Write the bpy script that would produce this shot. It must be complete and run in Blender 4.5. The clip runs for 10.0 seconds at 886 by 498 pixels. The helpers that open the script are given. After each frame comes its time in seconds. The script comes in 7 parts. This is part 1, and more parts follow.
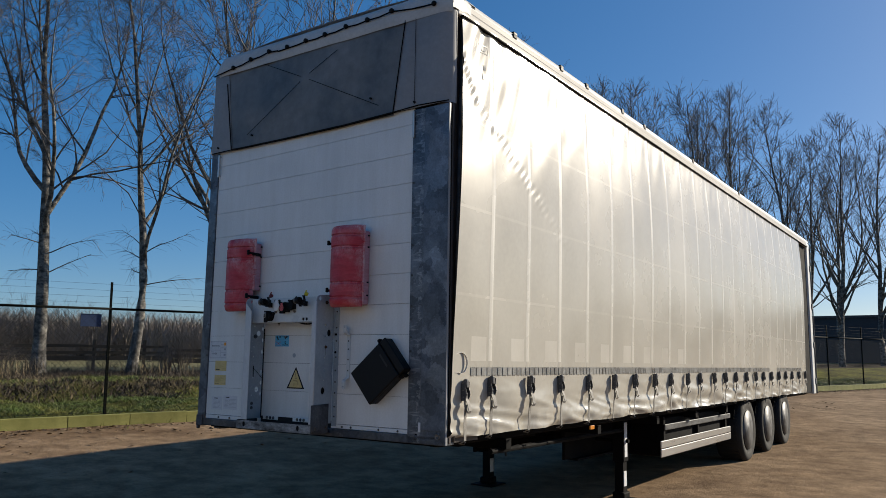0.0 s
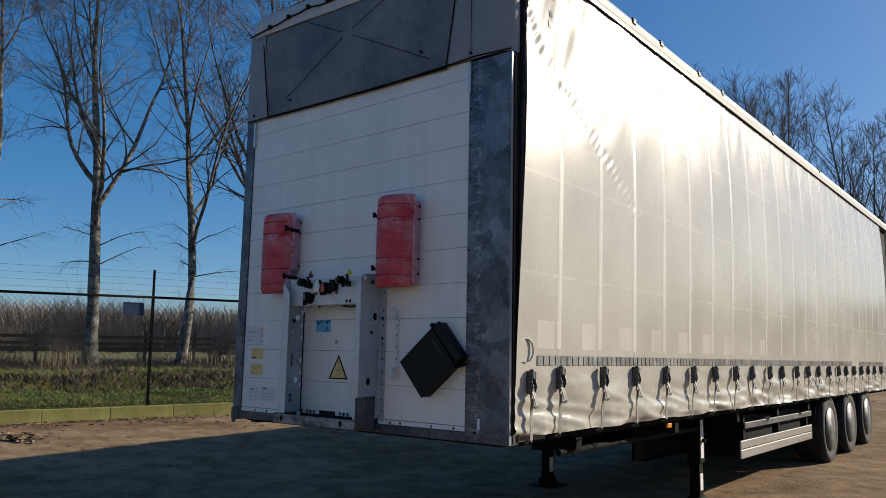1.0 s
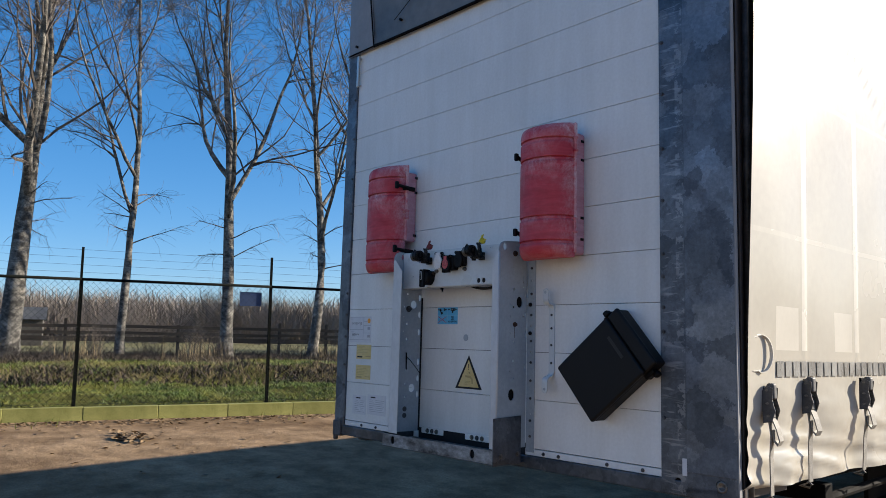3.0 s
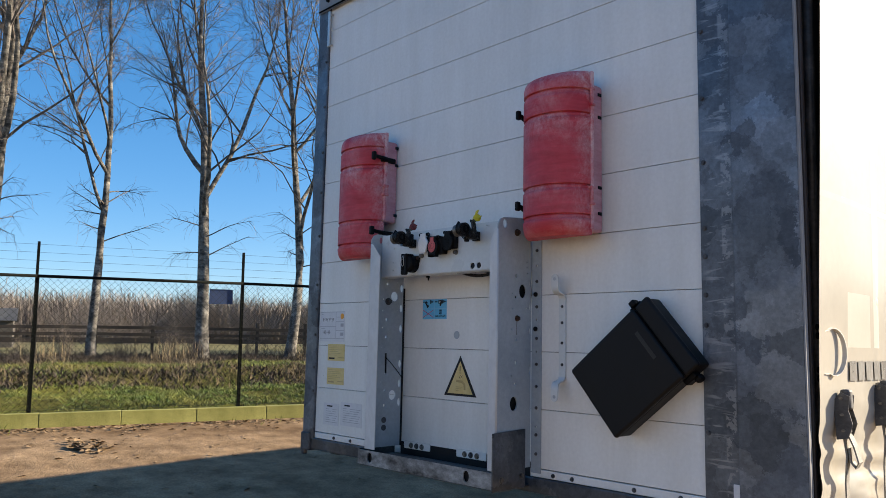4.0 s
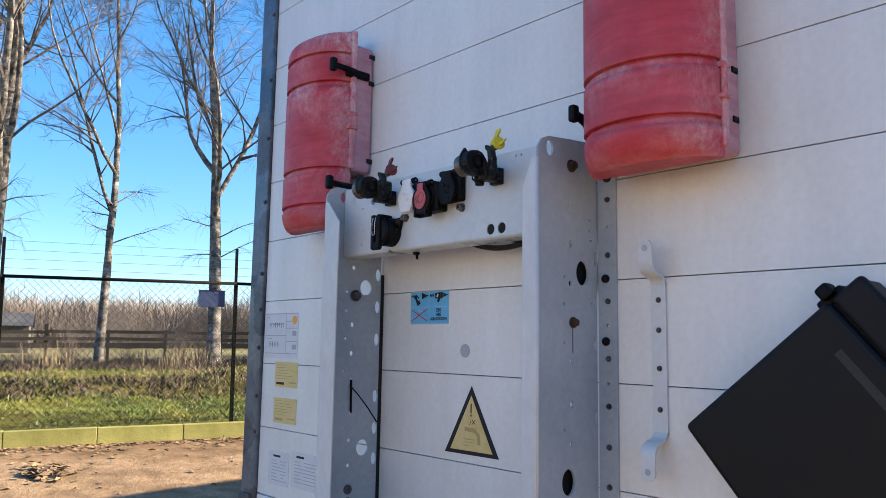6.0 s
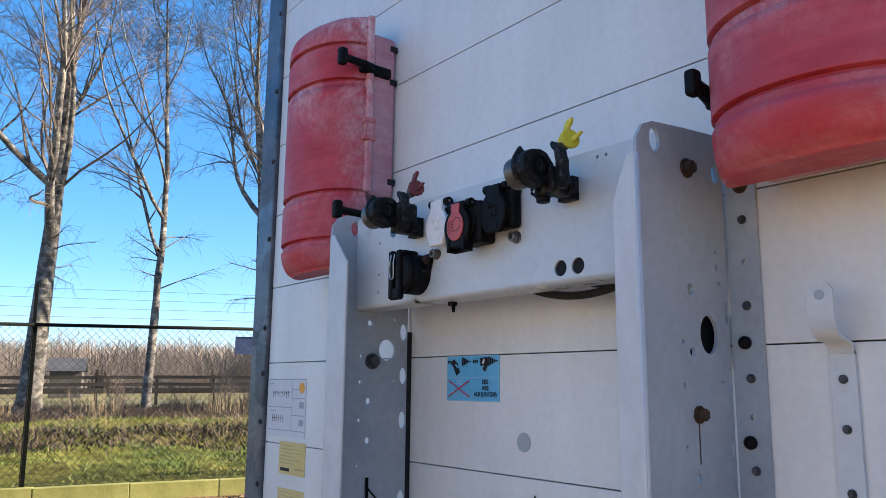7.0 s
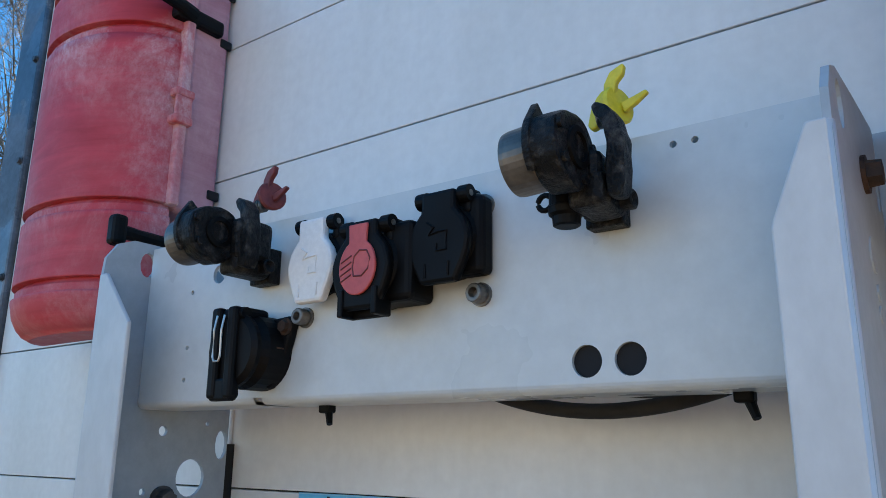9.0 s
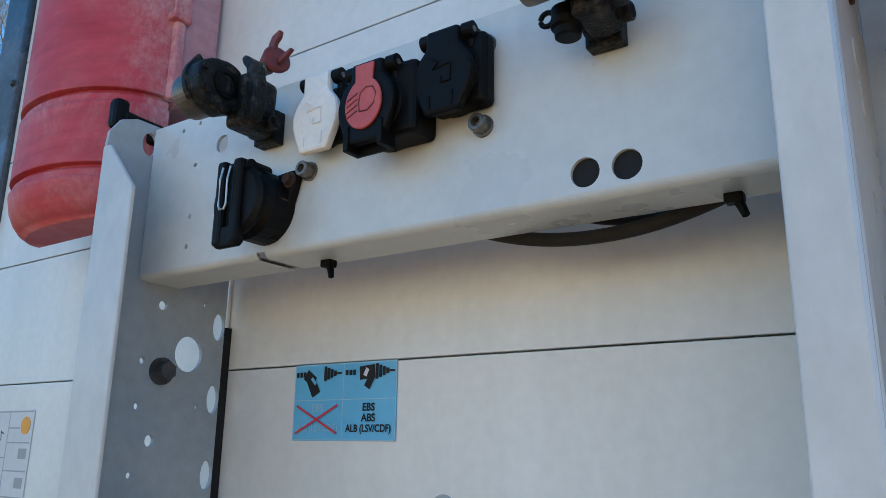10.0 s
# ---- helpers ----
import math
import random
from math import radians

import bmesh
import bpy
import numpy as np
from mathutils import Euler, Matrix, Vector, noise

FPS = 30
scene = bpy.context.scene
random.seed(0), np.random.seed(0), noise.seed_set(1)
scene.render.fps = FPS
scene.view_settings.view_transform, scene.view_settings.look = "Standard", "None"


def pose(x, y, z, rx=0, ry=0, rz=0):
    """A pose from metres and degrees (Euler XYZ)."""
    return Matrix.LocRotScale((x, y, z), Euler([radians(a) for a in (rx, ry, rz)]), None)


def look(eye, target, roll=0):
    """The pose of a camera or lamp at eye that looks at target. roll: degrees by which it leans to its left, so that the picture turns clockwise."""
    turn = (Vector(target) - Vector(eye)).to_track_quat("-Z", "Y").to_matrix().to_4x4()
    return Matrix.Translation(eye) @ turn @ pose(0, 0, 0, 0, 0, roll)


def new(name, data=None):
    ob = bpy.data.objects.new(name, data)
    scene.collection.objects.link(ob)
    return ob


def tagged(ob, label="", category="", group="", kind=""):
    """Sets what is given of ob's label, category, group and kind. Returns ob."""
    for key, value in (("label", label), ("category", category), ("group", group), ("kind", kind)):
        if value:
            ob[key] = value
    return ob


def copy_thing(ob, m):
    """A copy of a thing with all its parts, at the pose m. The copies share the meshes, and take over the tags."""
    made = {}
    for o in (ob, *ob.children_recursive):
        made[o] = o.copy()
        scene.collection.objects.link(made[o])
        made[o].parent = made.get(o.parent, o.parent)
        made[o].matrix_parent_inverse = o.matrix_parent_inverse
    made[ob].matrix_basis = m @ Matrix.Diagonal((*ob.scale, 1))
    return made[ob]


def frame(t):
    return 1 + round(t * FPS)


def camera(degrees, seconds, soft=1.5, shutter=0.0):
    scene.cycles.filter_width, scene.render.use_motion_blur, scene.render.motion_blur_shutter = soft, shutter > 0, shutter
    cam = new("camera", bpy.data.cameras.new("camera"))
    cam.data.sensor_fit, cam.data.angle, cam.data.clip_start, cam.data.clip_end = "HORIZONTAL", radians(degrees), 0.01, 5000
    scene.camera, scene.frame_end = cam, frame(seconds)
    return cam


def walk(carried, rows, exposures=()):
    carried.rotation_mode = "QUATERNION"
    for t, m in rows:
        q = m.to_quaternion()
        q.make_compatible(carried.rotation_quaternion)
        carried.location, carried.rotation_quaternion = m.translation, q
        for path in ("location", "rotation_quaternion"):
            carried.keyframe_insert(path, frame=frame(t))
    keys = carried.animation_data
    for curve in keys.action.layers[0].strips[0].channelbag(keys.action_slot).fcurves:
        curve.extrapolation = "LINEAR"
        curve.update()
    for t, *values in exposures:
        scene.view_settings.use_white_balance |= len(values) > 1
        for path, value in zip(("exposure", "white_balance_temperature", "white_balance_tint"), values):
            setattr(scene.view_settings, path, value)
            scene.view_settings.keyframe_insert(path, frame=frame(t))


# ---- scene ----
cam = camera(59.5, 10.0, soft=0.65)
# the trailer stands a little nose-up on its legs; its own frame, level with the ground
TRAILER = pose(0, 0, -0.02, -0.9, 0, 0)
PATH = [
    (0, (4.234, -4.326, 1.567), (3.102, -2.702, 1.852), 0.8),
    (0.5, (4.011, -4.078, 1.503), (2.829, -2.491, 1.79), 1.0),
    (1, (3.76, -3.801, 1.524), (2.53, -2.247, 1.792), 1.1),
    (1.5, (3.456, -3.569, 1.507), (2.163, -2.064, 1.761), 1.1),
    (2, (3.153, -3.337, 1.539), (1.793, -1.891, 1.783), 1.3),
    (2.5, (2.923, -3.072, 1.53), (1.504, -1.683, 1.771), 1.3),
    (2.7, (2.818, -2.923, 1.55), (1.375, -1.562, 1.794), 1.5),
    (3.8, (2.267, -2.404, 1.565), (0.766, -1.103, 1.803), 1.2),
    (4, (2.174, -2.324, 1.554), (0.736, -0.956, 1.796), 1.2),
    (4.5, (1.956, -2.061, 1.579), (0.526, -0.683, 1.816), 1.1),
    (5, (1.698, -1.793, 1.537), (0.274, -0.41, 1.783), 1.5),
    (5.2, (1.592, -1.697, 1.545), (0.162, -0.319, 1.788), 1.2),
    (6.3, (1.133, -1.23, 1.626), (-0.366, 0.068, 1.879), 1.1),
    (6.5, (1.054, -1.142, 1.643), (-0.462, 0.136, 1.904), 1.0),
    (6.8, (0.928, -1.044, 1.67), (-0.607, 0.202, 1.975), 0.6),
    (7, (0.834, -0.986, 1.686), (-0.709, 0.238, 2.036), 0.6),
    (7.5, (0.641, -0.855, 1.757), (-0.894, 0.338, 2.226), 1.1),
    (7.7, (0.574, -0.805, 1.777), (-0.888, 0.475, 2.253), 0.6),
    (8, (0.478, -0.74, 1.786), (-0.818, 0.703, 2.275), 0.2),
    (8.3, (0.393, -0.704, 1.802), (-0.767, 0.85, 2.292), -0.2),
    (8.5, (0.351, -0.677, 1.805), (-0.811, 0.873, 2.301), 0.3),
    (9, (0.307, -0.67, 1.797), (-0.839, 0.891, 2.296), 0.6),
    (9.5, (0.289, -0.671, 1.761), (-0.844, 0.898, 2.267), 0.9),
    (10, (0.287, -0.671, 1.651), (-0.818, 0.919, 2.153), 0.9),
]
walk(cam, [(t, TRAILER @ look(eye, target, roll)) for t, eye, target, roll in PATH],
     exposures=[(0, 0.4, 6280, 7.0), (1, 0.43, 6280, 7.0), (2.5, 0.83, 6060, 8.0), (4, 1.37, 6830, 9.0), (4.5, 1.44, 6860, 9.0), (5, 1.87, 6860, 10.0), (6.5, 2.08, 7050, 13.0), (7, 1.99, 6730, 12.0), (7.5, 1.97, 6420, 12.0), (8, 2.1, 6540, 7.0), (9, 2.2, 6640, 2.0), (9.5, 2.23, 6790, 2.0), (10, 2.3, 7210, 1.0)])

# ---- light ----
SUN_AZ, SUN_EL = 30.0, 22.6
world = bpy.data.worlds.new("sky")
scene.world = world
world.use_nodes = True
wn = world.node_tree
sky = wn.nodes.new("ShaderNodeTexSky")
sky.sky_type, sky.sun_disc = "NISHITA", False
sky.sun_elevation, sky.sun_rotation = radians(SUN_EL), radians(SUN_AZ)
sky.air_density, sky.dust_density, sky.ozone_density = 0.7, 0.7, 4.0
deep = wn.nodes.new("ShaderNodeHueSaturation")
deep.inputs["Saturation"].default_value = 1.48
deep.inputs["Hue"].default_value = 0.503
haze = wn.nodes.new("ShaderNodeGamma")
haze.inputs["Gamma"].default_value = 0.68
wn.links.new(sky.outputs[0], haze.inputs["Color"])
wn.links.new(haze.outputs[0], deep.inputs["Color"])
wn.links.new(deep.outputs[0], wn.nodes["Background"].inputs[0])
wn.nodes["Background"].inputs[1].default_value = 0.138
sun = new("sun", bpy.data.lights.new("sun", "SUN"))
sun.data.energy, sun.data.angle, sun.data.color = 5.0, radians(0.53), (1.0, 0.86, 0.68)
sun_dir = Vector((math.sin(radians(SUN_AZ)) * math.cos(radians(SUN_EL)), math.cos(radians(SUN_AZ)) * math.cos(radians(SUN_EL)), math.sin(radians(SUN_EL))))
sun.matrix_world = look(sun_dir * 60, (0, 0, 0))


# ---- materials ----
def shader(name):
    m = bpy.data.materials.new(name)
    m.use_nodes = True
    nt = m.node_tree
    return m, nt, nt.nodes["Principled BSDF"]


def node(nt, kind, **sets):
    n = nt.nodes.new("ShaderNode" + kind)
    for key, value in sets.items():
        n.inputs[key].default_value = value
    return n


def coords(nt, stretch=(1, 1, 1)):
    tc = node(nt, "TexCoord")
    mp = node(nt, "Mapping")
    mp.inputs["Scale"].default_value = stretch
    nt.links.new(tc.outputs["Object"], mp.inputs["Vector"])
    return mp.outputs[0]


def ramp(nt, source, a, b, lo=0.35, hi=0.65):
    r = node(nt, "ValToRGB")
    r.color_ramp.elements[0].position, r.color_ramp.elements[1].position = lo, hi
    r.color_ramp.elements[0].color, r.color_ramp.elements[1].color = (*a, 1), (*b, 1)
    nt.links.new(source, r.inputs[0])
    return r.outputs[0]


def blend(nt, a, b, fac, how="MIX"):
    m = nt.nodes.new("ShaderNodeMix")
    m.data_type, m.blend_type = "RGBA", how
    for sock, value in ((m.inputs[0], fac), (m.inputs[6], a), (m.inputs[7], b)):
        if isinstance(value, (int, float)):
            sock.default_value = value
        elif isinstance(value, tuple):
            sock.default_value = (*value, 1)
        else:
            nt.links.new(value, sock)
    return m.outputs[2]


def surface(name, a, b, rough=0.5, metal=0.0, scale=5.0, fine=70.0, grain=0.25, bump=0.1, depth=0.002, rvar=0.12, stretch=(1, 1, 1), lo=0.35, hi=0.65, spec=0.5, island=0.0):
    """A surface between two colours at two scales, with grain in relief and in gloss."""
    m, nt, bsdf = shader(name)
    at = coords(nt, stretch)
    big = node(nt, "TexNoise", Scale=scale, Detail=5.0, Roughness=0.6)
    small = node(nt, "TexNoise", Scale=fine, Detail=4.0, Roughness=0.65)
    for n in (big, small):
        nt.links.new(at, n.inputs["Vector"])
    col = ramp(nt, big.outputs[0], a, b, lo, hi)
    grey = ramp(nt, small.outputs[0], (1 - grain,) * 3, (1 + grain * 0.4,) * 3, 0.3, 0.7)
    col = blend(nt, col, grey, 1.0, "MULTIPLY")
    if island:
        oi = node(nt, "ObjectInfo")
        tone = ramp(nt, oi.outputs["Random"], (1 - island,) * 3, (1 + island * 0.5,) * 3, 0, 1)
        col = blend(nt, col, tone, 1.0, "MULTIPLY")
    nt.links.new(col, bsdf.inputs["Base Color"])
    mr = node(nt, "MapRange")
    mr.inputs[1].default_value, mr.inputs[2].default_value = 0.3, 0.7
    mr.inputs[3].default_value, mr.inputs[4].default_value = max(0.03, rough - rvar), min(1, rough + rvar)
    nt.links.new(big.outputs[0], mr.inputs[0])
    nt.links.new(mr.outputs[0], bsdf.inputs["Roughness"])
    bsdf.inputs["Metallic"].default_value = metal
    bsdf.inputs["Specular IOR Level"].default_value = spec
    if bump:
        bp = node(nt, "Bump", Strength=bump, Distance=depth)
        nt.links.new(small.outputs[0], bp.inputs["Height"])
        nt.links.new(bp.outputs[0], bsdf.inputs["Normal"])
    return m


def galvanised(name, tone=1.0, scuffs=False):
    """Zinc-coated steel: large cloudy patches with ragged edges, flaky spangles, dull stains."""
    m, nt, bsdf = shader(name)
    at = coords(nt, (1, 1, 1))
    warp = node(nt, "TexNoise", Scale=13.0, Detail=6.0, Roughness=0.7)
    nt.links.new(at, warp.inputs["Vector"])
    wv = blend(nt, at, warp.outputs["Color"], 0.12)
    cells = []
    for scale in (8.0, 21.0):
        vo = node(nt, "TexVoronoi", Scale=scale)
        nt.links.new(wv, vo.inputs["Vector"])
        sp = node(nt, "SeparateColor")
        nt.links.new(vo.outputs["Color"], sp.inputs[0])
        cells.append(sp)
    stain = node(nt, "TexNoise", Scale=3.2, Detail=8.0, Roughness=0.72)
    fine = node(nt, "TexNoise", Scale=60.0, Detail=5.0, Roughness=0.7)
    for n in (stain, fine):
        nt.links.new(at, n.inputs["Vector"])
    cloud = ramp(nt, cells[0].outputs[0], (0.095 * tone, 0.112 * tone, 0.135 * tone), (0.195 * tone, 0.218 * tone, 0.25 * tone), 0.1, 0.9)
    flake = ramp(nt, cells[1].outputs[0], (0.8, 0.8, 0.8), (1.15, 1.15, 1.15), 0.0, 1.0)
    dirt = ramp(nt, stain.outputs[0], (0.68, 0.68, 0.68), (1.12, 1.12, 1.12), 0.36, 0.62)
    grit = ramp(nt, fine.outputs[0], (0.75,) * 3, (1.15,) * 3, 0.3, 0.7)
    col = cloud
    for layer in (flake, dirt, grit):
        col = blend(nt, col, layer, 1.0, "MULTIPLY")
    if scuffs:
        # chipped pale flakes in a column beside the fold, and sideways drags between rivets and fold
        sx, tc = node(nt, "SeparateXYZ"), node(nt, "TexCoord")
        nt.links.new(tc.outputs["Object"], sx.inputs[0])

        def column(centre, inner, outer):
            off, dist, band = node(nt, "Math"), node(nt, "Math"), node(nt, "MapRange")
            off.operation, dist.operation, band.interpolation_type = "SUBTRACT", "ABSOLUTE", "SMOOTHSTEP"
            off.inputs[1].default_value = centre
            nt.links.new(sx.outputs[0], off.inputs[0])
            nt.links.new(off.outputs[0], dist.inputs[0])
            nt.links.new(dist.outputs[0], band.inputs[0])
            for i, v in ((1, inner), (2, outer), (3, 1.0), (4, 0.0)):
                band.inputs[i].default_value = v
            return band.outputs[0]

        chips = node(nt, "TexVoronoi", Scale=44.0)
        nt.links.new(wv, chips.inputs["Vector"])
        sc = node(nt, "SeparateColor")
        nt.links.new(chips.outputs["Color"], sc.inputs[0])
        rub = node(nt, "TexNoise", Scale=1.5, Detail=4.0, Roughness=0.6, Distortion=0.9)
        nt.links.new(coords(nt, (4, 4, 26)), rub.inputs["Vector"])
        for mark, where in ((ramp(nt, sc.outputs[0], (0, 0, 0), (0.42,) * 3, 0.69, 0.74), column(1.040, 0.014, 0.020)),
                            (ramp(nt, rub.outputs[0], (0, 0, 0), (0.5,) * 3, 0.56, 0.62), column(1.005, 0.02, 0.06))):
            both = node(nt, "Math")
            both.operation = "MULTIPLY"
            nt.links.new(mark, both.inputs[0]), nt.links.new(where, both.inputs[1])
            col = blend(nt, col, (0.35, 0.36, 0.37), both.outputs[0])
    nt.links.new(col, bsdf.inputs["Base Color"])
    rr = ramp(nt, cells[0].outputs[1], (0.34,) * 3, (0.58,) * 3, 0, 1)
    nt.links.new(rr, bsdf.inputs["Roughness"])
    bsdf.inputs["Metallic"].default_value = 0.5
    bp = node(nt, "Bump", Strength=0.08, Distance=0.002)
    nt.links.new(stain.outputs[0], bp.inputs["Height"])
    nt.links.new(bp.outputs[0], bsdf.inputs["Normal"])
    return m


def faded_red(name, tones=((0.45, 0.028, 0.045), (0.55, 0.065, 0.085)), chalky=1.0):
    """Sun-bleached red plastic: chalk gathered under the ribs and on the crown, fine grain, deep red between."""
    m, nt, bsdf = shader(name)
    at = coords(nt, (1, 1, 0.75))
    patch = node(nt, "TexNoise", Scale=3.6, Detail=3.0, Roughness=0.5, Distortion=0.3)
    smear = node(nt, "TexNoise", Scale=11.0, Detail=9.0, Roughness=0.72, Distortion=0.4)
    speck = node(nt, "TexNoise", Scale=95.0, Detail=4.0, Roughness=0.8)
    grit = node(nt, "TexNoise", Scale=260.0, Detail=2.0)
    for n in (patch, smear, speck, grit):
        nt.links.new(at, n.inputs["Vector"])
    red = ramp(nt, patch.outputs[0], tones[0], tones[1], 0.35, 0.65)
    ripple = node(nt, "TexNoise", Scale=1.0, Detail=5.0, Roughness=0.6, Distortion=0.5)
    nt.links.new(coords(nt, (7, 7, 48)), ripple.inputs["Vector"])
    red = blend(nt, red, ramp(nt, ripple.outputs[0], (0.80, 0.72, 0.75), (1.12, 1.25, 1.25), 0.32, 0.68), 1.0, "MULTIPLY")
    tc, sx = node(nt, "TexCoord"), node(nt, "SeparateXYZ")
    nt.links.new(tc.outputs["Object"], sx.inputs[0])
    wide, edge = node(nt, "Math"), node(nt, "MapRange")
    wide.operation, edge.interpolation_type = "ABSOLUTE", "SMOOTHSTEP"
    nt.links.new(sx.outputs[0], wide.inputs[0])
    nt.links.new(wide.outputs[0], edge.inputs[0])
    for i, v in ((1, 0.105), (2, 0.150), (3, 0.0), (4, 0.5)):
        edge.inputs[i].default_value = v
    up = node(nt, "MapRange")
    up.inputs[1].default_value, up.inputs[2].default_value = 1.94, 2.54
    nt.links.new(sx.outputs[2], up.inputs[0])
    bands = node(nt, "ValToRGB")
    stops = ((0.0, 0.10), (0.10, 0.16), (0.12, 0.03), (0.22, 0.10), (0.285, 0.42), (0.295, 0.05), (0.45, 0.02), (0.60, 0.22), (0.715, 0.70), (0.728, 0.06), (0.82, 0.10), (0.88, 0.30), (0.93, 0.45), (1.0, 0.85))
    els = bands.color_ramp.elements
    for e, (at_, v) in zip((els[0], els[1]), (stops[0], stops[-1])):
        e.position, e.color = at_, (v, v, v, 1)
    for at_, v in stops[1:-1]:
        els.new(at_).color = (v, v, v, 1)
    nt.links.new(up.outputs[0], bands.inputs[0])
    chalk = ramp(nt, smear.outputs[0], (0.0,) * 3, (1.25,) * 3, 0.40, 0.66)
    dust = ramp(nt, speck.outputs[0], (0.45,) * 3, (1.2,) * 3, 0.36, 0.62)
    large = ramp(nt, patch.outputs[0], (0.0,) * 3, (0.30,) * 3, 0.50, 0.72)
    where = blend(nt, blend(nt, bands.outputs[0], large, 1.0, "ADD"), edge.outputs[0], 1.0, "ADD")
    fac = blend(nt, blend(nt, chalk, where, 1.0, "MULTIPLY"), dust, 1.0, "MULTIPLY")
    bw = node(nt, "RGBToBW")
    nt.links.new(fac, bw.inputs[0])
    gain = node(nt, "Math")
    gain.operation, gain.use_clamp = "MULTIPLY", True
    gain.inputs[1].default_value = chalky
    nt.links.new(bw.outputs[0], gain.inputs[0])
    nt.links.new(blend(nt, red, (0.66, 0.44, 0.46), gain.outputs[0]), bsdf.inputs["Base Color"])
    bsdf.inputs["Roughness"].default_value = 0.58
    bsdf.inputs["Specular IOR Level"].default_value = 0.35
    bp = node(nt, "Bump", Strength=0.12, Distance=0.001)
    nt.links.new(grit.outputs[0], bp.inputs["Height"])
    nt.links.new(bp.outputs[0], bsdf.inputs["Normal"])
    return m


def plain(name, col, rough=0.6, metal=0.0):
    m, nt, bsdf = shader(name)
    bsdf.inputs["Base Color"].default_value = (*col, 1)
    bsdf.inputs["Roughness"].default_value, bsdf.inputs["Metallic"].default_value = rough, metal
    return m


def panel_material():
    """White coated planks: faint grime in vertical runs, sparse dark specks."""
    m, nt, bsdf = shader("white_panel")
    at = coords(nt)
    runs = node(nt, "TexNoise", Scale=1.0, Detail=6.0, Roughness=0.65)
    nt.links.new(coords(nt, (9, 9, 1.1)), runs.inputs["Vector"])
    cloud = node(nt, "TexNoise", Scale=2.2, Detail=5.0)
    fine = node(nt, "TexNoise", Scale=70.0, Detail=4.0)
    speck = node(nt, "TexVoronoi", Scale=8.0)
    for n in (cloud, fine, speck):
        nt.links.new(at, n.inputs["Vector"])
    c = ramp(nt, cloud.outputs[0], (0.70, 0.712, 0.695), (0.775, 0.788, 0.77), 0.35, 0.65)
    c = blend(nt, c, ramp(nt, runs.outputs[0], (0.93, 0.925, 0.91), (1.01, 1.01, 1.01), 0.32, 0.6), 1.0, "MULTIPLY")
    c = blend(nt, c, ramp(nt, fine.outputs[0], (0.95,) * 3, (1.02,) * 3, 0.3, 0.7), 1.0, "MULTIPLY")
    dot = ramp(nt, speck.outputs["Distance"], (1, 1, 1), (0, 0, 0), 0.008, 0.016)
    sp = node(nt, "SeparateColor")
    nt.links.new(speck.outputs["Color"], sp.inputs[0])
    pick = ramp(nt, sp.outputs[0], (0, 0, 0), (0.8, 0.8, 0.8), 0.55, 0.6)
    bw = node(nt, "RGBToBW")
    nt.links.new(blend(nt, dot, pick, 1.0, "MULTIPLY"), bw.inputs[0])
    nt.links.new(blend(nt, c, (0.08, 0.075, 0.07), bw.outputs[0]), bsdf.inputs["Base Color"])
    rr = ramp(nt, cloud.outputs[0], (0.32,) * 3, (0.44,) * 3, 0.3, 0.7)
    nt.links.new(rr, bsdf.inputs["Roughness"])
    bp = node(nt, "Bump", Strength=0.03, Distance=0.001)
    nt.links.new(fine.outputs[0], bp.inputs["Height"])
    nt.links.new(bp.outputs[0], bsdf.inputs["Normal"])
    return m


M_PANEL = panel_material()
M_GAP = plain("dark_gap", (0.005, 0.005, 0.006), 0.8)
M_GALV = galvanised("galvanised_steel", 0.8)
M_POST = galvanised("scuffed_galvanised_steel", 0.82, True)
M_FOLD = galvanised("pale_galvanised_sheet", 1.0)
M_WORN = surface("worn_stained_galvanised_steel", (0.035, 0.036, 0.04), (0.36, 0.37, 0.37), 0.5, 0.2, 16, 70, 0.45, 0.2, 0.002, stretch=(0.6, 1, 1), lo=0.34, hi=0.62)
M_GALVD = galvanised("dull_galvanised_steel", 0.6)
# One coated steel: web toned bluer and darker, lips paler, for how light falls.
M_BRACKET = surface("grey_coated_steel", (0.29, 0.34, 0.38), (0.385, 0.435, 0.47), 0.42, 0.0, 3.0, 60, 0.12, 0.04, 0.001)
M_LIPLIT = surface("scuffed_lit_coated_steel", (0.52, 0.54, 0.545), (0.64, 0.66, 0.665), 0.40, 0.0, 2.2, 45, 0.10, 0.05, 0.001, stretch=(1, 1, 0.5))
M_BEAM = surface("pale_coated_steel", (0.55, 0.592, 0.60), (0.62, 0.66, 0.668), 0.34, 0.0, 4.0, 60, 0.06, 0.03, 0.001)
M_STEELD = surface("worn_dark_steel", (0.035, 0.036, 0.04), (0.11, 0.112, 0.118), 0.55, 0.3, 9, 80, 0.35, 0.15, 0.002)
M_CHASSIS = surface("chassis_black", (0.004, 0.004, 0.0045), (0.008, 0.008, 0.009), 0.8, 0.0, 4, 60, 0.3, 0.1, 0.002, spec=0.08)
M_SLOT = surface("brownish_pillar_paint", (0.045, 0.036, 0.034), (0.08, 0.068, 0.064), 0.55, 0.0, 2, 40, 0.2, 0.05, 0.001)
M_TARP = surface("dark_grey_tarp", (0.085, 0.09, 0.092), (0.19, 0.195, 0.195), 0.5, 0, 2.2, 12, 0.2, 0.12, 0.004)
M_TARP2 = surface("mid_grey_tarp", (0.20, 0.205, 0.215), (0.27, 0.275, 0.285), 0.5, 0, 1.8, 30, 0.1, 0.1, 0.004)
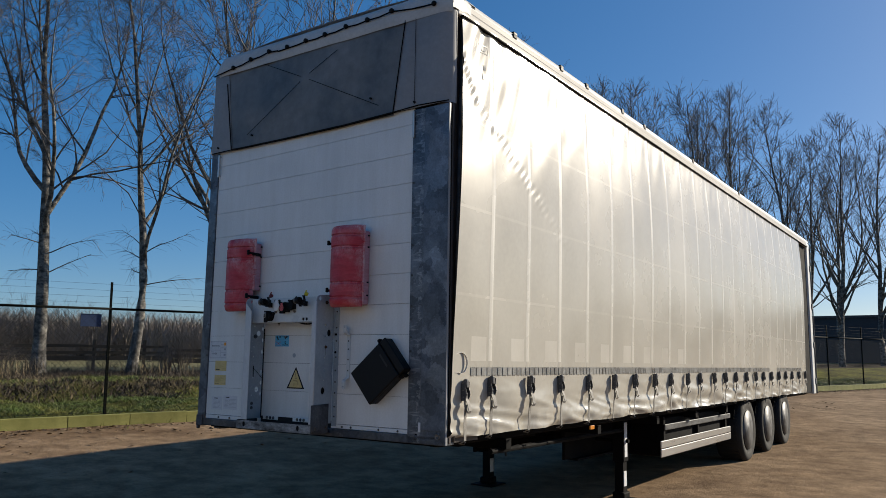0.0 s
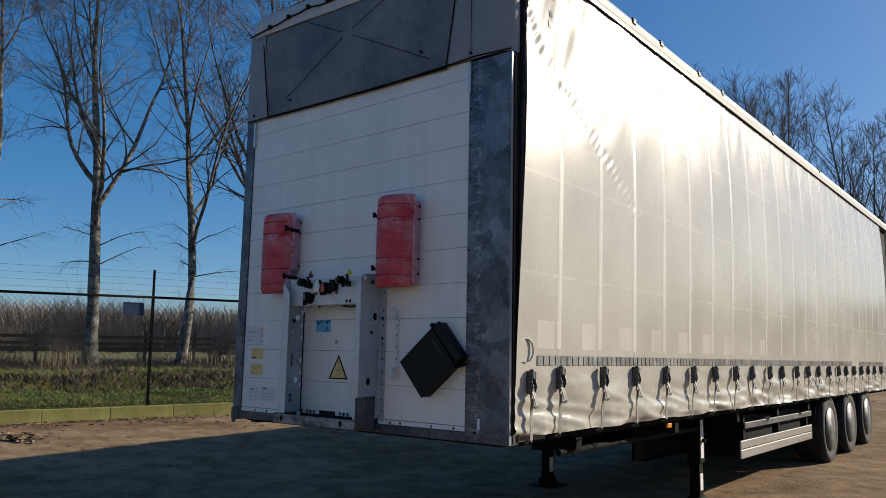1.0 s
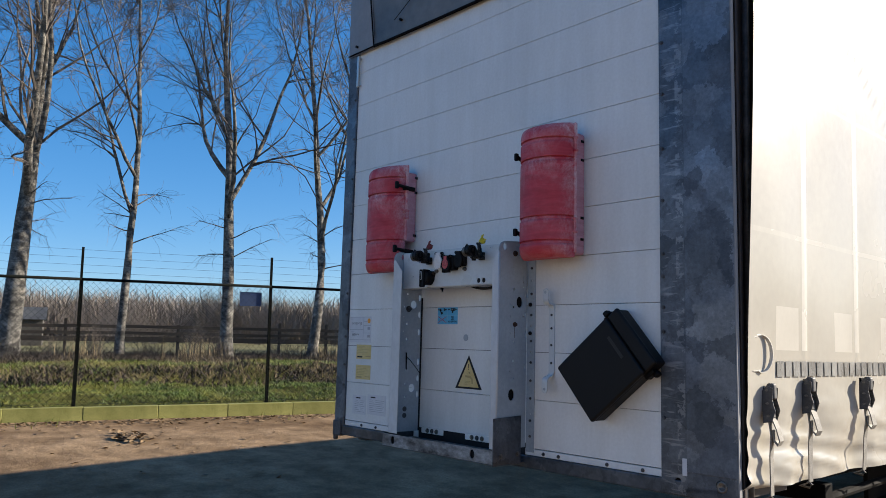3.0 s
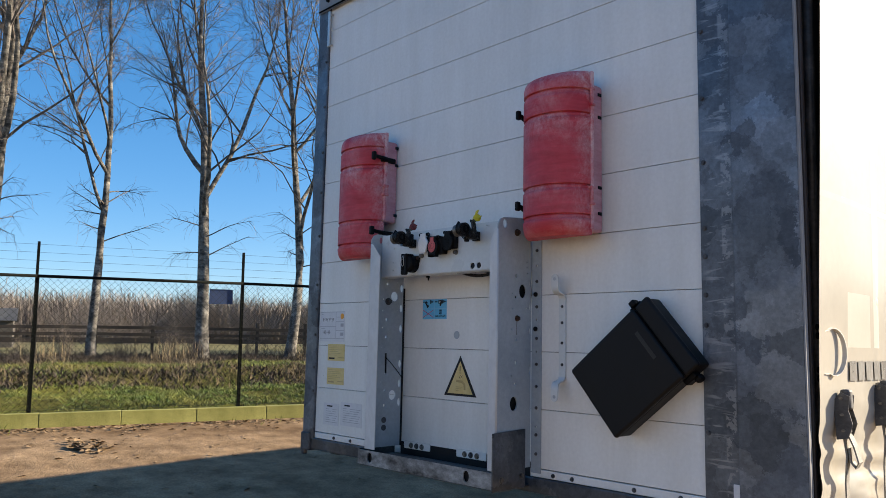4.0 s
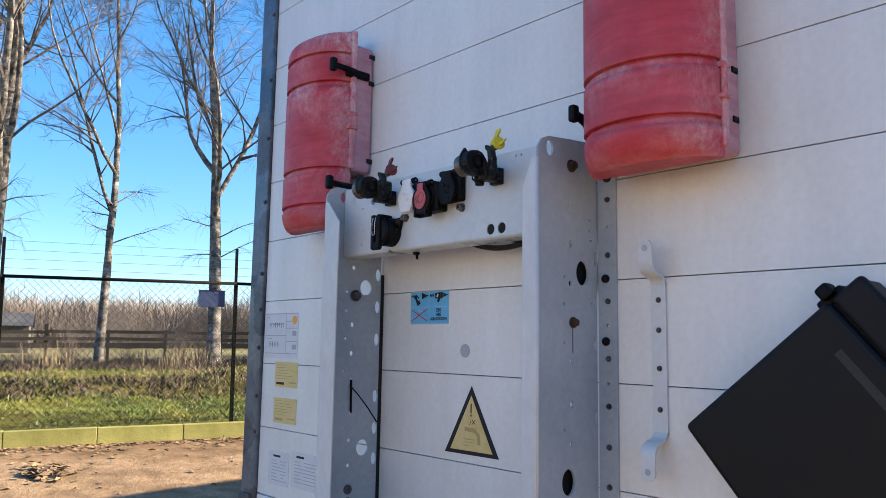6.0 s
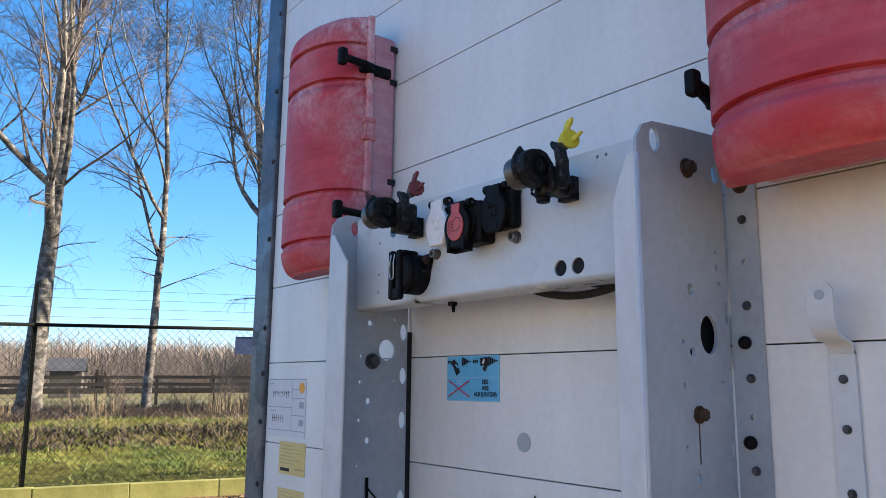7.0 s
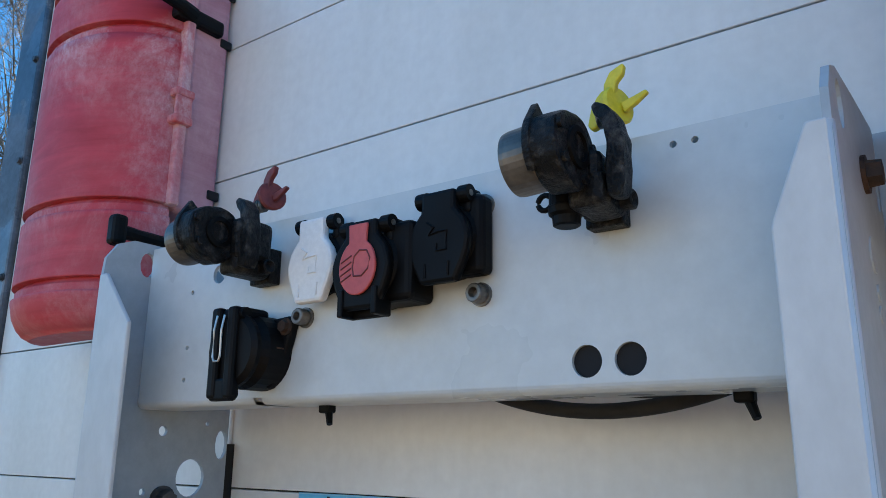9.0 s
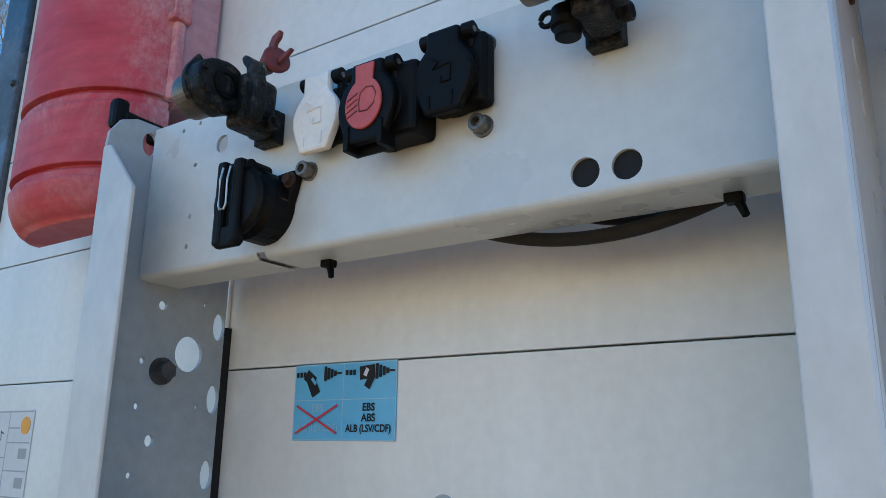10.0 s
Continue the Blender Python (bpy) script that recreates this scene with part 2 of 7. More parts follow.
M_ROOF = surface("pale_roof_tarp", (0.42, 0.42, 0.41), (0.52, 0.52, 0.51), 0.5, 0, 2.0, 35, 0.12, 0.1, 0.004)
M_CURTAIN = surface("silver_curtain", (0.42, 0.40, 0.352), (0.48, 0.458, 0.405), 0.26, 0.0, 0.9, 26, 0.05, 0.05, 0.003, 0.05, spec=0.42)
M_SEAMC = surface("curtain_seam", (0.45, 0.428, 0.378), (0.51, 0.487, 0.43), 0.28, 0.0, 0.9, 26, 0.05, 0.05, 0.003, 0.05, spec=0.42)
M_BELT = surface("curtain_belt", (0.56, 0.537, 0.483), (0.61, 0.587, 0.53), 0.28, 0.0, 1.5, 40, 0.05, 0.04, 0.002, 0.05, spec=0.7)
M_PATCH = surface("curtain_patch", (0.445, 0.424, 0.375), (0.505, 0.483, 0.43), 0.31, 0.0, 1.5, 40, 0.05, 0.04, 0.002, 0.05, spec=0.6)
M_REFLECT = surface("reflective_tape", (0.20, 0.20, 0.195), (0.29, 0.29, 0.28), 0.3, 0.2, 8, 90, 0.2, 0.03, 0.001)
M_ALU = surface("aluminium_rail", (0.50, 0.49, 0.47), (0.60, 0.59, 0.57), 0.32, 0.6, 2, 50, 0.1, 0.03, 0.001, stretch=(1, 0.1, 1))
M_RAIL = surface("dull_alloy_rail", (0.30, 0.295, 0.28), (0.38, 0.37, 0.355), 0.55, 0.0, 2, 50, 0.15, 0.03, 0.001, stretch=(1, 0.1, 1), spec=0.3)
M_RED = faded_red("faded_red_plastic")
M_FLANGE = faded_red("bleached_red_edge", ((0.54, 0.12, 0.14), (0.60, 0.24, 0.27)), 1.6)
M_PINK = faded_red("chalky_pink_plastic", ((0.48, 0.21, 0.25), (0.54, 0.29, 0.33)), 0.5)
M_BLACK = surface("black_plastic", (0.0018, 0.0018, 0.002), (0.004, 0.004, 0.0044), 0.55, 0, 20, 160, 0.2, 0.1, 0.0006, 0.1, spec=0.16)
M_BOX = surface("black_box_plastic", (0.0035, 0.0035, 0.004), (0.007, 0.007, 0.0075), 0.55, 0, 8, 200, 0.2, 0.1, 0.0006, 0.08, spec=0.25)
M_SCUFF = surface("dull_scuff", (0.012, 0.012, 0.010), (0.035, 0.034, 0.028), 0.7, 0, 30, 200, 0.3, 0.1, 0.0005)
M_RUBBER = surface("rubber", (0.008, 0.008, 0.008), (0.022, 0.021, 0.02), 0.85, 0, 9, 90, 0.3, 0.2, 0.002)
M_CAST = surface("greasy_cast_metal", (0.004, 0.004, 0.004), (0.11, 0.105, 0.095), 0.45, 0.0, 90, 300, 0.6, 0.7, 0.003, 0.15, lo=0.52, hi=0.80, spec=0.25)
M_CUP = surface("brushed_cup_metal", (0.12, 0.105, 0.09), (0.26, 0.23, 0.195), 0.42, 0.7, 14, 120, 0.25, 0.1, 0.001)
M_RUST = surface("rusty_bolt", (0.03, 0.018, 0.012), (0.10, 0.05, 0.026), 0.75, 0.2, 60, 200, 0.4, 0.4, 0.002)
M_ZINC = surface("zinc_bolt", (0.12, 0.115, 0.105), (0.25, 0.24, 0.225), 0.42, 0.7, 60, 220, 0.3, 0.2, 0.001)
M_YELLOW = surface("yellow_plastic", (0.66, 0.56, 0.02), (0.78, 0.68, 0.06), 0.5, 0, 30, 150, 0.15, 0.1, 0.001)
M_MAROON = surface("dull_red_plastic", (0.13, 0.022, 0.02), (0.22, 0.04, 0.035), 0.55, 0, 40, 180, 0.3, 0.15, 0.001)
M_LIDRED = surface("red_lid", (0.50, 0.075, 0.075), (0.60, 0.12, 0.115), 0.55, 0, 20, 150, 0.12, 0.08, 0.0008)
M_LIDWHITE = surface("white_lid", (0.78, 0.78, 0.76), (0.84, 0.84, 0.82), 0.5, 0, 25, 160, 0.08, 0.06, 0.0008)
M_STRAP = surface("grey_webbing", (0.19, 0.18, 0.16), (0.30, 0.285, 0.26), 0.7, 0, 30, 300, 0.3, 0.3, 0.001)
M_BLUE = surface("blue_sticker", (0.10, 0.44, 0.70), (0.13, 0.49, 0.75), 0.4, 0, 9, 90, 0.06, 0.02, 0.0005)
M_INK = plain("black_print", (0.006, 0.006, 0.007), 0.7)
M_REDINK = plain("red_print", (0.55, 0.03, 0.055), 0.6)
M_GREYINK = plain("grey_print", (0.35, 0.36, 0.38), 0.5)
M_PALEINK = plain("pale_blue_print", (0.33, 0.56, 0.70), 0.5)
M_WARN = surface("faded_yellow_sticker", (0.62, 0.46, 0.16), (0.70, 0.56, 0.26), 0.45, 0, 14, 120, 0.1, 0.03, 0.0005)
M_WARN2 = surface("tan_print", (0.42, 0.30, 0.11), (0.5, 0.37, 0.15), 0.5, 0, 20, 120, 0.1, 0.02, 0.0005)
M_PAPER = surface("white_paper", (0.62, 0.63, 0.64), (0.68, 0.69, 0.70), 0.6, 0, 20, 90, 0.05, 0.05, 0.001)
M_YPAPER = surface("yellow_label", (0.66, 0.50, 0.17), (0.72, 0.57, 0.25), 0.5, 0, 18, 120, 0.1, 0.03, 0.0005)
M_ORANGE = plain("orange_dot", (0.85, 0.36, 0.03), 0.5)
M_MARKER = plain("amber_lens", (0.62, 0.22, 0.02), 0.25)
M_BOUNCE = surface("grey_bounce_wall", (0.23, 0.245, 0.25), (0.28, 0.295, 0.30), 0.6, 0, 0.5, 8, 0.1, 0.05, 0.004)
M_KERB = surface("mossy_concrete", (0.215, 0.215, 0.055), (0.345, 0.335, 0.105), 0.85, 0, 3.0, 60, 0.3, 0.4, 0.006, 0.05, island=0.15)
M_FENCE = surface("dark_green_paint", (0.005, 0.006, 0.0055), (0.009, 0.011, 0.0095), 0.75, 0.0, 8, 90, 0.2, 0.1, 0.001, spec=0.05)
M_WIRE = plain("dark_wire", (0.012, 0.015, 0.014), 0.8, 0.0)
M_SIGN = surface("blue_grey_sign", (0.025, 0.05, 0.13), (0.04, 0.072, 0.165), 0.6, 0, 8, 60, 0.1, 0.02, 0.001)
M_WOOD = surface("weathered_fence_wood", (0.014, 0.011, 0.009), (0.045, 0.035, 0.028), 0.85, 0, 2.5, 30, 0.4, 0.4, 0.006, stretch=(1, 1, 4))
M_BARK = surface("pale_bark", (0.045, 0.041, 0.036), (0.33, 0.308, 0.27), 0.85, 0, 3.0, 14, 0.6, 0.9, 0.03, stretch=(1, 1, 1.5), lo=0.40, hi=0.66)
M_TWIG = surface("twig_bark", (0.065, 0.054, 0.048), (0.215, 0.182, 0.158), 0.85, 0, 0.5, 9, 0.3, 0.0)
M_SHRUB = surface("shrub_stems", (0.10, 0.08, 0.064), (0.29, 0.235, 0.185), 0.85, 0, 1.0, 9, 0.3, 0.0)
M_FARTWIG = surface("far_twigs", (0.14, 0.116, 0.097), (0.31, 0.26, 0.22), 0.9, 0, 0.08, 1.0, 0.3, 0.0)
M_GRASS = surface("grass_blades", (0.095, 0.15, 0.016), (0.32, 0.29, 0.06), 0.6, 0, 1.1, 5, 0.6, 0.0, lo=0.42, hi=0.72)
M_STRAW = surface("dry_stems", (0.16, 0.12, 0.065), (0.29, 0.225, 0.12), 0.8, 0, 1.5, 12, 0.3, 0.0)
M_LEAF = surface("dry_leaves", (0.10, 0.064, 0.034), (0.30, 0.205, 0.11), 0.8, 0, 6.0, 40, 0.3, 0.0)
M_LITTERSHADE = surface("dark_litter_and_shade", (0.022, 0.016, 0.011), (0.085, 0.06, 0.04), 0.85, 0, 3.0, 30, 0.35, 0.0)
M_FARROOF = surface("grey_roof_sheet", (0.045, 0.048, 0.054), (0.075, 0.08, 0.085), 0.7, 0, 1.2, 14, 0.25, 0.2, 0.01)
M_FARWALL = surface("pale_shelter_boards", (0.05, 0.045, 0.04), (0.09, 0.082, 0.07), 0.8, 0, 1.0, 12, 0.25, 0.2, 0.01)
M_SHED = surface("warehouse_cladding", (0.022, 0.028, 0.038), (0.03, 0.037, 0.048), 0.55, 0, 0.1, 2, 0.1, 0.0)


def dirt_material():
    """Packed sandy yard soil: pale wheel-worn and damp patches, grit and small stones."""
    m, nt, bsdf = shader("yard_soil")
    at = coords(nt)
    wide = node(nt, "TexNoise", Scale=0.35, Detail=6.0, Roughness=0.62, Distortion=0.4)
    mid = node(nt, "TexNoise", Scale=2.6, Detail=7.0, Roughness=0.68)
    grit = node(nt, "TexNoise", Scale=55.0, Detail=5.0, Roughness=0.7)
    stone = node(nt, "TexVoronoi", Scale=26.0)
    for n in (wide, mid, grit, stone):
        nt.links.new(at, n.inputs["Vector"])
    c = ramp(nt, wide.outputs[0], (0.225, 0.152, 0.09), (0.335, 0.24, 0.15), 0.38, 0.62)
    c = blend(nt, c, ramp(nt, mid.outputs[0], (0.55, 0.52, 0.5), (1.15, 1.13, 1.1), 0.34, 0.66), 1.0, "MULTIPLY")
    c = blend(nt, c, ramp(nt, grit.outputs[0], (0.65,) * 3, (1.2,) * 3, 0.3, 0.7), 1.0, "MULTIPLY")
    peb = ramp(nt, stone.outputs["Distance"], (1, 1, 1), (0, 0, 0), 0.1, 0.22)
    pick = ramp(nt, mid.outputs[0], (0, 0, 0), (0.6, 0.6, 0.6), 0.5, 0.62)
    bw = node(nt, "RGBToBW")
    nt.links.new(blend(nt, peb, pick, 1.0, "MULTIPLY"), bw.inputs[0])
    nt.links.new(blend(nt, c, (0.33, 0.29, 0.25), bw.outputs[0]), bsdf.inputs["Base Color"])
    bsdf.inputs["Roughness"].default_value = 0.95
    bsdf.inputs["Specular IOR Level"].default_value = 0.08
    b1 = node(nt, "Bump", Strength=0.5, Distance=0.015)
    nt.links.new(grit.outputs[0], b1.inputs["Height"])
    b2 = node(nt, "Bump", Strength=0.6, Distance=0.06)
    nt.links.new(mid.outputs[0], b2.inputs["Height"])
    nt.links.new(b1.outputs[0], b2.inputs["Normal"])
    nt.links.new(b2.outputs[0], bsdf.inputs["Normal"])
    return m


M_DIRT = dirt_material()
M_MEADOW = surface("pale_winter_meadow", (0.15, 0.145, 0.065), (0.25, 0.22, 0.125), 0.95, 0, 0.12, 1.5, 0.3, 0.5, 0.05, 0.04, spec=0.05)
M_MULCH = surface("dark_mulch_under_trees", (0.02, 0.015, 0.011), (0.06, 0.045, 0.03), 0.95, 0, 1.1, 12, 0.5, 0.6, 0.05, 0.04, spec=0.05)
M_TURF = surface("turf", (0.06, 0.055, 0.018), (0.17, 0.165, 0.035), 0.95, 0, 0.5, 7, 0.6, 0.6, 0.05, 0.04, spec=0.05)


# ---- mesh helpers ----
def part(name, bm, material, parent=None, label="", smooth=False):
    """Links a bmesh as one mesh object under a thing or a part."""
    me = bpy.data.meshes.new(name)
    bmesh.ops.recalc_face_normals(bm, faces=bm.faces)
    bm.to_mesh(me)
    bm.free()
    return part_of(name, me, material, parent, label, smooth)


def part_of(name, me, material, parent=None, label="", smooth=False):
    if material and not me.materials:
        for m in (material if isinstance(material, (list, tuple)) else (material,)):
            me.materials.append(m)
    if smooth:
        me.polygons.foreach_set("use_smooth", [True] * len(me.polygons))
    ob = new(name, me)
    ob.parent = parent
    return tagged(ob, label)


def thing(name, m=Matrix(), label="", category="", group="", kind=""):
    ob = new(name)
    ob.empty_display_size = 0.1
    ob.matrix_basis = m
    return tagged(ob, label, category, group, kind)


def mesh(name, verts, faces):
    me = bpy.data.meshes.new(name)
    me.from_pydata(verts, [], faces)
    me.update()
    return me


def slab(bm, lo, hi, bevel=0.0, seg=2, m=None):
    """A block between two corners, with rounded edges."""
    r = bmesh.ops.create_cube(bm, size=1)
    vs = r["verts"]
    for v in vs:
        for i in range(3):
            v.co[i] = lo[i] if v.co[i] < 0 else hi[i]
    if bevel:
        es = list({e for v in vs for e in v.link_edges})
        out = bmesh.ops.bevel(bm, geom=es, offset=bevel, segments=seg, affect="EDGES", profile=0.5)
        vs = list({v for f in out["faces"] for v in f.verts} | {v for v in vs if v.is_valid})
    if m is not None:
        bmesh.ops.transform(bm, matrix=m, verts=[v for v in vs if v.is_valid])
    return bm


def box(lo, hi, bevel=0.0, seg=2, m=None):
    return slab(bmesh.new(), lo, hi, bevel, seg, m)


def rod(bm, a, b, r, r2=None, seg=12, caps=True):
    """A round bar from a to b."""
    a, b = Vector(a), Vector(b)
    d = b - a
    m = Matrix.Translation((a + b) / 2) @ d.to_track_quat("Z", "Y").to_matrix().to_4x4()
    bmesh.ops.create_cone(bm, cap_ends=caps, segments=seg, radius1=r, radius2=r if r2 is None else r2, depth=d.length, matrix=m)
    return bm


def lathe(bm, a, way, profile, seg=20):
    """Turns (distance along, radius) pairs about an axis."""
    a, way = Vector(a), Vector(way).normalized()
    q = way.to_track_quat("Z", "Y")
    rings = []
    for d, r in profile:
        rings.append([bm.verts.new(a + q @ Vector((r * math.cos(2 * math.pi * k / seg), r * math.sin(2 * math.pi * k / seg), d))) for k in range(seg)])
    for p, q2 in zip(rings, rings[1:]):
        for k in range(seg):
            bm.faces.new((p[k], p[(k + 1) % seg], q2[(k + 1) % seg], q2[k]))
    for ring in (rings[0], rings[-1]):
        bm.faces.new(ring)
    return bm


def sweep(bm, pts, r, seg=8):
    """A tube along points."""
    pts = [Vector(p) for p in pts]
    rings = []
    for i, p in enumerate(pts):
        d = (pts[min(i + 1, len(pts) - 1)] - pts[max(i - 1, 0)]).normalized()
        q = d.to_track_quat("Z", "Y")
        rr = r[i] if isinstance(r, (list, tuple)) else r
        rings.append([bm.verts.new(p + q @ Vector((rr * math.cos(2 * math.pi * k / seg), rr * math.sin(2 * math.pi * k / seg), 0))) for k in range(seg)])
    for p, q in zip(rings, rings[1:]):
        for k in range(seg):
            bm.faces.new((p[k], p[(k + 1) % seg], q[(k + 1) % seg], q[k]))
    bm.faces.new(rings[0]), bm.faces.new(rings[-1])
    return bm


def ribbon(bm, pts, side, width, thick):
    """A flat band along points; side is the way across it."""
    pts, side = [Vector(p) for p in pts], Vector(side).normalized()
    rings = []
    for i, p in enumerate(pts):
        d = (pts[min(i + 1, len(pts) - 1)] - pts[max(i - 1, 0)]).normalized()
        n = d.cross(side).normalized() * thick / 2
        s = side * width / 2
        rings.append([bm.verts.new(p + o) for o in (s + n, -s + n, -s - n, s - n)])
    for p, q in zip(rings, rings[1:]):
        for k in range(4):
            bm.faces.new((p[k], p[(k + 1) % 4], q[(k + 1) % 4], q[k]))
    bm.faces.new(rings[0]), bm.faces.new(rings[-1])
    return bm


def ring_of(c, r, n=14, ry=None):
    return [(c[0] + r * math.cos(2 * math.pi * k / n), c[1] + (ry or r) * math.sin(2 * math.pi * k / n)) for k in range(n)]


def plate(outline, holes, thick, m):
    """A flat plate with true holes: outline and holes in its plane, thick along its own z, set by m."""
    bm = bmesh.new()
    es = []
    for loop in (outline, *holes):
        vs = [bm.verts.new((x, y, 0)) for x, y in loop]
        es += [bm.edges.new((vs[i], vs[(i + 1) % len(vs)])) for i in range(len(vs))]
    bmesh.ops.triangle_fill(bm, use_beauty=True, use_dissolve=False, edges=es)
    out = bmesh.ops.extrude_face_region(bm, geom=list(bm.faces))
    bmesh.ops.translate(bm, verts=[v for v in out["geom"] if isinstance(v, bmesh.types.BMVert)], vec=(0, 0, thick))
    bmesh.ops.transform(bm, matrix=m, verts=bm.verts)
    return bm


def prism(outline, thick, m, bevel=0.0):
    """An outline drawn in a plane, given depth."""
    bm = bmesh.new()
    f = bm.faces.new([bm.verts.new((x, y, 0)) for x, y in outline])
    out = bmesh.ops.extrude_face_region(bm, geom=[f])
    bmesh.ops.translate(bm, verts=[v for v in out["geom"] if isinstance(v, bmesh.types.BMVert)], vec=(0, 0, thick))
    if bevel:
        bmesh.ops.recalc_face_normals(bm, faces=bm.faces)
        bmesh.ops.bevel(bm, geom=list(bm.edges), offset=bevel, segments=2, affect="EDGES", profile=0.5)
    bmesh.ops.transform(bm, matrix=m, verts=bm.verts)
    return bm


def bolt(bm, at, way, r, h, hexed=True):
    """A bolt head with a washer."""
    at, way = Vector(at), Vector(way).normalized()
    rod(bm, at, at + way * h * 0.25, r * 1.35, seg=16)
    rod(bm, at + way * h * 0.25, at + way * h, r, r * 0.92, seg=6 if hexed else 14)
    return bm


FRONT = pose(0, 0, 0, 90, 0, 0)  # the plane's x, y to the world's x, z; its z to -y
SIDE = Matrix(((0, 0, 1, 0), (1, 0, 0, 0), (0, 1, 0, 0), (0, 0, 0, 1)))  # the plane's x, y to y, z; its z to x


# ---- ground ----
ALONG = Vector((0.2924, 0.9563, 0))  # the way of the kerb and fence
ACROSS = Vector((-0.9563, 0.2924, 0))  # from the yard to the trees
FOOT = Vector((-8.35, 3.58, 0))  # a fence post


def spot(u, n, z=0.0):
    p = FOOT + ALONG * u + ACROSS * n
    return Vector((p.x, p.y, z))


def rise(x, y):
    """Height of the ground: level under the trailer, rising gently to the kerb and the verge."""
    p = Vector((x, y, 0)) - FOOT
    u, n = p.dot(ALONG), p.dot(ACROSS)
    top = 0.31 - 0.005 * max(0, min(u, 30))
    k = max(0.0, min(1.0, (n + 7.5) / 7.2))
    h = top * k * k * (3 - 2 * k)
    if n > -0.1:
        h += 0.13
        h += 0.12 * math.exp(-((n - 9.0) / 2.5) ** 2) - 0.1 * max(0.0, min(1.0, (n - 11) / 8))
        k = max(0.0, min(1.0, (n - 5.9) / 0.9))
        h += 0.16 * k * k * (3 - 2 * k)
    return h


def uneven(x, y):
    """Hummocks and hollows of the verge."""
    n = (Vector((x, y, 0)) - FOOT).dot(ACROSS)
    if not 0.3 < n < 26:
        return 0.0
    return 0.13 * noise.noise(Vector((x * 0.5, y * 0.5, 5))) + 0.085 * noise.noise(Vector((x * 1.3, y * 1.3, 8)))


def ground():
    us = sorted(set([-1400, -800, -400, -200, -120, -80, -50, -35] + list(np.arange(-26, 42, 0.4)) + [50, 65, 90, 120, 200, 400, 800, 1400]))
    ns = sorted(set([-1400, -800, -400, -200, -100, -60, -40] + list(np.arange(-30, -0.5, 0.4)) + [-0.25, -0.13, -0.11, 0.1] + list(np.arange(0.5, 24, 0.5)) + [26, 28, 34, 42, 55, 75, 110, 200, 400, 800, 1400]))
    vs, fs, mats = [], [], []
    for n in ns:
        for u in us:
            p = spot(u, n)
            z = rise(p.x, p.y)
            near = abs(u) < 45 and -31 < n < 26
            if near and n < -0.3:
                z += 0.018 * noise.noise(Vector((p.x * 0.5, p.y * 0.5, 0))) + 0.008 * noise.noise(Vector((p.x * 2.1, p.y * 2.1, 3)))
            else:
                z += uneven(p.x, p.y)
            vs.append((p.x, p.y, z))
    w = len(us)
    for j in range(len(ns) - 1):
        for i in range(w - 1):
            fs.append((j * w + i, j * w + i + 1, (j + 1) * w + i + 1, (j + 1) * w + i))
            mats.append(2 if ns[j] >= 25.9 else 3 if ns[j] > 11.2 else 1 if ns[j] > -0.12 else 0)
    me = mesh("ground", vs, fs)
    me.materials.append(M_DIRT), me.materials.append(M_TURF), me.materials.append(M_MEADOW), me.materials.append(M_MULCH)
    me.polygons.foreach_set("material_index", mats)
    ob = part_of("ground", me, None, None, smooth=True)
    return tagged(ob, "packed sandy brown yard soil running into rough grass", "ground", kind="structure")


ground()

kerb = thing("kerb", label="low mossy yellow-green concrete block kerb along the yard", category="kerb", kind="structure")
kb = box((-0.12, -0.4985, 0), (0.0, 0.4985, 0.42), 0.007)
kerb_me = bpy.data.meshes.new("kerb_block")
kb.to_mesh(kerb_me), kb.free()
kerb_me.materials.append(M_KERB)
KERB_YAW = math.degrees(math.atan2(ALONG.y, ALONG.x)) - 90
for k in range(-14, 42):
    p = spot(-0.12 + k * 1.0, -0.16)
    g = rise(*spot(k, -0.5).xy)
    o = part_of("kerb_block", kerb_me, None, kerb)
    o.matrix_basis = pose(p.x, p.y, g + 0.19 - 0.42 + random.uniform(-0.006, 0.006), random.uniform(-0.3, 0.3), random.uniform(-0.5, 0.5), KERB_YAW + random.uniform(-0.3, 0.3))


# ---- chain-link fence ----
fence = thing("chain_link_fence", label="dark green chain-link fence with steel posts and wire above the rail", category="fence")
POSTS = [-14.3, -11.4, -8.5, -5.6, -2.75, 0.0] + [2.9 * k for k in range(1, 14)]


def base(u):
    return rise(*spot(u, 0.02).xy) + 0.03


def fence_post(u):
    z = base(u)
    p = spot(u, 0)
    bm = bmesh.new()
    t = 0.026
    for lo, hi in (((-t, -t, -0.3), (t, -t + 0.009, 1.85)), ((-t, -t + 0.009, -0.3), (-t + 0.009, t, 1.85))):
        slab(bm, lo, hi, 0.001, 1)
    slab(bm, (-0.018, -0.024, 1.83), (0.018, 0.012, 2.31), 0.003, 1)
    post = part("post", bm, M_FENCE, fence)
    post.matrix_basis = pose(p.x, p.y, z, 0, 0, KERB_YAW)
    for k in range(12):
        bm = bmesh.new()
        slab(bm, (-t - 0.004, -t - 0.003, 0.10 + 0.15 * k), (-t + 0.012, -t + 0.013, 0.108 + 0.15 * k), 0.001, 1)
        clip = part("wire_clip", bm, M_ZINC, post)
    return post


for u in POSTS:
    fence_post(u)


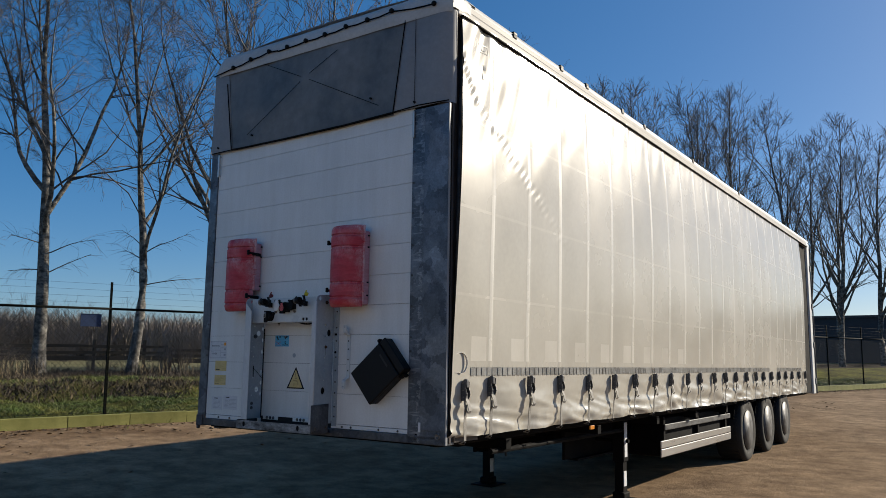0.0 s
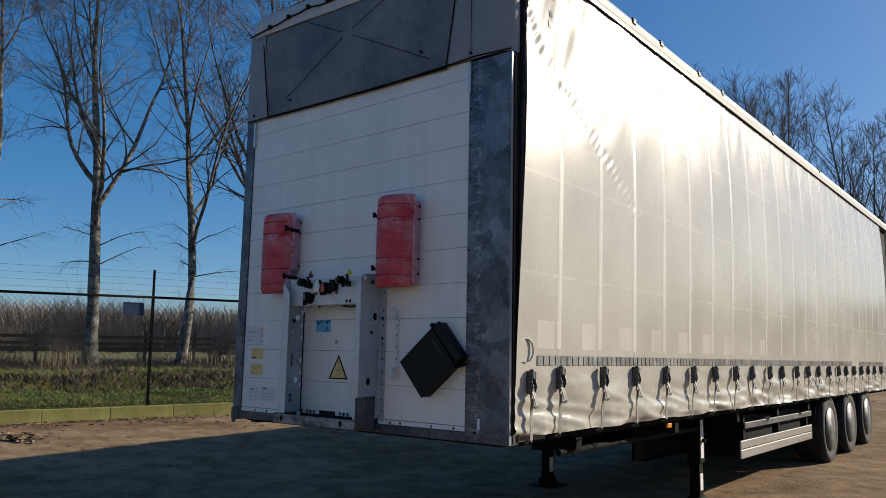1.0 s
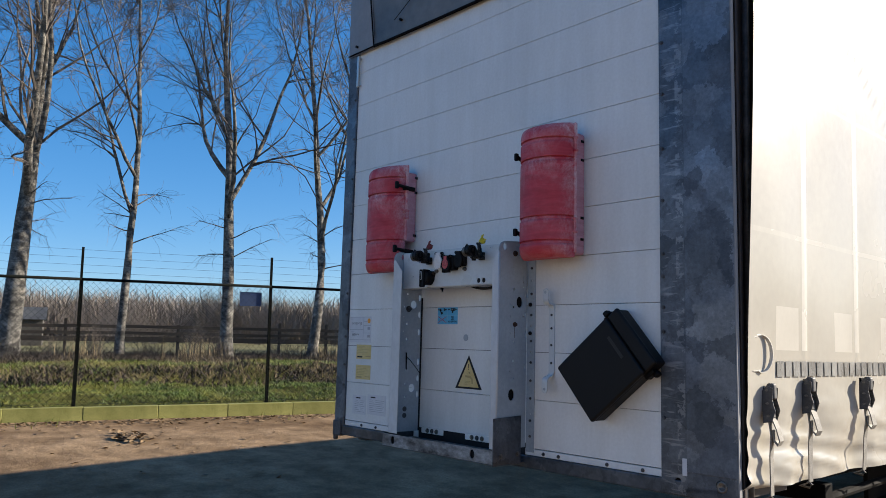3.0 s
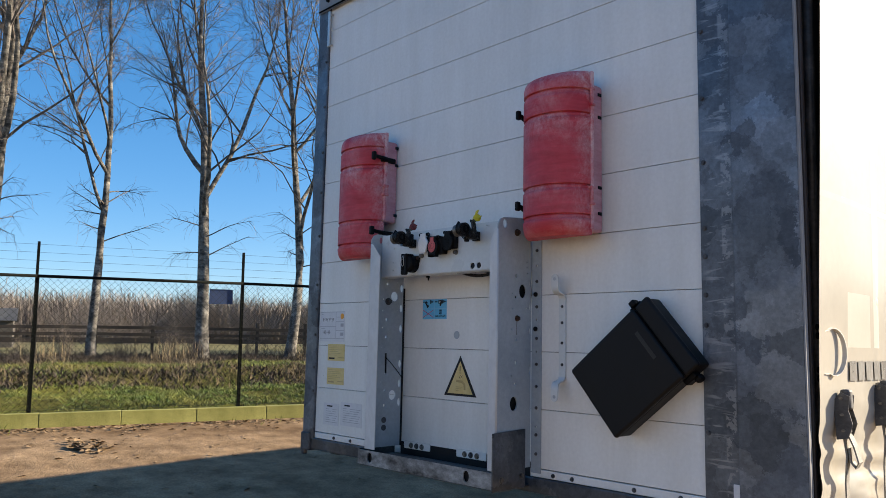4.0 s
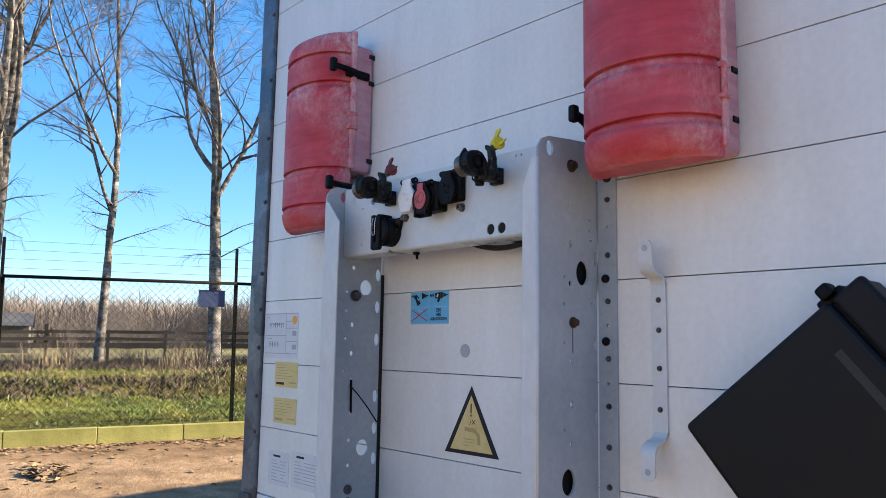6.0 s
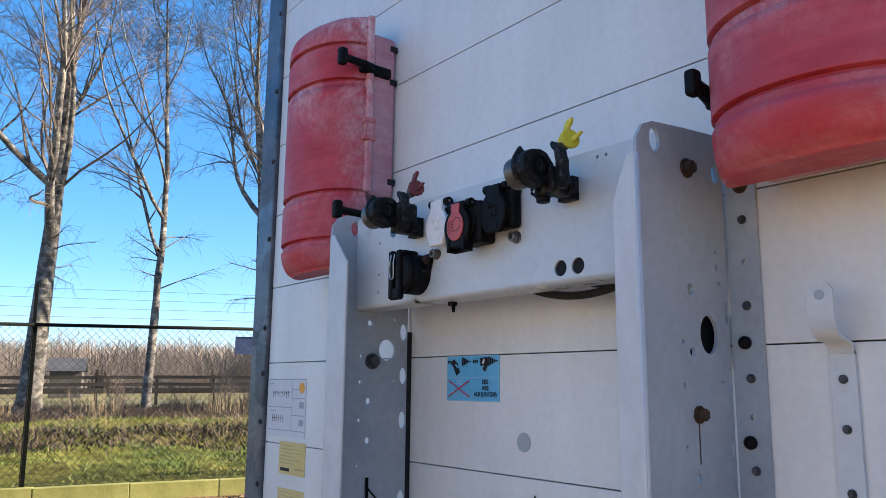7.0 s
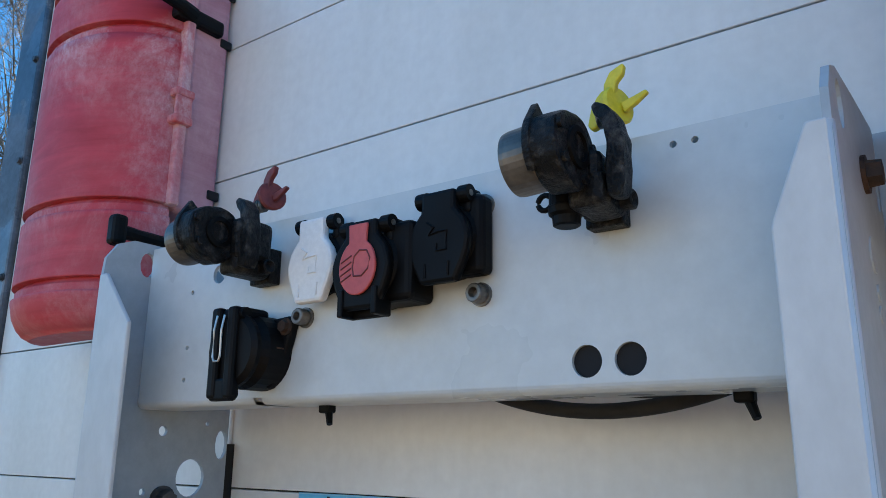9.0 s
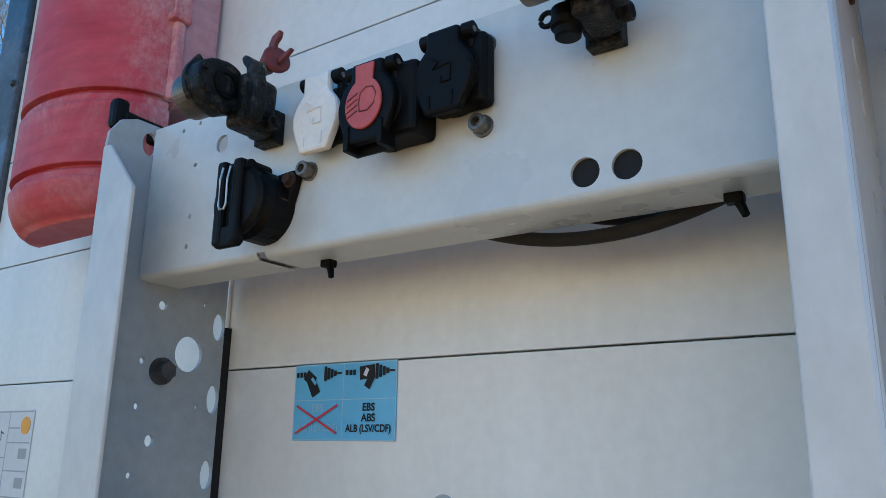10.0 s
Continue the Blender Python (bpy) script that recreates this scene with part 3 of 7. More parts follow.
def mesh_bay(u0, u1):
    """One bay of woven wire between two posts."""
    w, h = u1 - u0, 1.78
    z0, z1 = base(u0), base(u1)
    vs, fs = [], []
    r = 0.0014

    def wire(a, b, off, lay):
        i = len(vs)
        for (s, z) in (a, b):
            f = s / w
            p = spot(u0 + s, off, z0 + (z1 - z0) * f + 0.04 + z)
            for dx, dz in ((r, 0), (-r * 0.5, r * 0.87), (-r * 0.5, -r * 0.87)):
                vs.append((p.x + ACROSS.x * dx + lay * ALONG.x * dz, p.y + ACROSS.y * dx + lay * ALONG.y * dz, p.z + dz))
        for k in range(3):
            fs.append((i + k, i + (k + 1) % 3, i + 3 + (k + 1) % 3, i + 3 + k))

    step = 0.09
    k = -h
    while k < w:
        a = (max(k, 0), max(-k, 0))
        b = (min(k + h, w), min(h, w - k))
        wire(a, b, 0.002, -1)
        wire((w - a[0], a[1]), (w - b[0], b[1]), -0.002, 1)
        k += step
    return tagged(part_of("wire_mesh", mesh("wire_mesh", vs, fs), M_WIRE, fence), kind="stuff")


for a, b in zip(POSTS, POSTS[1:]):
    mesh_bay(a, b)
    bm = bmesh.new()
    rod(bm, spot(a, -0.02, base(a) + 1.84), spot(b, -0.02, base(b) + 1.84), 0.021, seg=10)
    part("top_rail", bm, M_FENCE, fence, smooth=True)
    for h in (0.06, 1.94, 2.05, 2.16, 2.27):
        bm = bmesh.new()
        rod(bm, spot(a, -0.02, base(a) + h), spot(b, -0.02, base(b) + h), 0.0016, seg=4)
        part("tension_wire", bm, M_WIRE, fence)

sign = thing("fence_sign", pose(*spot(-0.31, 0.02, base(0) + 1.635), 0, 0, KERB_YAW), "small blank blue-grey sign board on the wire fence", "sign")
part("board", box((-0.006, -0.17, -0.11), (0.0, 0.17, 0.11), 0.003), M_SIGN, sign)
for a in (-0.14, 0.14):
    bm = bmesh.new()
    rod(bm, (-0.012, a, 0.09), (0.03, a, 0.09), 0.005, seg=6)
    part("tie", bm, M_WIRE, sign)


# ---- trees ----
def grow(seed, height, r0, fork, limbs, lean=(0, 0), spread=1.0, fine=True, bend=0.08, shoots=0, wide=1.0, thick=1.0, lift=0.14, twigs_each=10):
    """Trunk-and-limb mesh and twig mesh of one bare tree: upswept limbs, forked branches, fine twigs."""
    rnd = random.Random(seed)
    wood, twigs = ([], []), ([], [])

    def tube(store, pts, radii, seg):
        vs, fs = store
        first = len(vs)
        for i, p in enumerate(pts):
            d = (pts[min(i + 1, len(pts) - 1)] - pts[max(i - 1, 0)]).normalized()
            q = d.to_track_quat("Z", "Y")
            for k in range(seg):
                a = 2 * math.pi * k / seg
                vs.append(tuple(p + q @ Vector((radii[i] * math.cos(a), radii[i] * math.sin(a), 0))))
        for i in range(len(pts) - 1):
            for k in range(seg):
                fs.append((first + i * seg + k, first + i * seg + (k + 1) % seg, first + (i + 1) * seg + (k + 1) % seg, first + (i + 1) * seg + k))

    def line(p, d, length, n, wob, up):
        pts, d = [p.copy()], d.normalized()
        for _ in range(n):
            d = (d + Vector((rnd.uniform(-wob, wob), rnd.uniform(-wob, wob), rnd.uniform(-wob, wob) * 0.6 + up))).normalized()
            p = p + d * length / n
            pts.append(p.copy())
        return pts

    def at(pts, f):
        x = f * (len(pts) - 1)
        i = min(int(x), len(pts) - 2)
        return pts[i].lerp(pts[i + 1], x - i), (pts[i + 1] - pts[i]).normalized()

    def off(d, angle):
        turn = rnd.uniform(0, 2 * math.pi)
        side = d.orthogonal().normalized()
        side.rotate(Matrix.Rotation(turn, 3, d))
        return (d * math.cos(angle) + side * math.sin(angle)).normalized()

    n = 18
    trunk = line(Vector((0, 0, -0.3)), Vector((lean[0], lean[1], 1)), height, n, bend, 0.03)
    rad = [r0 * (1 - 0.93 * (i / n) ** 0.85) * (1.25 if i == 0 else 1) for i in range(n + 1)]
    tube(wood, trunk, rad, 10)
    for b in range(limbs):
        f = fork / height + (1 - fork / height) * ((b + rnd.uniform(0, 0.6)) / limbs) ** 1.05 * 0.93
        p, d = at(trunk, min(f, 0.97))
        low = b < limbs * 0.35
        rr = rad[int(f * n)] * (rnd.uniform(0.48, 0.68) if low else rnd.uniform(0.38, 0.58))
        length = height * (1 - f) * rnd.uniform(0.5, 0.8) * spread + 1.0
        limb = line(p, off(d, wide * (rnd.uniform(0.55, 0.95) if low else rnd.uniform(0.4, 0.75))), length, 10, 0.15, lift)
        tube(wood, limb, [max(rr * (1 - 0.9 * i / 10), 0.009) for i in range(11)], 6)
        for c in range((14 if fine else 8) if b < limbs * 0.75 else 7):
            f2 = rnd.uniform(0.12, 0.97)
            p2, d2 = at(limb, f2)
            r2 = max(rr * (1 - f2) * 0.5, 0.010)
            droop = -0.05 if low and c % 2 else 0.05
            br = line(p2, off(d2, wide * rnd.uniform(0.5, 1.0)), length * (1.05 - f2) * rnd.uniform(0.3, 0.65) + 0.6, 6, 0.26 if fine else 0.18, droop)
            tube(twigs, br, [max(r2 * (1 - 0.8 * i / 6), 0.0055) for i in range(7)], 4)
            for e in range(twigs_each):
                p3, d3 = at(br, rnd.uniform(0.12, 1.0))
                tw = line(p3, off(d3, wide * rnd.uniform(0.4, 1.0)), rnd.uniform(0.4, 1.3), 4, 0.36 if fine else 0.22, 0.02 + droop)
                tube(twigs, tw, [0.0078 * (1 - 0.13 * i) * thick for i in range(5)], 3)
                for g in range(4 if fine else 1):
                    p4, d4 = at(tw, rnd.uniform(0.15, 1.0))
                    t4 = line(p4, off(d4, rnd.uniform(0.4, 1.1)), rnd.uniform(0.2, 0.6), 2, 0.45, -0.05)
                    tube(twigs, t4, [0.0058 * thick, 0.0050 * thick, 0.0034 * thick], 3)
    # a few drooping shoots low on the trunk
    for b in range(shoots):
        p, d = at(trunk, fork / height * rnd.uniform(0.78, 1.15))
        limb = line(p, off(Vector((0, 0, 1)), rnd.uniform(1.0, 1.4)), rnd.uniform(1.2, 2.6), 7, 0.16, -0.02)
        tube(twigs, limb, [0.03 * (1 - 0.11 * i) for i in range(8)], 5)
        for e in range(14):
            p3, d3 = at(limb, rnd.uniform(0.25, 1.0))
            tw = line(p3, off(d3, rnd.uniform(0.4, 1.0)), rnd.uniform(0.4, 1.1), 4, 0.34, -0.14)
            tube(twigs, tw, [0.006 * (1 - 0.13 * i) for i in range(5)], 3)
    return mesh("trunk", *wood), mesh("crown", *twigs)


def plant(meshes, p, yaw=0.0, size=1.0, label="tall bare winter tree with pale grey bark and upswept limbs", group="row of bare trees"):
    t = thing("bare_tree", pose(p.x, p.y, p.z, 0, 0, yaw) @ Matrix.Scale(size, 4), label, "tree", group)
    part_of("trunk", meshes[0], M_BARK, t, smooth=True)
    part_of("crown", meshes[1], M_TWIG, t)
    return t


def foot_of(x, y):
    return Vector((x, y, rise(x, y)))


TREE_A = grow(11, 21.0, 0.30, 5.4, 11, spread=1.1, bend=0.05, shoots=5)
TREE_B = grow(23, 20.0, 0.24, 5.2, 10, lean=(0.02, 0.05), bend=0.07, shoots=6)
TREE_C = grow(37, 19.0, 0.20, 6.0, 9, lean=(0.02, 0.03), bend=0.09, shoots=7)
TREE_D = grow(51, 20.0, 0.44, 6.0, 11, lean=(0.06, 0.05), spread=1.1, bend=0.03, shoots=5)
TREE_F = grow(71, 22.0, 0.30, 4.2, 17, fine=False, spread=1.05, wide=0.78, thick=1.9, bend=0.05, lift=0.07, twigs_each=6)
TREE_G = grow(83, 22.0, 0.27, 3.8, 16, fine=False, spread=1.1, wide=0.82, thick=1.9, bend=0.06, lean=(0.02, -0.03), lift=0.07, twigs_each=6)
plant(TREE_A, foot_of(-27.5, 12.5), 20)
plant(TREE_B, foot_of(-26.2, 15.8), 0)
plant(TREE_C, foot_of(-29.4, 8.85), 0)
plant(TREE_D, foot_of(-30.5, 5.0), 0)
plant(TREE_B, foot_of(-31.8, 1.0), 140)
plant(TREE_C, foot_of(-33.2, -3.2), 75)
ROW0 = Vector((-27.5, 12.5, 0))
for k, (v, back, size) in enumerate(((8.2, 0, 1.0), (13.0, 0, 1.0), (18.5, 0, 0.95), (24.5, 0, 0.92), (31.0, 0, 0.84), (37.5, 0, 0.93), (43.5, 0, 0.97), (49.8, 0, 1.01), (56.6, 0, 1.0), (63.6, 0, 1.01), (71.2, 0, 1.0), (78.5, 0, 1.0), (86.0, 0, 1.0),
                                     (40.0, 6, 0.98), (46.5, 7, 1.02), (53.5, 6, 1.04), (61.0, 7, 1.03), (69.0, 6, 1.02), (77.0, 7, 1.0))):
    p = ROW0 + Vector((0.335, 0.942, 0)) * v + Vector((-0.942, 0.335, 0)) * back
    plant((TREE_F, TREE_G)[k % 2], foot_of(p.x, p.y), 47 * k + 10, size)


# ---- trailer ----
trailer = thing("semi_trailer", TRAILER, "white-fronted curtain-side semi-trailer parked nose-up on landing legs", "trailer")
LONG = 13.6


def yard(y):
    """Height of the yard in the trailer's own frame."""
    return 0.02 + 0.01571 * y


# plank front wall: dark gaps between the planks
SEAM, PITCH = 1.746, 0.2163
part("front_backing", box((-1.2, 0.016, 1.05), (0.96, 0.04, 3.40)), M_GAP, trailer)
lo = 1.092
for k in range(-3, 9):
    top = min(SEAM + k * PITCH, 3.385)
    if top - lo > 0.02:
        bm = box((-1.187, 0.0, lo + 0.0010), (0.949, 0.022, top - 0.0010), 0.0007, 1)
        for v in bm.verts:
            if 1.2 < v.co.z < 3.35:
                v.co.z += (0.0125 if v.co.z > 1.75 else 0.006) * (v.co.z - 1.75) * (v.co.x - 0.95)
        part("front_plank", bm, M_PANEL, trailer)
    lo = top
part("front_foot_strip", box((-1.187, -0.002, 1.066), (0.949, 0.022, 1.0945), 0.0015, 1), M_PANEL, trailer)
part("front_sill", box((-1.262, -0.012, 1.008), (1.262, 0.10, 1.064), 0.004), M_GALVD, trailer, "dull stained steel sill")
for x in (-1.02, -0.886, 0.345, 0.431, 0.688, 0.86):
    part("sill_bolt", bolt(bmesh.new(), (x, -0.002, 1.079), (0, -1, 0), 0.006, 0.007, False), M_STEELD, trailer)

# corner posts of galvanised sheet
RZ = (2.371, 2.156, 1.940, 1.848, 1.725, 1.629, 1.295, 2.60, 2.82, 3.05)
post_r = part("corner_post", plate([(0.951, 1.012), (1.268, 1.012), (1.268, 3.36), (0.951, 3.36)],
                                   [ring_of((1.023, 1.061), 0.014), ring_of((1.201, 1.065), 0.024, 18)], 0.012, FRONT), M_POST, trailer, "mottled galvanised steel post")
bm = bmesh.new()
slab(bm, (1.266, -0.016, 1.012), (1.271, 0.004, 3.36), 0.001)
part("post_edge", bm, M_TARP2, post_r, "thin pale edge strip")
part("fold", box((1.062, -0.0155, 1.10), (1.2655, -0.011, 3.36), 0.002), M_FOLD, post_r)
bm = bmesh.new()
slab(bm, (0.95, -0.006, 1.02), (1.26, 0.05, 3.36))
part("post_core", bm, M_CHASSIS, post_r)
for z in RZ:
    part("rivet", bolt(bmesh.new(), (0.965, -0.012, z), (0, -1, 0), 0.0062, 0.006, False), M_STEELD, post_r)
part("reflector", box((1.043, -0.0165, 1.085), (1.063, -0.0125, 1.15), 0.002), M_PAPER, post_r, "small worn white reflector")
bm = bmesh.new()
lathe(bm, (1.201, 0.0, 1.065), (0, -1, 0), [(0, 0.023), (0.012, 0.022), (0.016, 0.016), (0.011, 0.013), (0.011, 0.001)])
part("ferrule", bm, M_ZINC, post_r, smooth=True)
post_l = part("corner_post", box((-1.283, -0.012, 1.03), (-1.189, 0.10, 3.35), 0.006), M_GALV, trailer, "mottled galvanised steel post")
for z in (2.332, 1.844, 1.718, 1.586, 2.10, 1.30, 1.42, 2.55, 2.80, 3.05):
    part("rivet", bolt(bmesh.new(), (-1.20, -0.012, z), (0, -1, 0), 0.0062, 0.006, False), M_STEELD, post_l)
bm = bmesh.new()
slab(bm, (-1.287, -0.02, 1.0), (-1.21, 0.1, 1.09), 0.006)
slab(bm, (-1.285, -0.016, 0.975), (-1.262, 0.01, 1.02), 0.006)
part("corner_shoe", bm, M_STEELD, post_l)
for x, z in ((0.960, 3.25), (-1.172, 3.225)):
    bm = bmesh.new()
    slab(bm, (x - 0.009, -0.028, z - 0.10), (x + 0.009, -0.016, z + 0.10), 0.004)
    for dz in (-0.085, 0.085):
        rod(bm, (x, -0.018, z + dz), (x, 0.002, z + dz), 0.006, seg=8)
    part("seal_bar", bm, M_ALU, trailer, "short pale metal bar")

# tarpaulin over the top of the front wall


def sheet(name, x0, x1, z0, z1, material, nx=60, nz=30, wave=0.006, seed=0.0, edge=None, y0=-0.014, label="", cut=None):
    vs, fs = [], []
    for j in range(nz + 1):
        for i in range(nx + 1):
            f, g = i / nx, j / nz
            a, b = (x0, x1) if cut is None else (cut[0](g), cut[1](g))
            x, z = a + (b - a) * f, z0 + (z1 - z0) * g
            bow = 0.012 * math.sin(math.pi * f) * math.sin(math.pi * g)
            crease = -0.005 * math.exp(-((abs((x + 0.16) * 0.72) - abs(z - 3.82)) / 0.012) ** 2) if wave > 0.004 else 0
            y = y0 - bow - wave * noise.noise(Vector((x * 2.6 + seed, z * 3.4, seed))) - 0.3 * wave * noise.noise(Vector((x * 11, z * 9, 2 + seed))) + crease
            vs.append((x, y, z))
    for j in range(nz):
        for i in range(nx):
            a = j * (nx + 1) + i
            fs.append((a, a + 1, a + nx + 2, a + nx + 1))
    return part_of(name, mesh(name, vs, fs), material, trailer, label, smooth=True)


part("tarp_backing", box((-1.26, -0.002, 3.375), (1.24, 0.08, 4.12)), M_GAP, trailer)
sheet("front_tarp", 0, 0, 3.352, 4.10, M_TARP, cut=(lambda g: -1.014 - 0.098 * g, lambda g: 0.769 + 0.10 * g), label="dark grey tarpaulin with crossed creases")
sheet("tarp_side", 0, 0, 3.338, 4.08, M_TARP2, 16, 24, 0.003, 3.0, cut=(lambda g: -1.283, lambda g: -1.012 - 0.096 * g), y0=-0.018)
sheet("tarp_side", 0, 0, 3.372, 4.10, M_TARP2, 16, 24, 0.003, 5.0, cut=(lambda g: 0.767 + 0.10 * g, lambda g: 0.955), y0=-0.018)
# corner fold at the curtain's side
vs, fs = [], []
for j in range(25):
    z = 3.372 + (4.07 - 3.372) * j / 24
    row = [(0.952, -0.020), (1.04, -0.023), (1.13, -0.025), (1.18, -0.024), (1.22, -0.018), (1.25, -0.004), (1.268, 0.018), (1.276, 0.045), (1.276, 0.055)]
    for x, y in row:
        vs.append((x + 0.003 * noise.noise(Vector((x * 9, z * 3, 1))), y + 0.004 * noise.noise(Vector((x * 8, z * 4, 7))), z))
for j in range(24):
    for i in range(8):
        fs.append((j * 9 + i, j * 9 + i + 1, j * 9 + i + 10, j * 9 + i + 9))
part_of("tarp_corner", mesh("tarp_corner", vs, fs), M_TARP2, trailer, "grey tarpaulin folded round the corner", smooth=True)
part("corner_strip", box((1.274, 0.05, 3.37), (1.279, 0.056, 4.06), 0.001), M_TARP2, trailer, "pale edge strip")
bm = bmesh.new()
sweep(bm, [(-1.012, -0.022, 3.35), (-0.9, -0.024, 3.345), (-0.4, -0.024, 3.345), (0.3, -0.024, 3.352), (0.765, -0.022, 3.37)], 0.009)
part("hem_cord", bm, M_CHASSIS, trailer, smooth=True)
for pts in (((-1.015, 3.35), (-1.112, 3.96)), ((0.769, 3.37), (0.872, 4.09)), ((-1.27, 3.345), (-1.015, 3.348)), ((0.765, 3.372), (1.0, 3.385), (1.27, 3.375)), ((0.966, 3.40), (0.966, 4.08))):
    bm = bmesh.new()
    sweep(bm, [(x, -0.026, z) for x, z in pts], 0.0045 if pts[0][0] != 0.966 else 0.002, 6)
    part("lacing", bm, M_CHASSIS, trailer)
for pts in (((-0.643, 4.046), (-0.20, 3.845)), ((-0.1, 3.80), (0.632, 3.449)), ((0.2, 3.982), (-0.1, 3.85)), ((-0.2, 3.80), (-0.813, 3.451))):
    bm = bmesh.new()
    sweep(bm, [(x, -0.0265 - 0.008 * math.exp(-(x + 0.16) ** 2), z) for x, z in pts], 0.0022, 5)
    part("crease_line", bm, M_CHASSIS, trailer)
for x, z in ((0.966, 3.415), (-1.19, 3.39), (0.55, 3.52), (-0.76, 3.44)):
    bm = bmesh.new()
    rod(bm, (x, -0.018, z), (x, -0.034, z), 0.008, seg=10)
    part("tarp_button", bm, M_BLACK, trailer)

# roof: front cap with a rounded edge, sheet, side rails
vs, fs = [], []
prof = [(-0.026, 4.045), (-0.032, 4.075), (-0.034, 4.12), (-0.026, 4.18), (-0.004, 4.225), (0.04, 4.25), (0.12, 4.258), (0.30, 4.258)]
NX = 64
for i in range(NX + 1):
    f = i / NX
    x = -1.287 + 2.572 * f
    end = min(f, 1 - f)
    droop = 0.0 if end > 0.05 else (1 - end / 0.05) ** 2
    for y, z in prof:
        vs.append((x + 0.002 * noise.noise(Vector((x * 5, z * 9, 0))), y + 0.025 * droop + 0.003 * noise.noise(Vector((x * 6, z * 14, 4))), 4.045 + (z - 4.045) * (1 - 0.38 * droop) + 0.004 * noise.noise(Vector((x * 4, 1, 0)))))
n = len(prof)
for i in range(NX):
    for j in range(n - 1):
        fs.append((i * n + j, (i + 1) * n + j, (i + 1) * n + j + 1, i * n + j + 1))
part_of("roof_cap", mesh("roof_cap", vs, fs), M_ROOF, trailer, "pale grey roof tarpaulin with rounded front edge", smooth=True)
vs, fs = [], []
for i in range(80):
    y = 0.02 + (LONG - 0.04) * i / 79
    for x, z in ((-1.285, 4.10), (-1.28, 4.17), (-1.24, 4.225), (-0.6, 4.262), (0.0, 4.27), (0.6, 4.262), (1.22, 4.232), (1.262, 4.20), (1.272, 4.165), (1.272, 4.15)):
        vs.append((x, y, z + 0.012 * math.sin(i * 1.9) * (1 - abs(x) / 1.3) + 0.003 * noise.noise(Vector((x * 4, y * 3, 0)))))
for i in range(79):
    for j in range(9):
        fs.append((i * 10 + j, i * 10 + j + 1, (i + 1) * 10 + j + 1, (i + 1) * 10 + j))
part_of("roof_sheet", mesh("roof_sheet", vs, fs), M_ROOF, trailer, smooth=True)
bm = bmesh.new()
slab(bm, (1.225, 0.06, 4.045), (1.282, LONG - 0.25, 4.112), 0.012, 3)
slab(bm, (1.215, 0.06, 4.112), (1.273, LONG - 0.25, 4.165), 0.008, 2)
part("side_rail", bm, M_RAIL, trailer, "pale aluminium roof rail")
part("side_rail", box((-1.282, 0.06, 4.03), (-1.225, LONG - 0.25, 4.16), 0.012), M_ALU, trailer)
# Thin dark strip added to draw the line under the roof rail.
part("rail_dark_strip", box((1.272, 0.10, 4.034), (1.304, LONG - 0.3, 4.047), 0.003), M_CHASSIS, trailer)
# torn overlapping end of the roof cap on the curtain's side
vs, fs = [], []
for i in range(9):
    for j in range(7):
        y, g = -0.01 + 0.24 * i / 8, j / 6
        vs.append((1.284 + 0.004 * noise.noise(Vector((y * 12, g * 3, 0))), y, 4.20 - 0.004 * i - g * (0.13 + 0.03 * noise.noise(Vector((y * 9, 3, 1))) - 0.05 * (i / 8))))
for i in range(8):
    for j in range(6):
        a = i * 7 + j
        fs.append((a, a + 1, a + 8, a + 7))
part_of("cap_flap", mesh("cap_flap", vs, fs), M_ROOF, trailer, smooth=True)
KNOBS = [(-1.026, 4.092), (-0.802, 4.121), (-0.578, 4.142), (-0.361, 4.133), (-0.146, 4.137), (0.067, 4.14), (0.29, 4.152), (0.509, 4.153), (0.747, 4.165), (1.139, 4.12)]
for x, z in KNOBS:
    bm = bmesh.new()
    lathe(bm, (x, -0.03, z), (0, -1, -0.2), [(0, 0.017), (0.012, 0.015), (0.014, 0.02), (0.022, 0.018), (0.025, 0.006)], 12)
    part("rope_hook", bm, M_BLACK, trailer, smooth=True)
bm = bmesh.new()
pts = [(-1.286, -0.035, 4.06)]
for (x, z), (x2, z2) in zip(KNOBS, KNOBS[1:]):
    pts += [(x, -0.047, z - 0.012), ((x + x2) / 2, -0.042, (z + z2) / 2 - 0.016)]
pts = pts[:7] + [(-0.47, -0.042, 4.115)] + pts[8:]
sweep(bm, pts + [(1.139, -0.047, 4.112)], 0.0055, 6)
part("roof_rope", bm, M_CHASSIS, trailer, "black elastic rope", smooth=True)
for y in (0.9, 1.75, 2.3, 3.19, 3.84, 5.6, 7.9):
    bm = bmesh.new()
    slab(bm, (1.235, y - 0.03, 4.16), (1.28, y + 0.03, 4.195), 0.006)
    slab(bm, (1.245, y - 0.012, 4.18), (1.27, y + 0.05, 4.222), 0.006)
    part("roof_clip", bm, M_BLACK, trailer)

# curtain
STRAPS = [0.167, 0.50] + [0.50 + 0.5565 * k for k in range(1, 22)]
C0, C1 = 1.052, 4.07


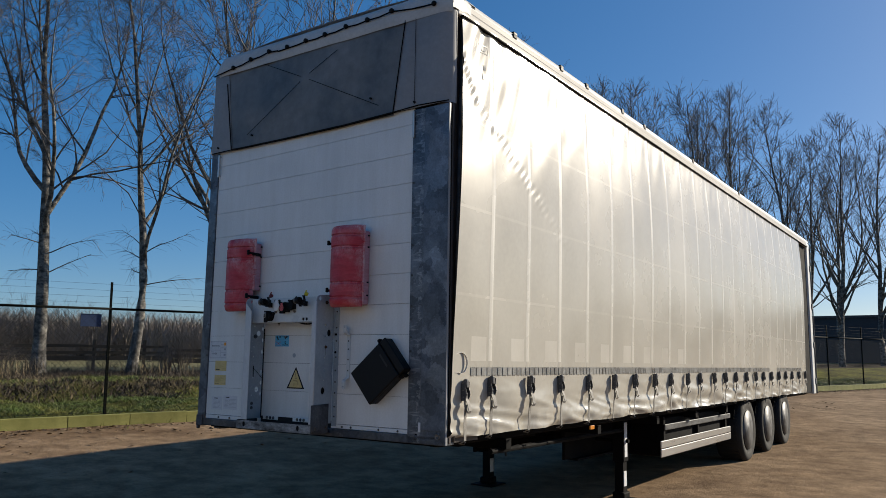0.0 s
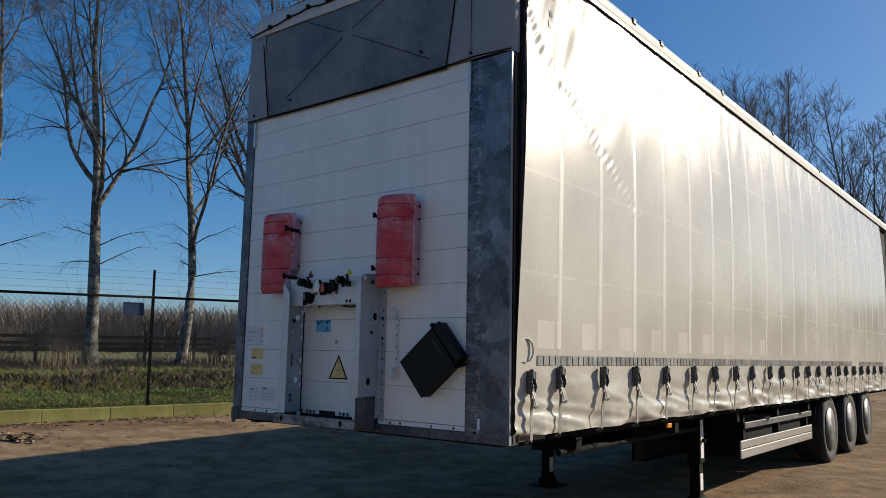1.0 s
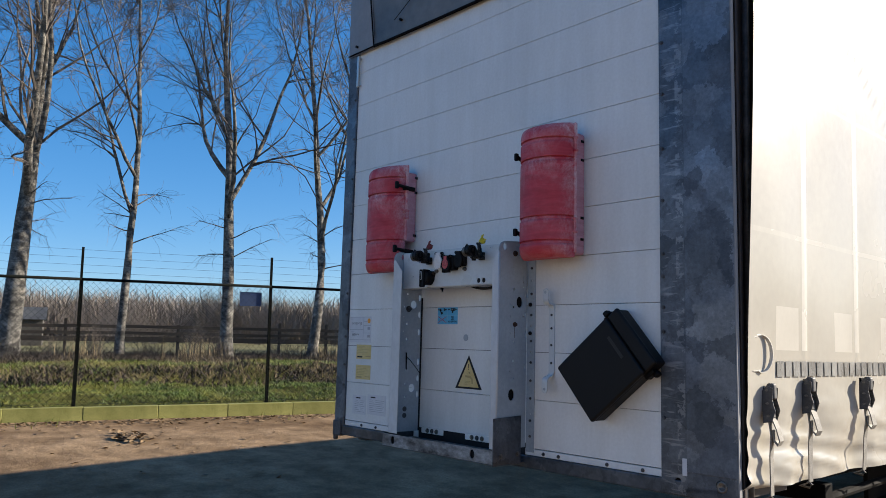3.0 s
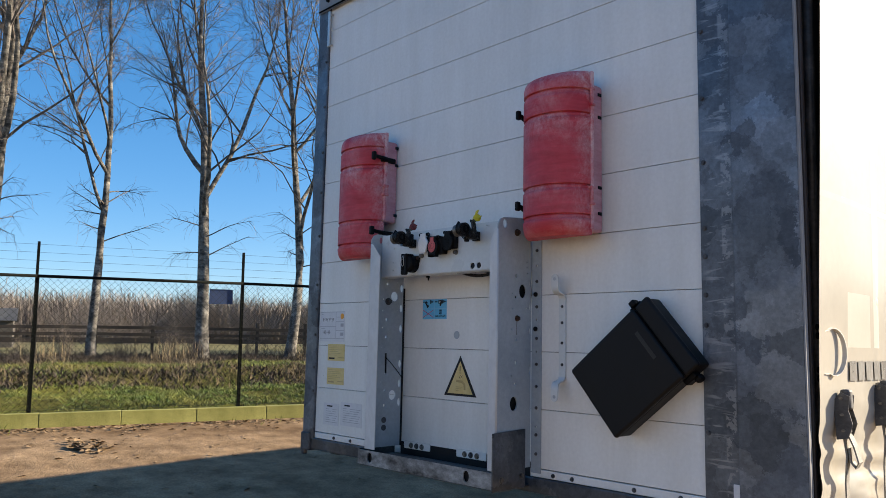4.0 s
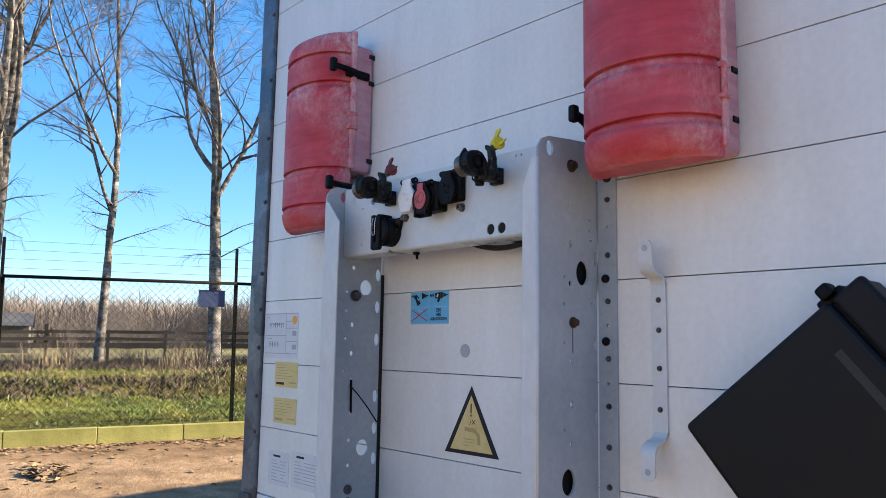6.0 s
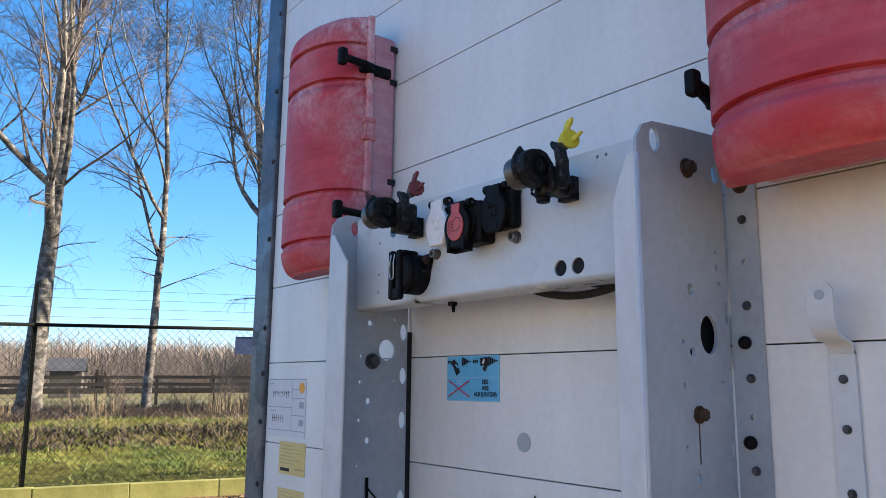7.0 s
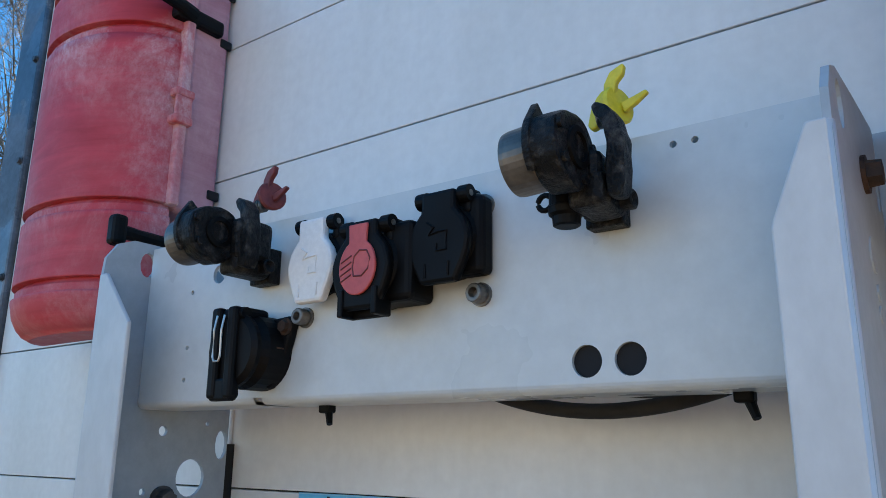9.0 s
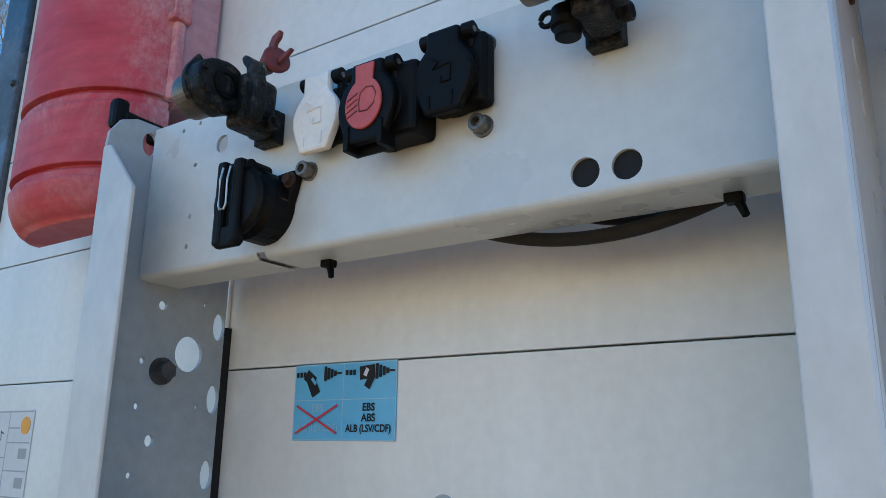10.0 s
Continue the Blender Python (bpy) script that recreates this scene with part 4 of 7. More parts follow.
def billow(y, z):
    """How far the curtain stands out at a place: belts, billows, wrinkles and a line of dents."""
    g = (z - C0) / (C1 - C0)
    k = (y - 0.5) / 0.5565
    ph = k - math.floor(k)
    d = 0.007 * math.sin(math.pi * ph) ** 2 * (0.4 + noise.noise(Vector((math.floor(k) * 3.1, z * 1.1, 0)))) * min(1, (1 - g) * 6)
    d += 0.010 * noise.noise(Vector((y * 0.35, z * 0.8, 4))) + 0.003 * noise.noise(Vector((y * 1.6, z * 1.5, 9)))
    d += 0.040 * math.sin(math.pi * min(1, max(0, g)) ** 1.4)
    # gathers under the rail
    top = max(0.0, (g - 0.80) / 0.2)
    d += 0.018 * top * min(1, (1 - g) * 14) * noise.noise(Vector((y * 5.5 - z * 1.2, z * 1.0, 2))) * (1.6 if y < 2.2 else 0.7)
    if y < 2.0:
        fan = max(0.0, min(1, (g - 0.62) / 0.3)) * (1 - y / 2.0) * max(0.15, min(1, (y - 0.12) / 0.3))
        d += 0.046 * fan * noise.noise(Vector(((y - 0.15) * 5 + (4.1 - z) * 2.6, (4.1 - z) * 0.8 - y, 6)))
    # short creases in a falling line
    d += 0.0028 * math.exp(-(min(abs(y - s) for s in STRAPS[1:]) / 0.021) ** 4) * (z > 1.5)
    for i in range(-5, 48):
        cy, cz = 0.22 + 0.049 * i * (0.55 if i < 0 else 1) + 0.012 * math.sin(i * 5.1), 3.46 - 0.0293 * i * (2.0 if i < 0 else 1)
        if abs(y - cy) < 0.2 and abs(z - cz) < 0.2:
            p, q = (y - cy) * 0.75 + (z - cz) * 0.66, (z - cz) * 0.75 - (y - cy) * 0.66
            s = 0.012 * (0.72 + 0.28 * math.sin(i * 2.3 + math.sin(i * 1.7))) * max(0.14, 1 - i / 44)
            d += s * math.exp(-((p / 0.042) ** 2 + (q / 0.026) ** 2)) * math.sin(q * 62 + i * 1.3)
    # pulled folds along the strapped hem
    low = max(0.0, 1 - (z - C0) / 0.42)
    near = min(abs(y - s) for s in STRAPS)
    d += 1.1 * low * (0.022 * math.exp(-(near / 0.14) ** 2) * -1 + 0.034 * noise.noise(Vector((y * 1.7, z * 7.5, 13))) + 0.042 * (0.35 - abs(noise.noise(Vector((y * 1.5 - z * 1.0, z * 11.0 + y * 1.1, 3))))) + 0.009 * (0.3 - abs(noise.noise(Vector((y * 6.5, z * 13 - y * 4, 31))))))
    if 4.2 < y < 5.4:
        d += low * 0.03 * noise.noise(Vector((y * 3 + z * 5, z * 4 - y * 3, 21)))
    return d


def curtain():
    ys = {0.0}
    for s in STRAPS[1:]:
        ys |= {s - 0.024, s - 0.008, s + 0.008, s + 0.024}
    ys = sorted(ys | {0.03, 0.06, 0.09, 0.12, 0.145, 12.42})
    full = []
    for a, b2 in zip(ys, ys[1:]):
        n = max(1, round((b2 - a) / (0.016 if a < 3.2 else 0.035)))
        full += [a + (b2 - a) * i / n for i in range(n)]
    full.append(12.42)
    nz = 150
    vs, fs, mats = [], [], []
    for y1 in full:
        for j in range(nz + 1):
            z = C0 + (C1 - C0) * (j / nz) ** 1.12
            y0 = 0.018 + 0.095 * ((z - C0) / (C1 - C0)) ** 1.5
            y = y1 + y0 * max(0.0, 1 - y1 / 0.3)
            vs.append((1.283 + billow(y, z), y, z + (0.012 * noise.noise(Vector((y * 2.0, 0, 5))) if j == 0 else 0)))
    w = nz + 1
    belts = STRAPS[1:]
    for i in range(len(full) - 1):
        mid = (full[i] + full[i + 1]) / 2
        on = any(abs(mid - s) < 0.023 for s in belts)
        for j in range(nz):
            fs.append((i * w + j, (i + 1) * w + j, (i + 1) * w + j + 1, i * w + j + 1))
            z = vs[i * w + j][2]
            patch = 1.565 < z < 1.72 and mid < 5.0 and any(0.05 < s - mid < 0.26 for s in belts)
            mats.append(1 if on and z > 1.55 else 3 if patch else (2 if abs(z - 2.62) < 0.012 or abs(z - 3.28) < 0.010 or abs(z - 2.02) < 0.010 else 0))
    me = mesh("side_curtain", vs, fs)
    for m in (M_CURTAIN, M_BELT, M_SEAMC, M_PATCH):
        me.materials.append(m)
    me.polygons.foreach_set("material_index", mats)
    return part_of("side_curtain", me, None, trailer, "silvery cream curtain, creased and sunlit", smooth=True)


cur = curtain()


def on_curtain(name, y0, y1, z0, z1, material, proud=0.0022, ny=3, nz=40, parent=None, slant=0.0):
    """A strip welded on the curtain, following its folds."""
    vs, fs = [], []
    for i in range(ny + 1):
        for j in range(nz + 1):
            z = z0 + (z1 - z0) * j / nz
            y = y0 + (y1 - y0) * i / ny
            vs.append((1.283 + billow(y, z) + proud, y, z))
    w = nz + 1
    for i in range(ny):
        for j in range(nz):
            fs.append((i * w + j, (i + 1) * w + j, (i + 1) * w + j + 1, i * w + j + 1))
    return part_of(name, mesh(name, vs, fs), material, parent or cur, smooth=True)


bm = bmesh.new()
y = 0.247
k = 0
while y < 11.9:
    w = 0.055 if k % 2 else 0.06
    if not 9.3 < y < 9.9:
        d = 1.283 + billow(y, 1.497) + 0.0045
        d2 = 1.283 + billow(y + w, 1.497) + 0.0045
        bm.faces.new([bm.verts.new(c) for c in ((d, y, 1.466), (d2, y + w, 1.466), (d2, y + w, 1.526), (d, y, 1.526))])
    y += w + 0.013
    k += 1
tagged(part("reflective_band", bm, M_REFLECT, cur, "grey segmented reflective tape"), kind="stuff")
# faint printed marks near the top front corner
for (y, z, a, b) in ((0.40, 3.92, 0.12, 0.008), (0.40, 3.86, 0.12, 0.008), (0.345, 3.89, 0.008, 0.07), (0.455, 3.89, 0.008, 0.07), (0.40, 3.89, 0.05, 0.03), (0.375, 3.66, 0.05, 0.05), (0.39, 3.74, 0.03, 0.05)):
    on_curtain("printed_mark", y - a / 2, y + a / 2, z - b / 2, z + b / 2, M_REFLECT, 0.003, 2, 2)


def strap():
    """A curtain strap: over-centre buckle, webbing down to the hem hook, a loose loop."""
    t = part("curtain_strap", box((0.002, -0.017, 0.305), (0.008, 0.017, 0.385), 0.002), M_CHASSIS, trailer, "black buckle strap with grey webbing")
    bm = bmesh.new()
    slab(bm, (0.006, -0.019, 0.255), (0.016, 0.019, 0.35), 0.004)
    slab(bm, (0.014, -0.015, 0.33), (0.034, 0.015, 0.392), 0.008, 3)
    slab(bm, (0.016, -0.017, 0.262), (0.027, 0.017, 0.30), 0.004)
    part("buckle", bm, M_STEELD, t)
    for y in (-0.022, 0.022):
        # Sunward plate in brighter zinc, the other dark: sunlight put into the colour.
        part("side_plate", prism([(0.004, 0.245), (0.026, 0.25), (0.036, 0.29), (0.030, 0.33), (0.034, 0.372), (0.018, 0.384), (0.004, 0.36)], 0.0035, Matrix.Translation((0, y + 0.00175, 0)) @ FRONT, 0.0008), M_STEELD if y < 0 else M_ZINC, t)
    for z in (0.272, 0.318, 0.366):
        part("pin", rod(bmesh.new(), (0.018, -0.027, z), (0.018, 0.027, z), 0.0042, seg=8), M_ZINC, t)
    bm = bmesh.new()
    ribbon(bm, [(0.014, 0, 0.27), (0.018, 0, 0.20), (0.012, 0, 0.12), (0.010, 0, 0.04), (0.008, 0, -0.02), (-0.02, 0, -0.04)], (0, 1, 0), 0.027, 0.003)
    part("webbing", bm, M_STRAP, t)
    bm = bmesh.new()
    ribbon(bm, [(0.02, 0.002, 0.275), (0.032, 0.003, 0.225), (0.038, 0.006, 0.18), (0.031, 0.009, 0.162), (0.023, 0.009, 0.18), (0.022, 0.007, 0.22)], (0, 1, 0), 0.034, 0.003)
    part("loop", bm, M_STRAP, t)
    bm = bmesh.new()
    sweep(bm, [(0.0, 0, -0.02), (0.010, 0, -0.032), (0.003, 0, -0.045), (-0.02, 0, -0.04)], 0.004, 6)
    part("hook", bm, M_ZINC, t)
    return t


first = strap()
for k, s in enumerate(STRAPS):
    t = first if k == 0 else copy_thing(first, Matrix())
    t.matrix_basis = pose(1.288 + max(-0.004, billow(s, 1.35)), s, 1.072 + (-0.02 if k == 0 else 0.0), random.uniform(-3, 3), random.uniform(-2, 2), random.uniform(-6, 6)) @ Matrix.Diagonal((1.5, 1.1, 1.0, 1))

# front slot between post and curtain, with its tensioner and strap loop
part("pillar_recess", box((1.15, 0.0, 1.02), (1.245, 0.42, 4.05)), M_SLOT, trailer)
bm = bmesh.new()
rod(bm, (1.258, 0.085, 1.03), (1.258, 0.16, 4.04), 0.016, seg=12)
part("tension_pole", bm, M_STEELD, trailer, smooth=True)
bm = bmesh.new()
slab(bm, (1.246, 0.03, 1.02), (1.268, 0.05, 4.04), 0.003)
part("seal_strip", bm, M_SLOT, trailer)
bm = bmesh.new()
ribbon(bm, [(1.287, 0.062, 1.612)] + [(1.296 + 0.012 * math.cos(a), 0.118 + 0.062 * math.cos(a), 1.553 + 0.070 * math.sin(a)) for a in np.linspace(2.0, -2.0, 22)] + [(1.287, 0.062, 1.488)], (1, 0, 0), 0.013, 0.003)
pull = part("pull_strap", bm, M_BELT, trailer, "white looped pull strap")
for z in (1.625, 1.60, 1.50, 1.475):
    bm = bmesh.new()
    bolt(bm, (1.27, 0.07, z), (1, 0.0, 0), 0.007, 0.02)
    part("screw", bm, M_CHASSIS, pull)

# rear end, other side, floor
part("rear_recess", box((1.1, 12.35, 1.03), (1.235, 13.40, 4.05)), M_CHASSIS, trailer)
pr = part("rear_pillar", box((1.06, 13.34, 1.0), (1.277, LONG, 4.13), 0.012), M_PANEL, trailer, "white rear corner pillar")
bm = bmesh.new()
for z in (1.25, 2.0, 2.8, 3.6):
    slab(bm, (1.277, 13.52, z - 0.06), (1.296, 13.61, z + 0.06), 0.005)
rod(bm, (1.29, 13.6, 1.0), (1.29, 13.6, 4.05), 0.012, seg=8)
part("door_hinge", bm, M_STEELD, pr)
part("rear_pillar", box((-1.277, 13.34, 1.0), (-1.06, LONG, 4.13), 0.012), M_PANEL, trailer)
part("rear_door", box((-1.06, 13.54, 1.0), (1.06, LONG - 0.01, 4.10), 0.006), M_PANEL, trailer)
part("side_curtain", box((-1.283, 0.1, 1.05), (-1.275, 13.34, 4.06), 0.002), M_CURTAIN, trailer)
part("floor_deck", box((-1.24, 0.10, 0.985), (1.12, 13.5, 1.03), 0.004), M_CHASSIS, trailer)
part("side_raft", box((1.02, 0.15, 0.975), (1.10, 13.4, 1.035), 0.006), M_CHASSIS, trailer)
part("side_raft", box((-1.262, 0.15, 0.965), (-1.18, 13.4, 1.055), 0.006), M_STEELD, trailer)

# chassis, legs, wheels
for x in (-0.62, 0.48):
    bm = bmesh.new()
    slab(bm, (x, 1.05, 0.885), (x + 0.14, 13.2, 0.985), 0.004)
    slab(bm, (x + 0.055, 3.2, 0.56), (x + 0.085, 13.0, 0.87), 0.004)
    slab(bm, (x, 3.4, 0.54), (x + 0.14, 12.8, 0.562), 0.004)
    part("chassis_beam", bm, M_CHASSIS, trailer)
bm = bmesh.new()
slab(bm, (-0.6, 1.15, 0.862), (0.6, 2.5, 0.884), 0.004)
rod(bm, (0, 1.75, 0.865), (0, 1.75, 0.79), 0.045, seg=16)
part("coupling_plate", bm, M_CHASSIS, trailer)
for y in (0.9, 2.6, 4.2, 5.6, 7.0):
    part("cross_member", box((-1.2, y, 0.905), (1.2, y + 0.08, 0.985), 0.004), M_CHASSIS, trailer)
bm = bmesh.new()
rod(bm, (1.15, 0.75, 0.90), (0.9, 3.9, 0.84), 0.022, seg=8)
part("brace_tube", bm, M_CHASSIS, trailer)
bm = bmesh.new()
rod(bm, (0.95, 1.3, 0.95), (0.93, 1.36, 0.80), 0.008, seg=6)
part("hanging_hose", bm, M_RUBBER, trailer)


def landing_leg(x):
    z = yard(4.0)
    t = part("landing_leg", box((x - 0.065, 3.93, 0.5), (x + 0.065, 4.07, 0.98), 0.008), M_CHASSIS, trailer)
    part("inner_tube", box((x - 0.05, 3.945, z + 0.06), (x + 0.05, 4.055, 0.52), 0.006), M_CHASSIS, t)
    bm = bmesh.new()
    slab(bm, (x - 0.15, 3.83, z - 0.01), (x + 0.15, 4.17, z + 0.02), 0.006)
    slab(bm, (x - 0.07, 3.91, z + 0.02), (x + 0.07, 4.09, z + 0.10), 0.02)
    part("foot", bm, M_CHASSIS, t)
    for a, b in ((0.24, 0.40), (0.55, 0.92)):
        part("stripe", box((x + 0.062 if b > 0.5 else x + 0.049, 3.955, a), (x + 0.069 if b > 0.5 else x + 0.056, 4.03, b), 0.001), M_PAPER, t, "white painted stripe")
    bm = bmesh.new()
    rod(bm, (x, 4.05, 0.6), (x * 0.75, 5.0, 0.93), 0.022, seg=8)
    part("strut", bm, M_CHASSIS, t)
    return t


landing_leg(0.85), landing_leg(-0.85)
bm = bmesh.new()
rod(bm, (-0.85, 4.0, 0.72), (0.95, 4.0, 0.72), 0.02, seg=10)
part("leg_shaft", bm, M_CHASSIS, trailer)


def wheel(y, side):
    """A wide tyre on a steel disc rim with hub and nuts."""
    z = yard(y) + 0.452
    x1 = side * 1.21
    s = side
    bm = bmesh.new()
    prof = [(0.0, 0.275), (0.015, 0.29), (0.0, 0.33), (-0.012, 0.40), (0.0, 0.435), (0.03, 0.46), (0.10, 0.465), (0.28, 0.465), (0.35, 0.46), (0.38, 0.43), (0.385, 0.30), (0.37, 0.275)]
    lathe(bm, (x1, y, z), (-s, 0, 0), prof, 40)
    t = part("wheel", bm, M_RUBBER, trailer, smooth=True)
    bm = bmesh.new()
    for k in range(44):
        a = 2 * math.pi * k / 44
        m = Matrix.Translation((x1 - s * 0.19, y, z)) @ Matrix.Rotation(a, 4, "X")
        slab(bm, (-0.14, -0.012, 0.462), (0.14, 0.012, 0.470), 0, 1, m)
    part("tread", bm, M_RUBBER, t)
    bm = bmesh.new()
    lathe(bm, (x1 + s * 0.004, y, z), (-s, 0, 0), [(0.0, 0.285), (0.012, 0.288), (0.02, 0.262), (0.05, 0.25), (0.09, 0.235), (0.11, 0.20), (0.085, 0.17), (0.08, 0.13), (0.02, 0.12), (0.0, 0.10), (-0.004, 0.02)], 32)
    part("rim", bm, M_STEELD, t, "grey steel disc rim", smooth=True)
    bm = bmesh.new()
    for k in range(10):
        a = 2 * math.pi * k / 10
        c = Vector((x1 - s * 0.078, y + 0.155 * math.cos(a), z + 0.155 * math.sin(a)))
        bolt(bm, c, (s, 0, 0), 0.014, 0.03)
    part("wheel_nuts", bm, M_STEELD, t)
    bm = bmesh.new()
    for k in range(10):
        a = 2 * math.pi * (k + 0.5) / 10
        c = Vector((x1 - s * 0.101, y + 0.213 * math.cos(a), z + 0.213 * math.sin(a)))
        rod(bm, c, c + Vector((s * 0.012, 0, 0)), 0.021, seg=10)
    part("vent_holes", bm, M_GAP, t)
    return t


for y in (8.12, 9.43, 10.74):
    wheel(y, 1), wheel(y, -1)
    bm = bmesh.new()
    rod(bm, (-0.85, y, yard(y) + 0.452), (0.85, y, yard(y) + 0.452), 0.065, seg=12)
    part("axle", bm, M_CHASSIS, trailer)
    part("air_bag", box((0.4, y + 0.1, 0.55), (0.68, y + 0.36, 0.9), 0.05), M_CHASSIS, trailer)
for x in (0.99, -0.99):
    for k, y in enumerate((8.12, 9.43, 10.74)):
        bm = bmesh.new()
        pts = [(x, y + 0.56 * math.cos(a), yard(y) + 0.45 + 0.53 * math.sin(a)) for a in np.linspace(0.35, math.pi - 0.35, 12)]
        ribbon(bm, pts, (1, 0, 0), 0.3, 0.008)
        part("mudguard", bm, M_CHASSIS, trailer)
for x in (1.12, -1.14):
    g = part("side_guard", box((x - 0.02, 4.56, 0.505), (x, 7.5, 0.598), 0.008), M_ALU, trailer, "ribbed aluminium side guard")
    part("guard_plank", box((x - 0.02, 4.56, 0.604), (x, 7.5, 0.69), 0.008), M_ALU, g)
    part("guard_plank", box((x - 0.02, 4.7, 0.80), (x, 7.5, 0.87), 0.008), M_STEELD, g)
    for y in (4.7, 6.0, 7.3):
        part("guard_bracket", box((x - 0.08, y, 0.5), (x - 0.02, y + 0.06, 0.95), 0.004), M_CHASSIS, g)
part("pallet_box", box((0.3, 4.7, 0.5), (1.05, 7.2, 0.93), 0.02), M_CHASSIS, trailer)
for y in (2.35,):
    part("marker_lamp", box((1.222, y, 0.965), (1.24, y + 0.09, 1.0), 0.004), M_MARKER, trailer, "small amber marker lamp")


# ---- headboard bracket frame ----
WEB_L, WEB_R = -0.515, 0.240
LIPY = -0.205
OUT_L = [(-0.205, 1.10), (-0.012, 1.10), (-0.012, 1.99), (-0.05, 2.02), (-0.11, 2.032), (-0.17, 2.032), (-0.19, 2.024), (-0.203, 2.005), (-0.205, 1.98)]
OUT_R = [(-0.205, 1.10), (-0.012, 1.10), (-0.012, 2.040), (-0.02, 2.043), (-0.10, 2.038), (-0.17, 2.032), (-0.19, 2.024), (-0.203, 2.005), (-0.205, 1.98)]


def slot(y, z, a, b, n=12):
    return ring_of((y, z), a, n, b)


HOLES_L = [slot(-0.150, 2.006, 0.010, 0.015), slot(-0.107, 1.814, 0.006, 0.006), slot(-0.064, 1.760, 0.020, 0.022, 20), slot(-0.127, 1.746, 0.004, 0.004, 8),
           slot(-0.107, 1.656, 0.006, 0.007), slot(-0.128, 1.694, 0.004, 0.004, 8), slot(-0.128, 1.618, 0.004, 0.004, 8), slot(-0.107, 1.578, 0.006, 0.007),
           slot(-0.105, 1.505, 0.005, 0.005, 8), slot(-0.105, 1.418, 0.005, 0.005, 8), slot(-0.128, 1.380, 0.003, 0.003, 8), slot(-0.107, 1.344, 0.005, 0.005), slot(-0.062, 1.322, 0.020, 0.022, 20),
           slot(-0.107, 1.278, 0.005, 0.006), slot(-0.045, 1.824, 0.003, 0.003, 8), slot(-0.045, 1.697, 0.003, 0.003, 8), slot(-0.130, 1.53, 0.003, 0.003, 8)]
HOLES_L += [slot(-0.022, z, 0.009, 0.018, 12) for z in (1.799, 1.708, 1.617, 1.459, 1.373, 1.290)]
HOLES_R = [slot(-0.166, 2.008, 0.011, 0.017), slot(-0.030, 1.985, 0.008, 0.014), slot(-0.100, 1.816, 0.007, 0.008), slot(-0.062, 1.758, 0.020, 0.026, 20), slot(-0.037, 1.872, 0.003, 0.003, 8), slot(-0.037, 1.851, 0.003, 0.005, 8),
           slot(-0.033, 1.829, 0.005, 0.003, 8), slot(-0.034, 1.695, 0.005, 0.003, 8), slot(-0.121, 1.746, 0.003, 0.004, 8), slot(-0.101, 1.734, 0.006, 0.006), slot(-0.122, 1.691, 0.003, 0.004, 8),
           slot(-0.122, 1.613, 0.003, 0.004, 8), slot(-0.098, 1.575, 0.005, 0.006), slot(-0.098, 1.489, 0.006, 0.008), slot(-0.122, 1.44, 0.003, 0.004, 8), slot(-0.109, 1.337, 0.020, 0.026, 20), slot(-0.10, 1.41, 0.005, 0.006)]
HOLES_R += [slot(-0.018, z, 0.004, 0.016, 10) for z in (1.79, 1.70, 1.61, 1.46)]


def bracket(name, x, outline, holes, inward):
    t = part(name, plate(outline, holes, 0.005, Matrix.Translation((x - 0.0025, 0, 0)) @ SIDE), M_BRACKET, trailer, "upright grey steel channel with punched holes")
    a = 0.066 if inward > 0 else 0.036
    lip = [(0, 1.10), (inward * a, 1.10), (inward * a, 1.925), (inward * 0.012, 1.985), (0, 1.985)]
    part("lip", prism(lip, 0.005, Matrix.Translation((x, LIPY + 0.003, 0)) @ FRONT, 0.0015), M_LIPLIT, t)
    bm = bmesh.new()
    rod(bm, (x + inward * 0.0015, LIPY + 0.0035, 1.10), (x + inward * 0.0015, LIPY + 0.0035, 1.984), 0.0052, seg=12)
    part("bend", bm, M_LIPLIT, t, smooth=True)
    return t


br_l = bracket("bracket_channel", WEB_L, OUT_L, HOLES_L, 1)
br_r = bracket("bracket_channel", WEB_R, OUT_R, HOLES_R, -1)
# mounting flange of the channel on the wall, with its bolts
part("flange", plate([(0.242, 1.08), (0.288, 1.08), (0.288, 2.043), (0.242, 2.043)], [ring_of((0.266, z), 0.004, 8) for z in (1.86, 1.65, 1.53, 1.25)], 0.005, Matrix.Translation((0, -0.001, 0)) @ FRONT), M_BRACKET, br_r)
for z in (1.919, 1.799, 1.701, 1.581, 1.483, 1.40, 1.32, 1.22, 1.15):
    bm = bmesh.new()
    bolt(bm, (0.267, -0.006, z), (0, -1, 0), 0.0047, 0.006)
    part("flange_bolt", bm, M_STEELD, br_r)
bm = bmesh.new()
rod(bm, (0.267, -0.006, 1.967), (0.267, -0.0085, 1.967), 0.0105, seg=16)
bolt(bm, (0.267, -0.0085, 1.967), (0, -1, 0), 0.0072, 0.007)
part("flange_bolt", bm, M_RUST, br_r, "rusty bolt and washer")
for y, z, r in ((-0.098, 1.981, 0.010), (-0.094, 1.654, 0.0085)):
    bm = bmesh.new()
    bolt(bm, (WEB_R + 0.0025, y, z), (1, 0, 0), r, 0.012)
    part("side_bolt", bm, M_RUST, br_r, "rusty bolt head")
part("rust_run", box((WEB_R + 0.0026, -0.0955, 1.592), (WEB_R + 0.0031, -0.0935, 1.645), 0), M_RUST, br_r, "brown rust streak")
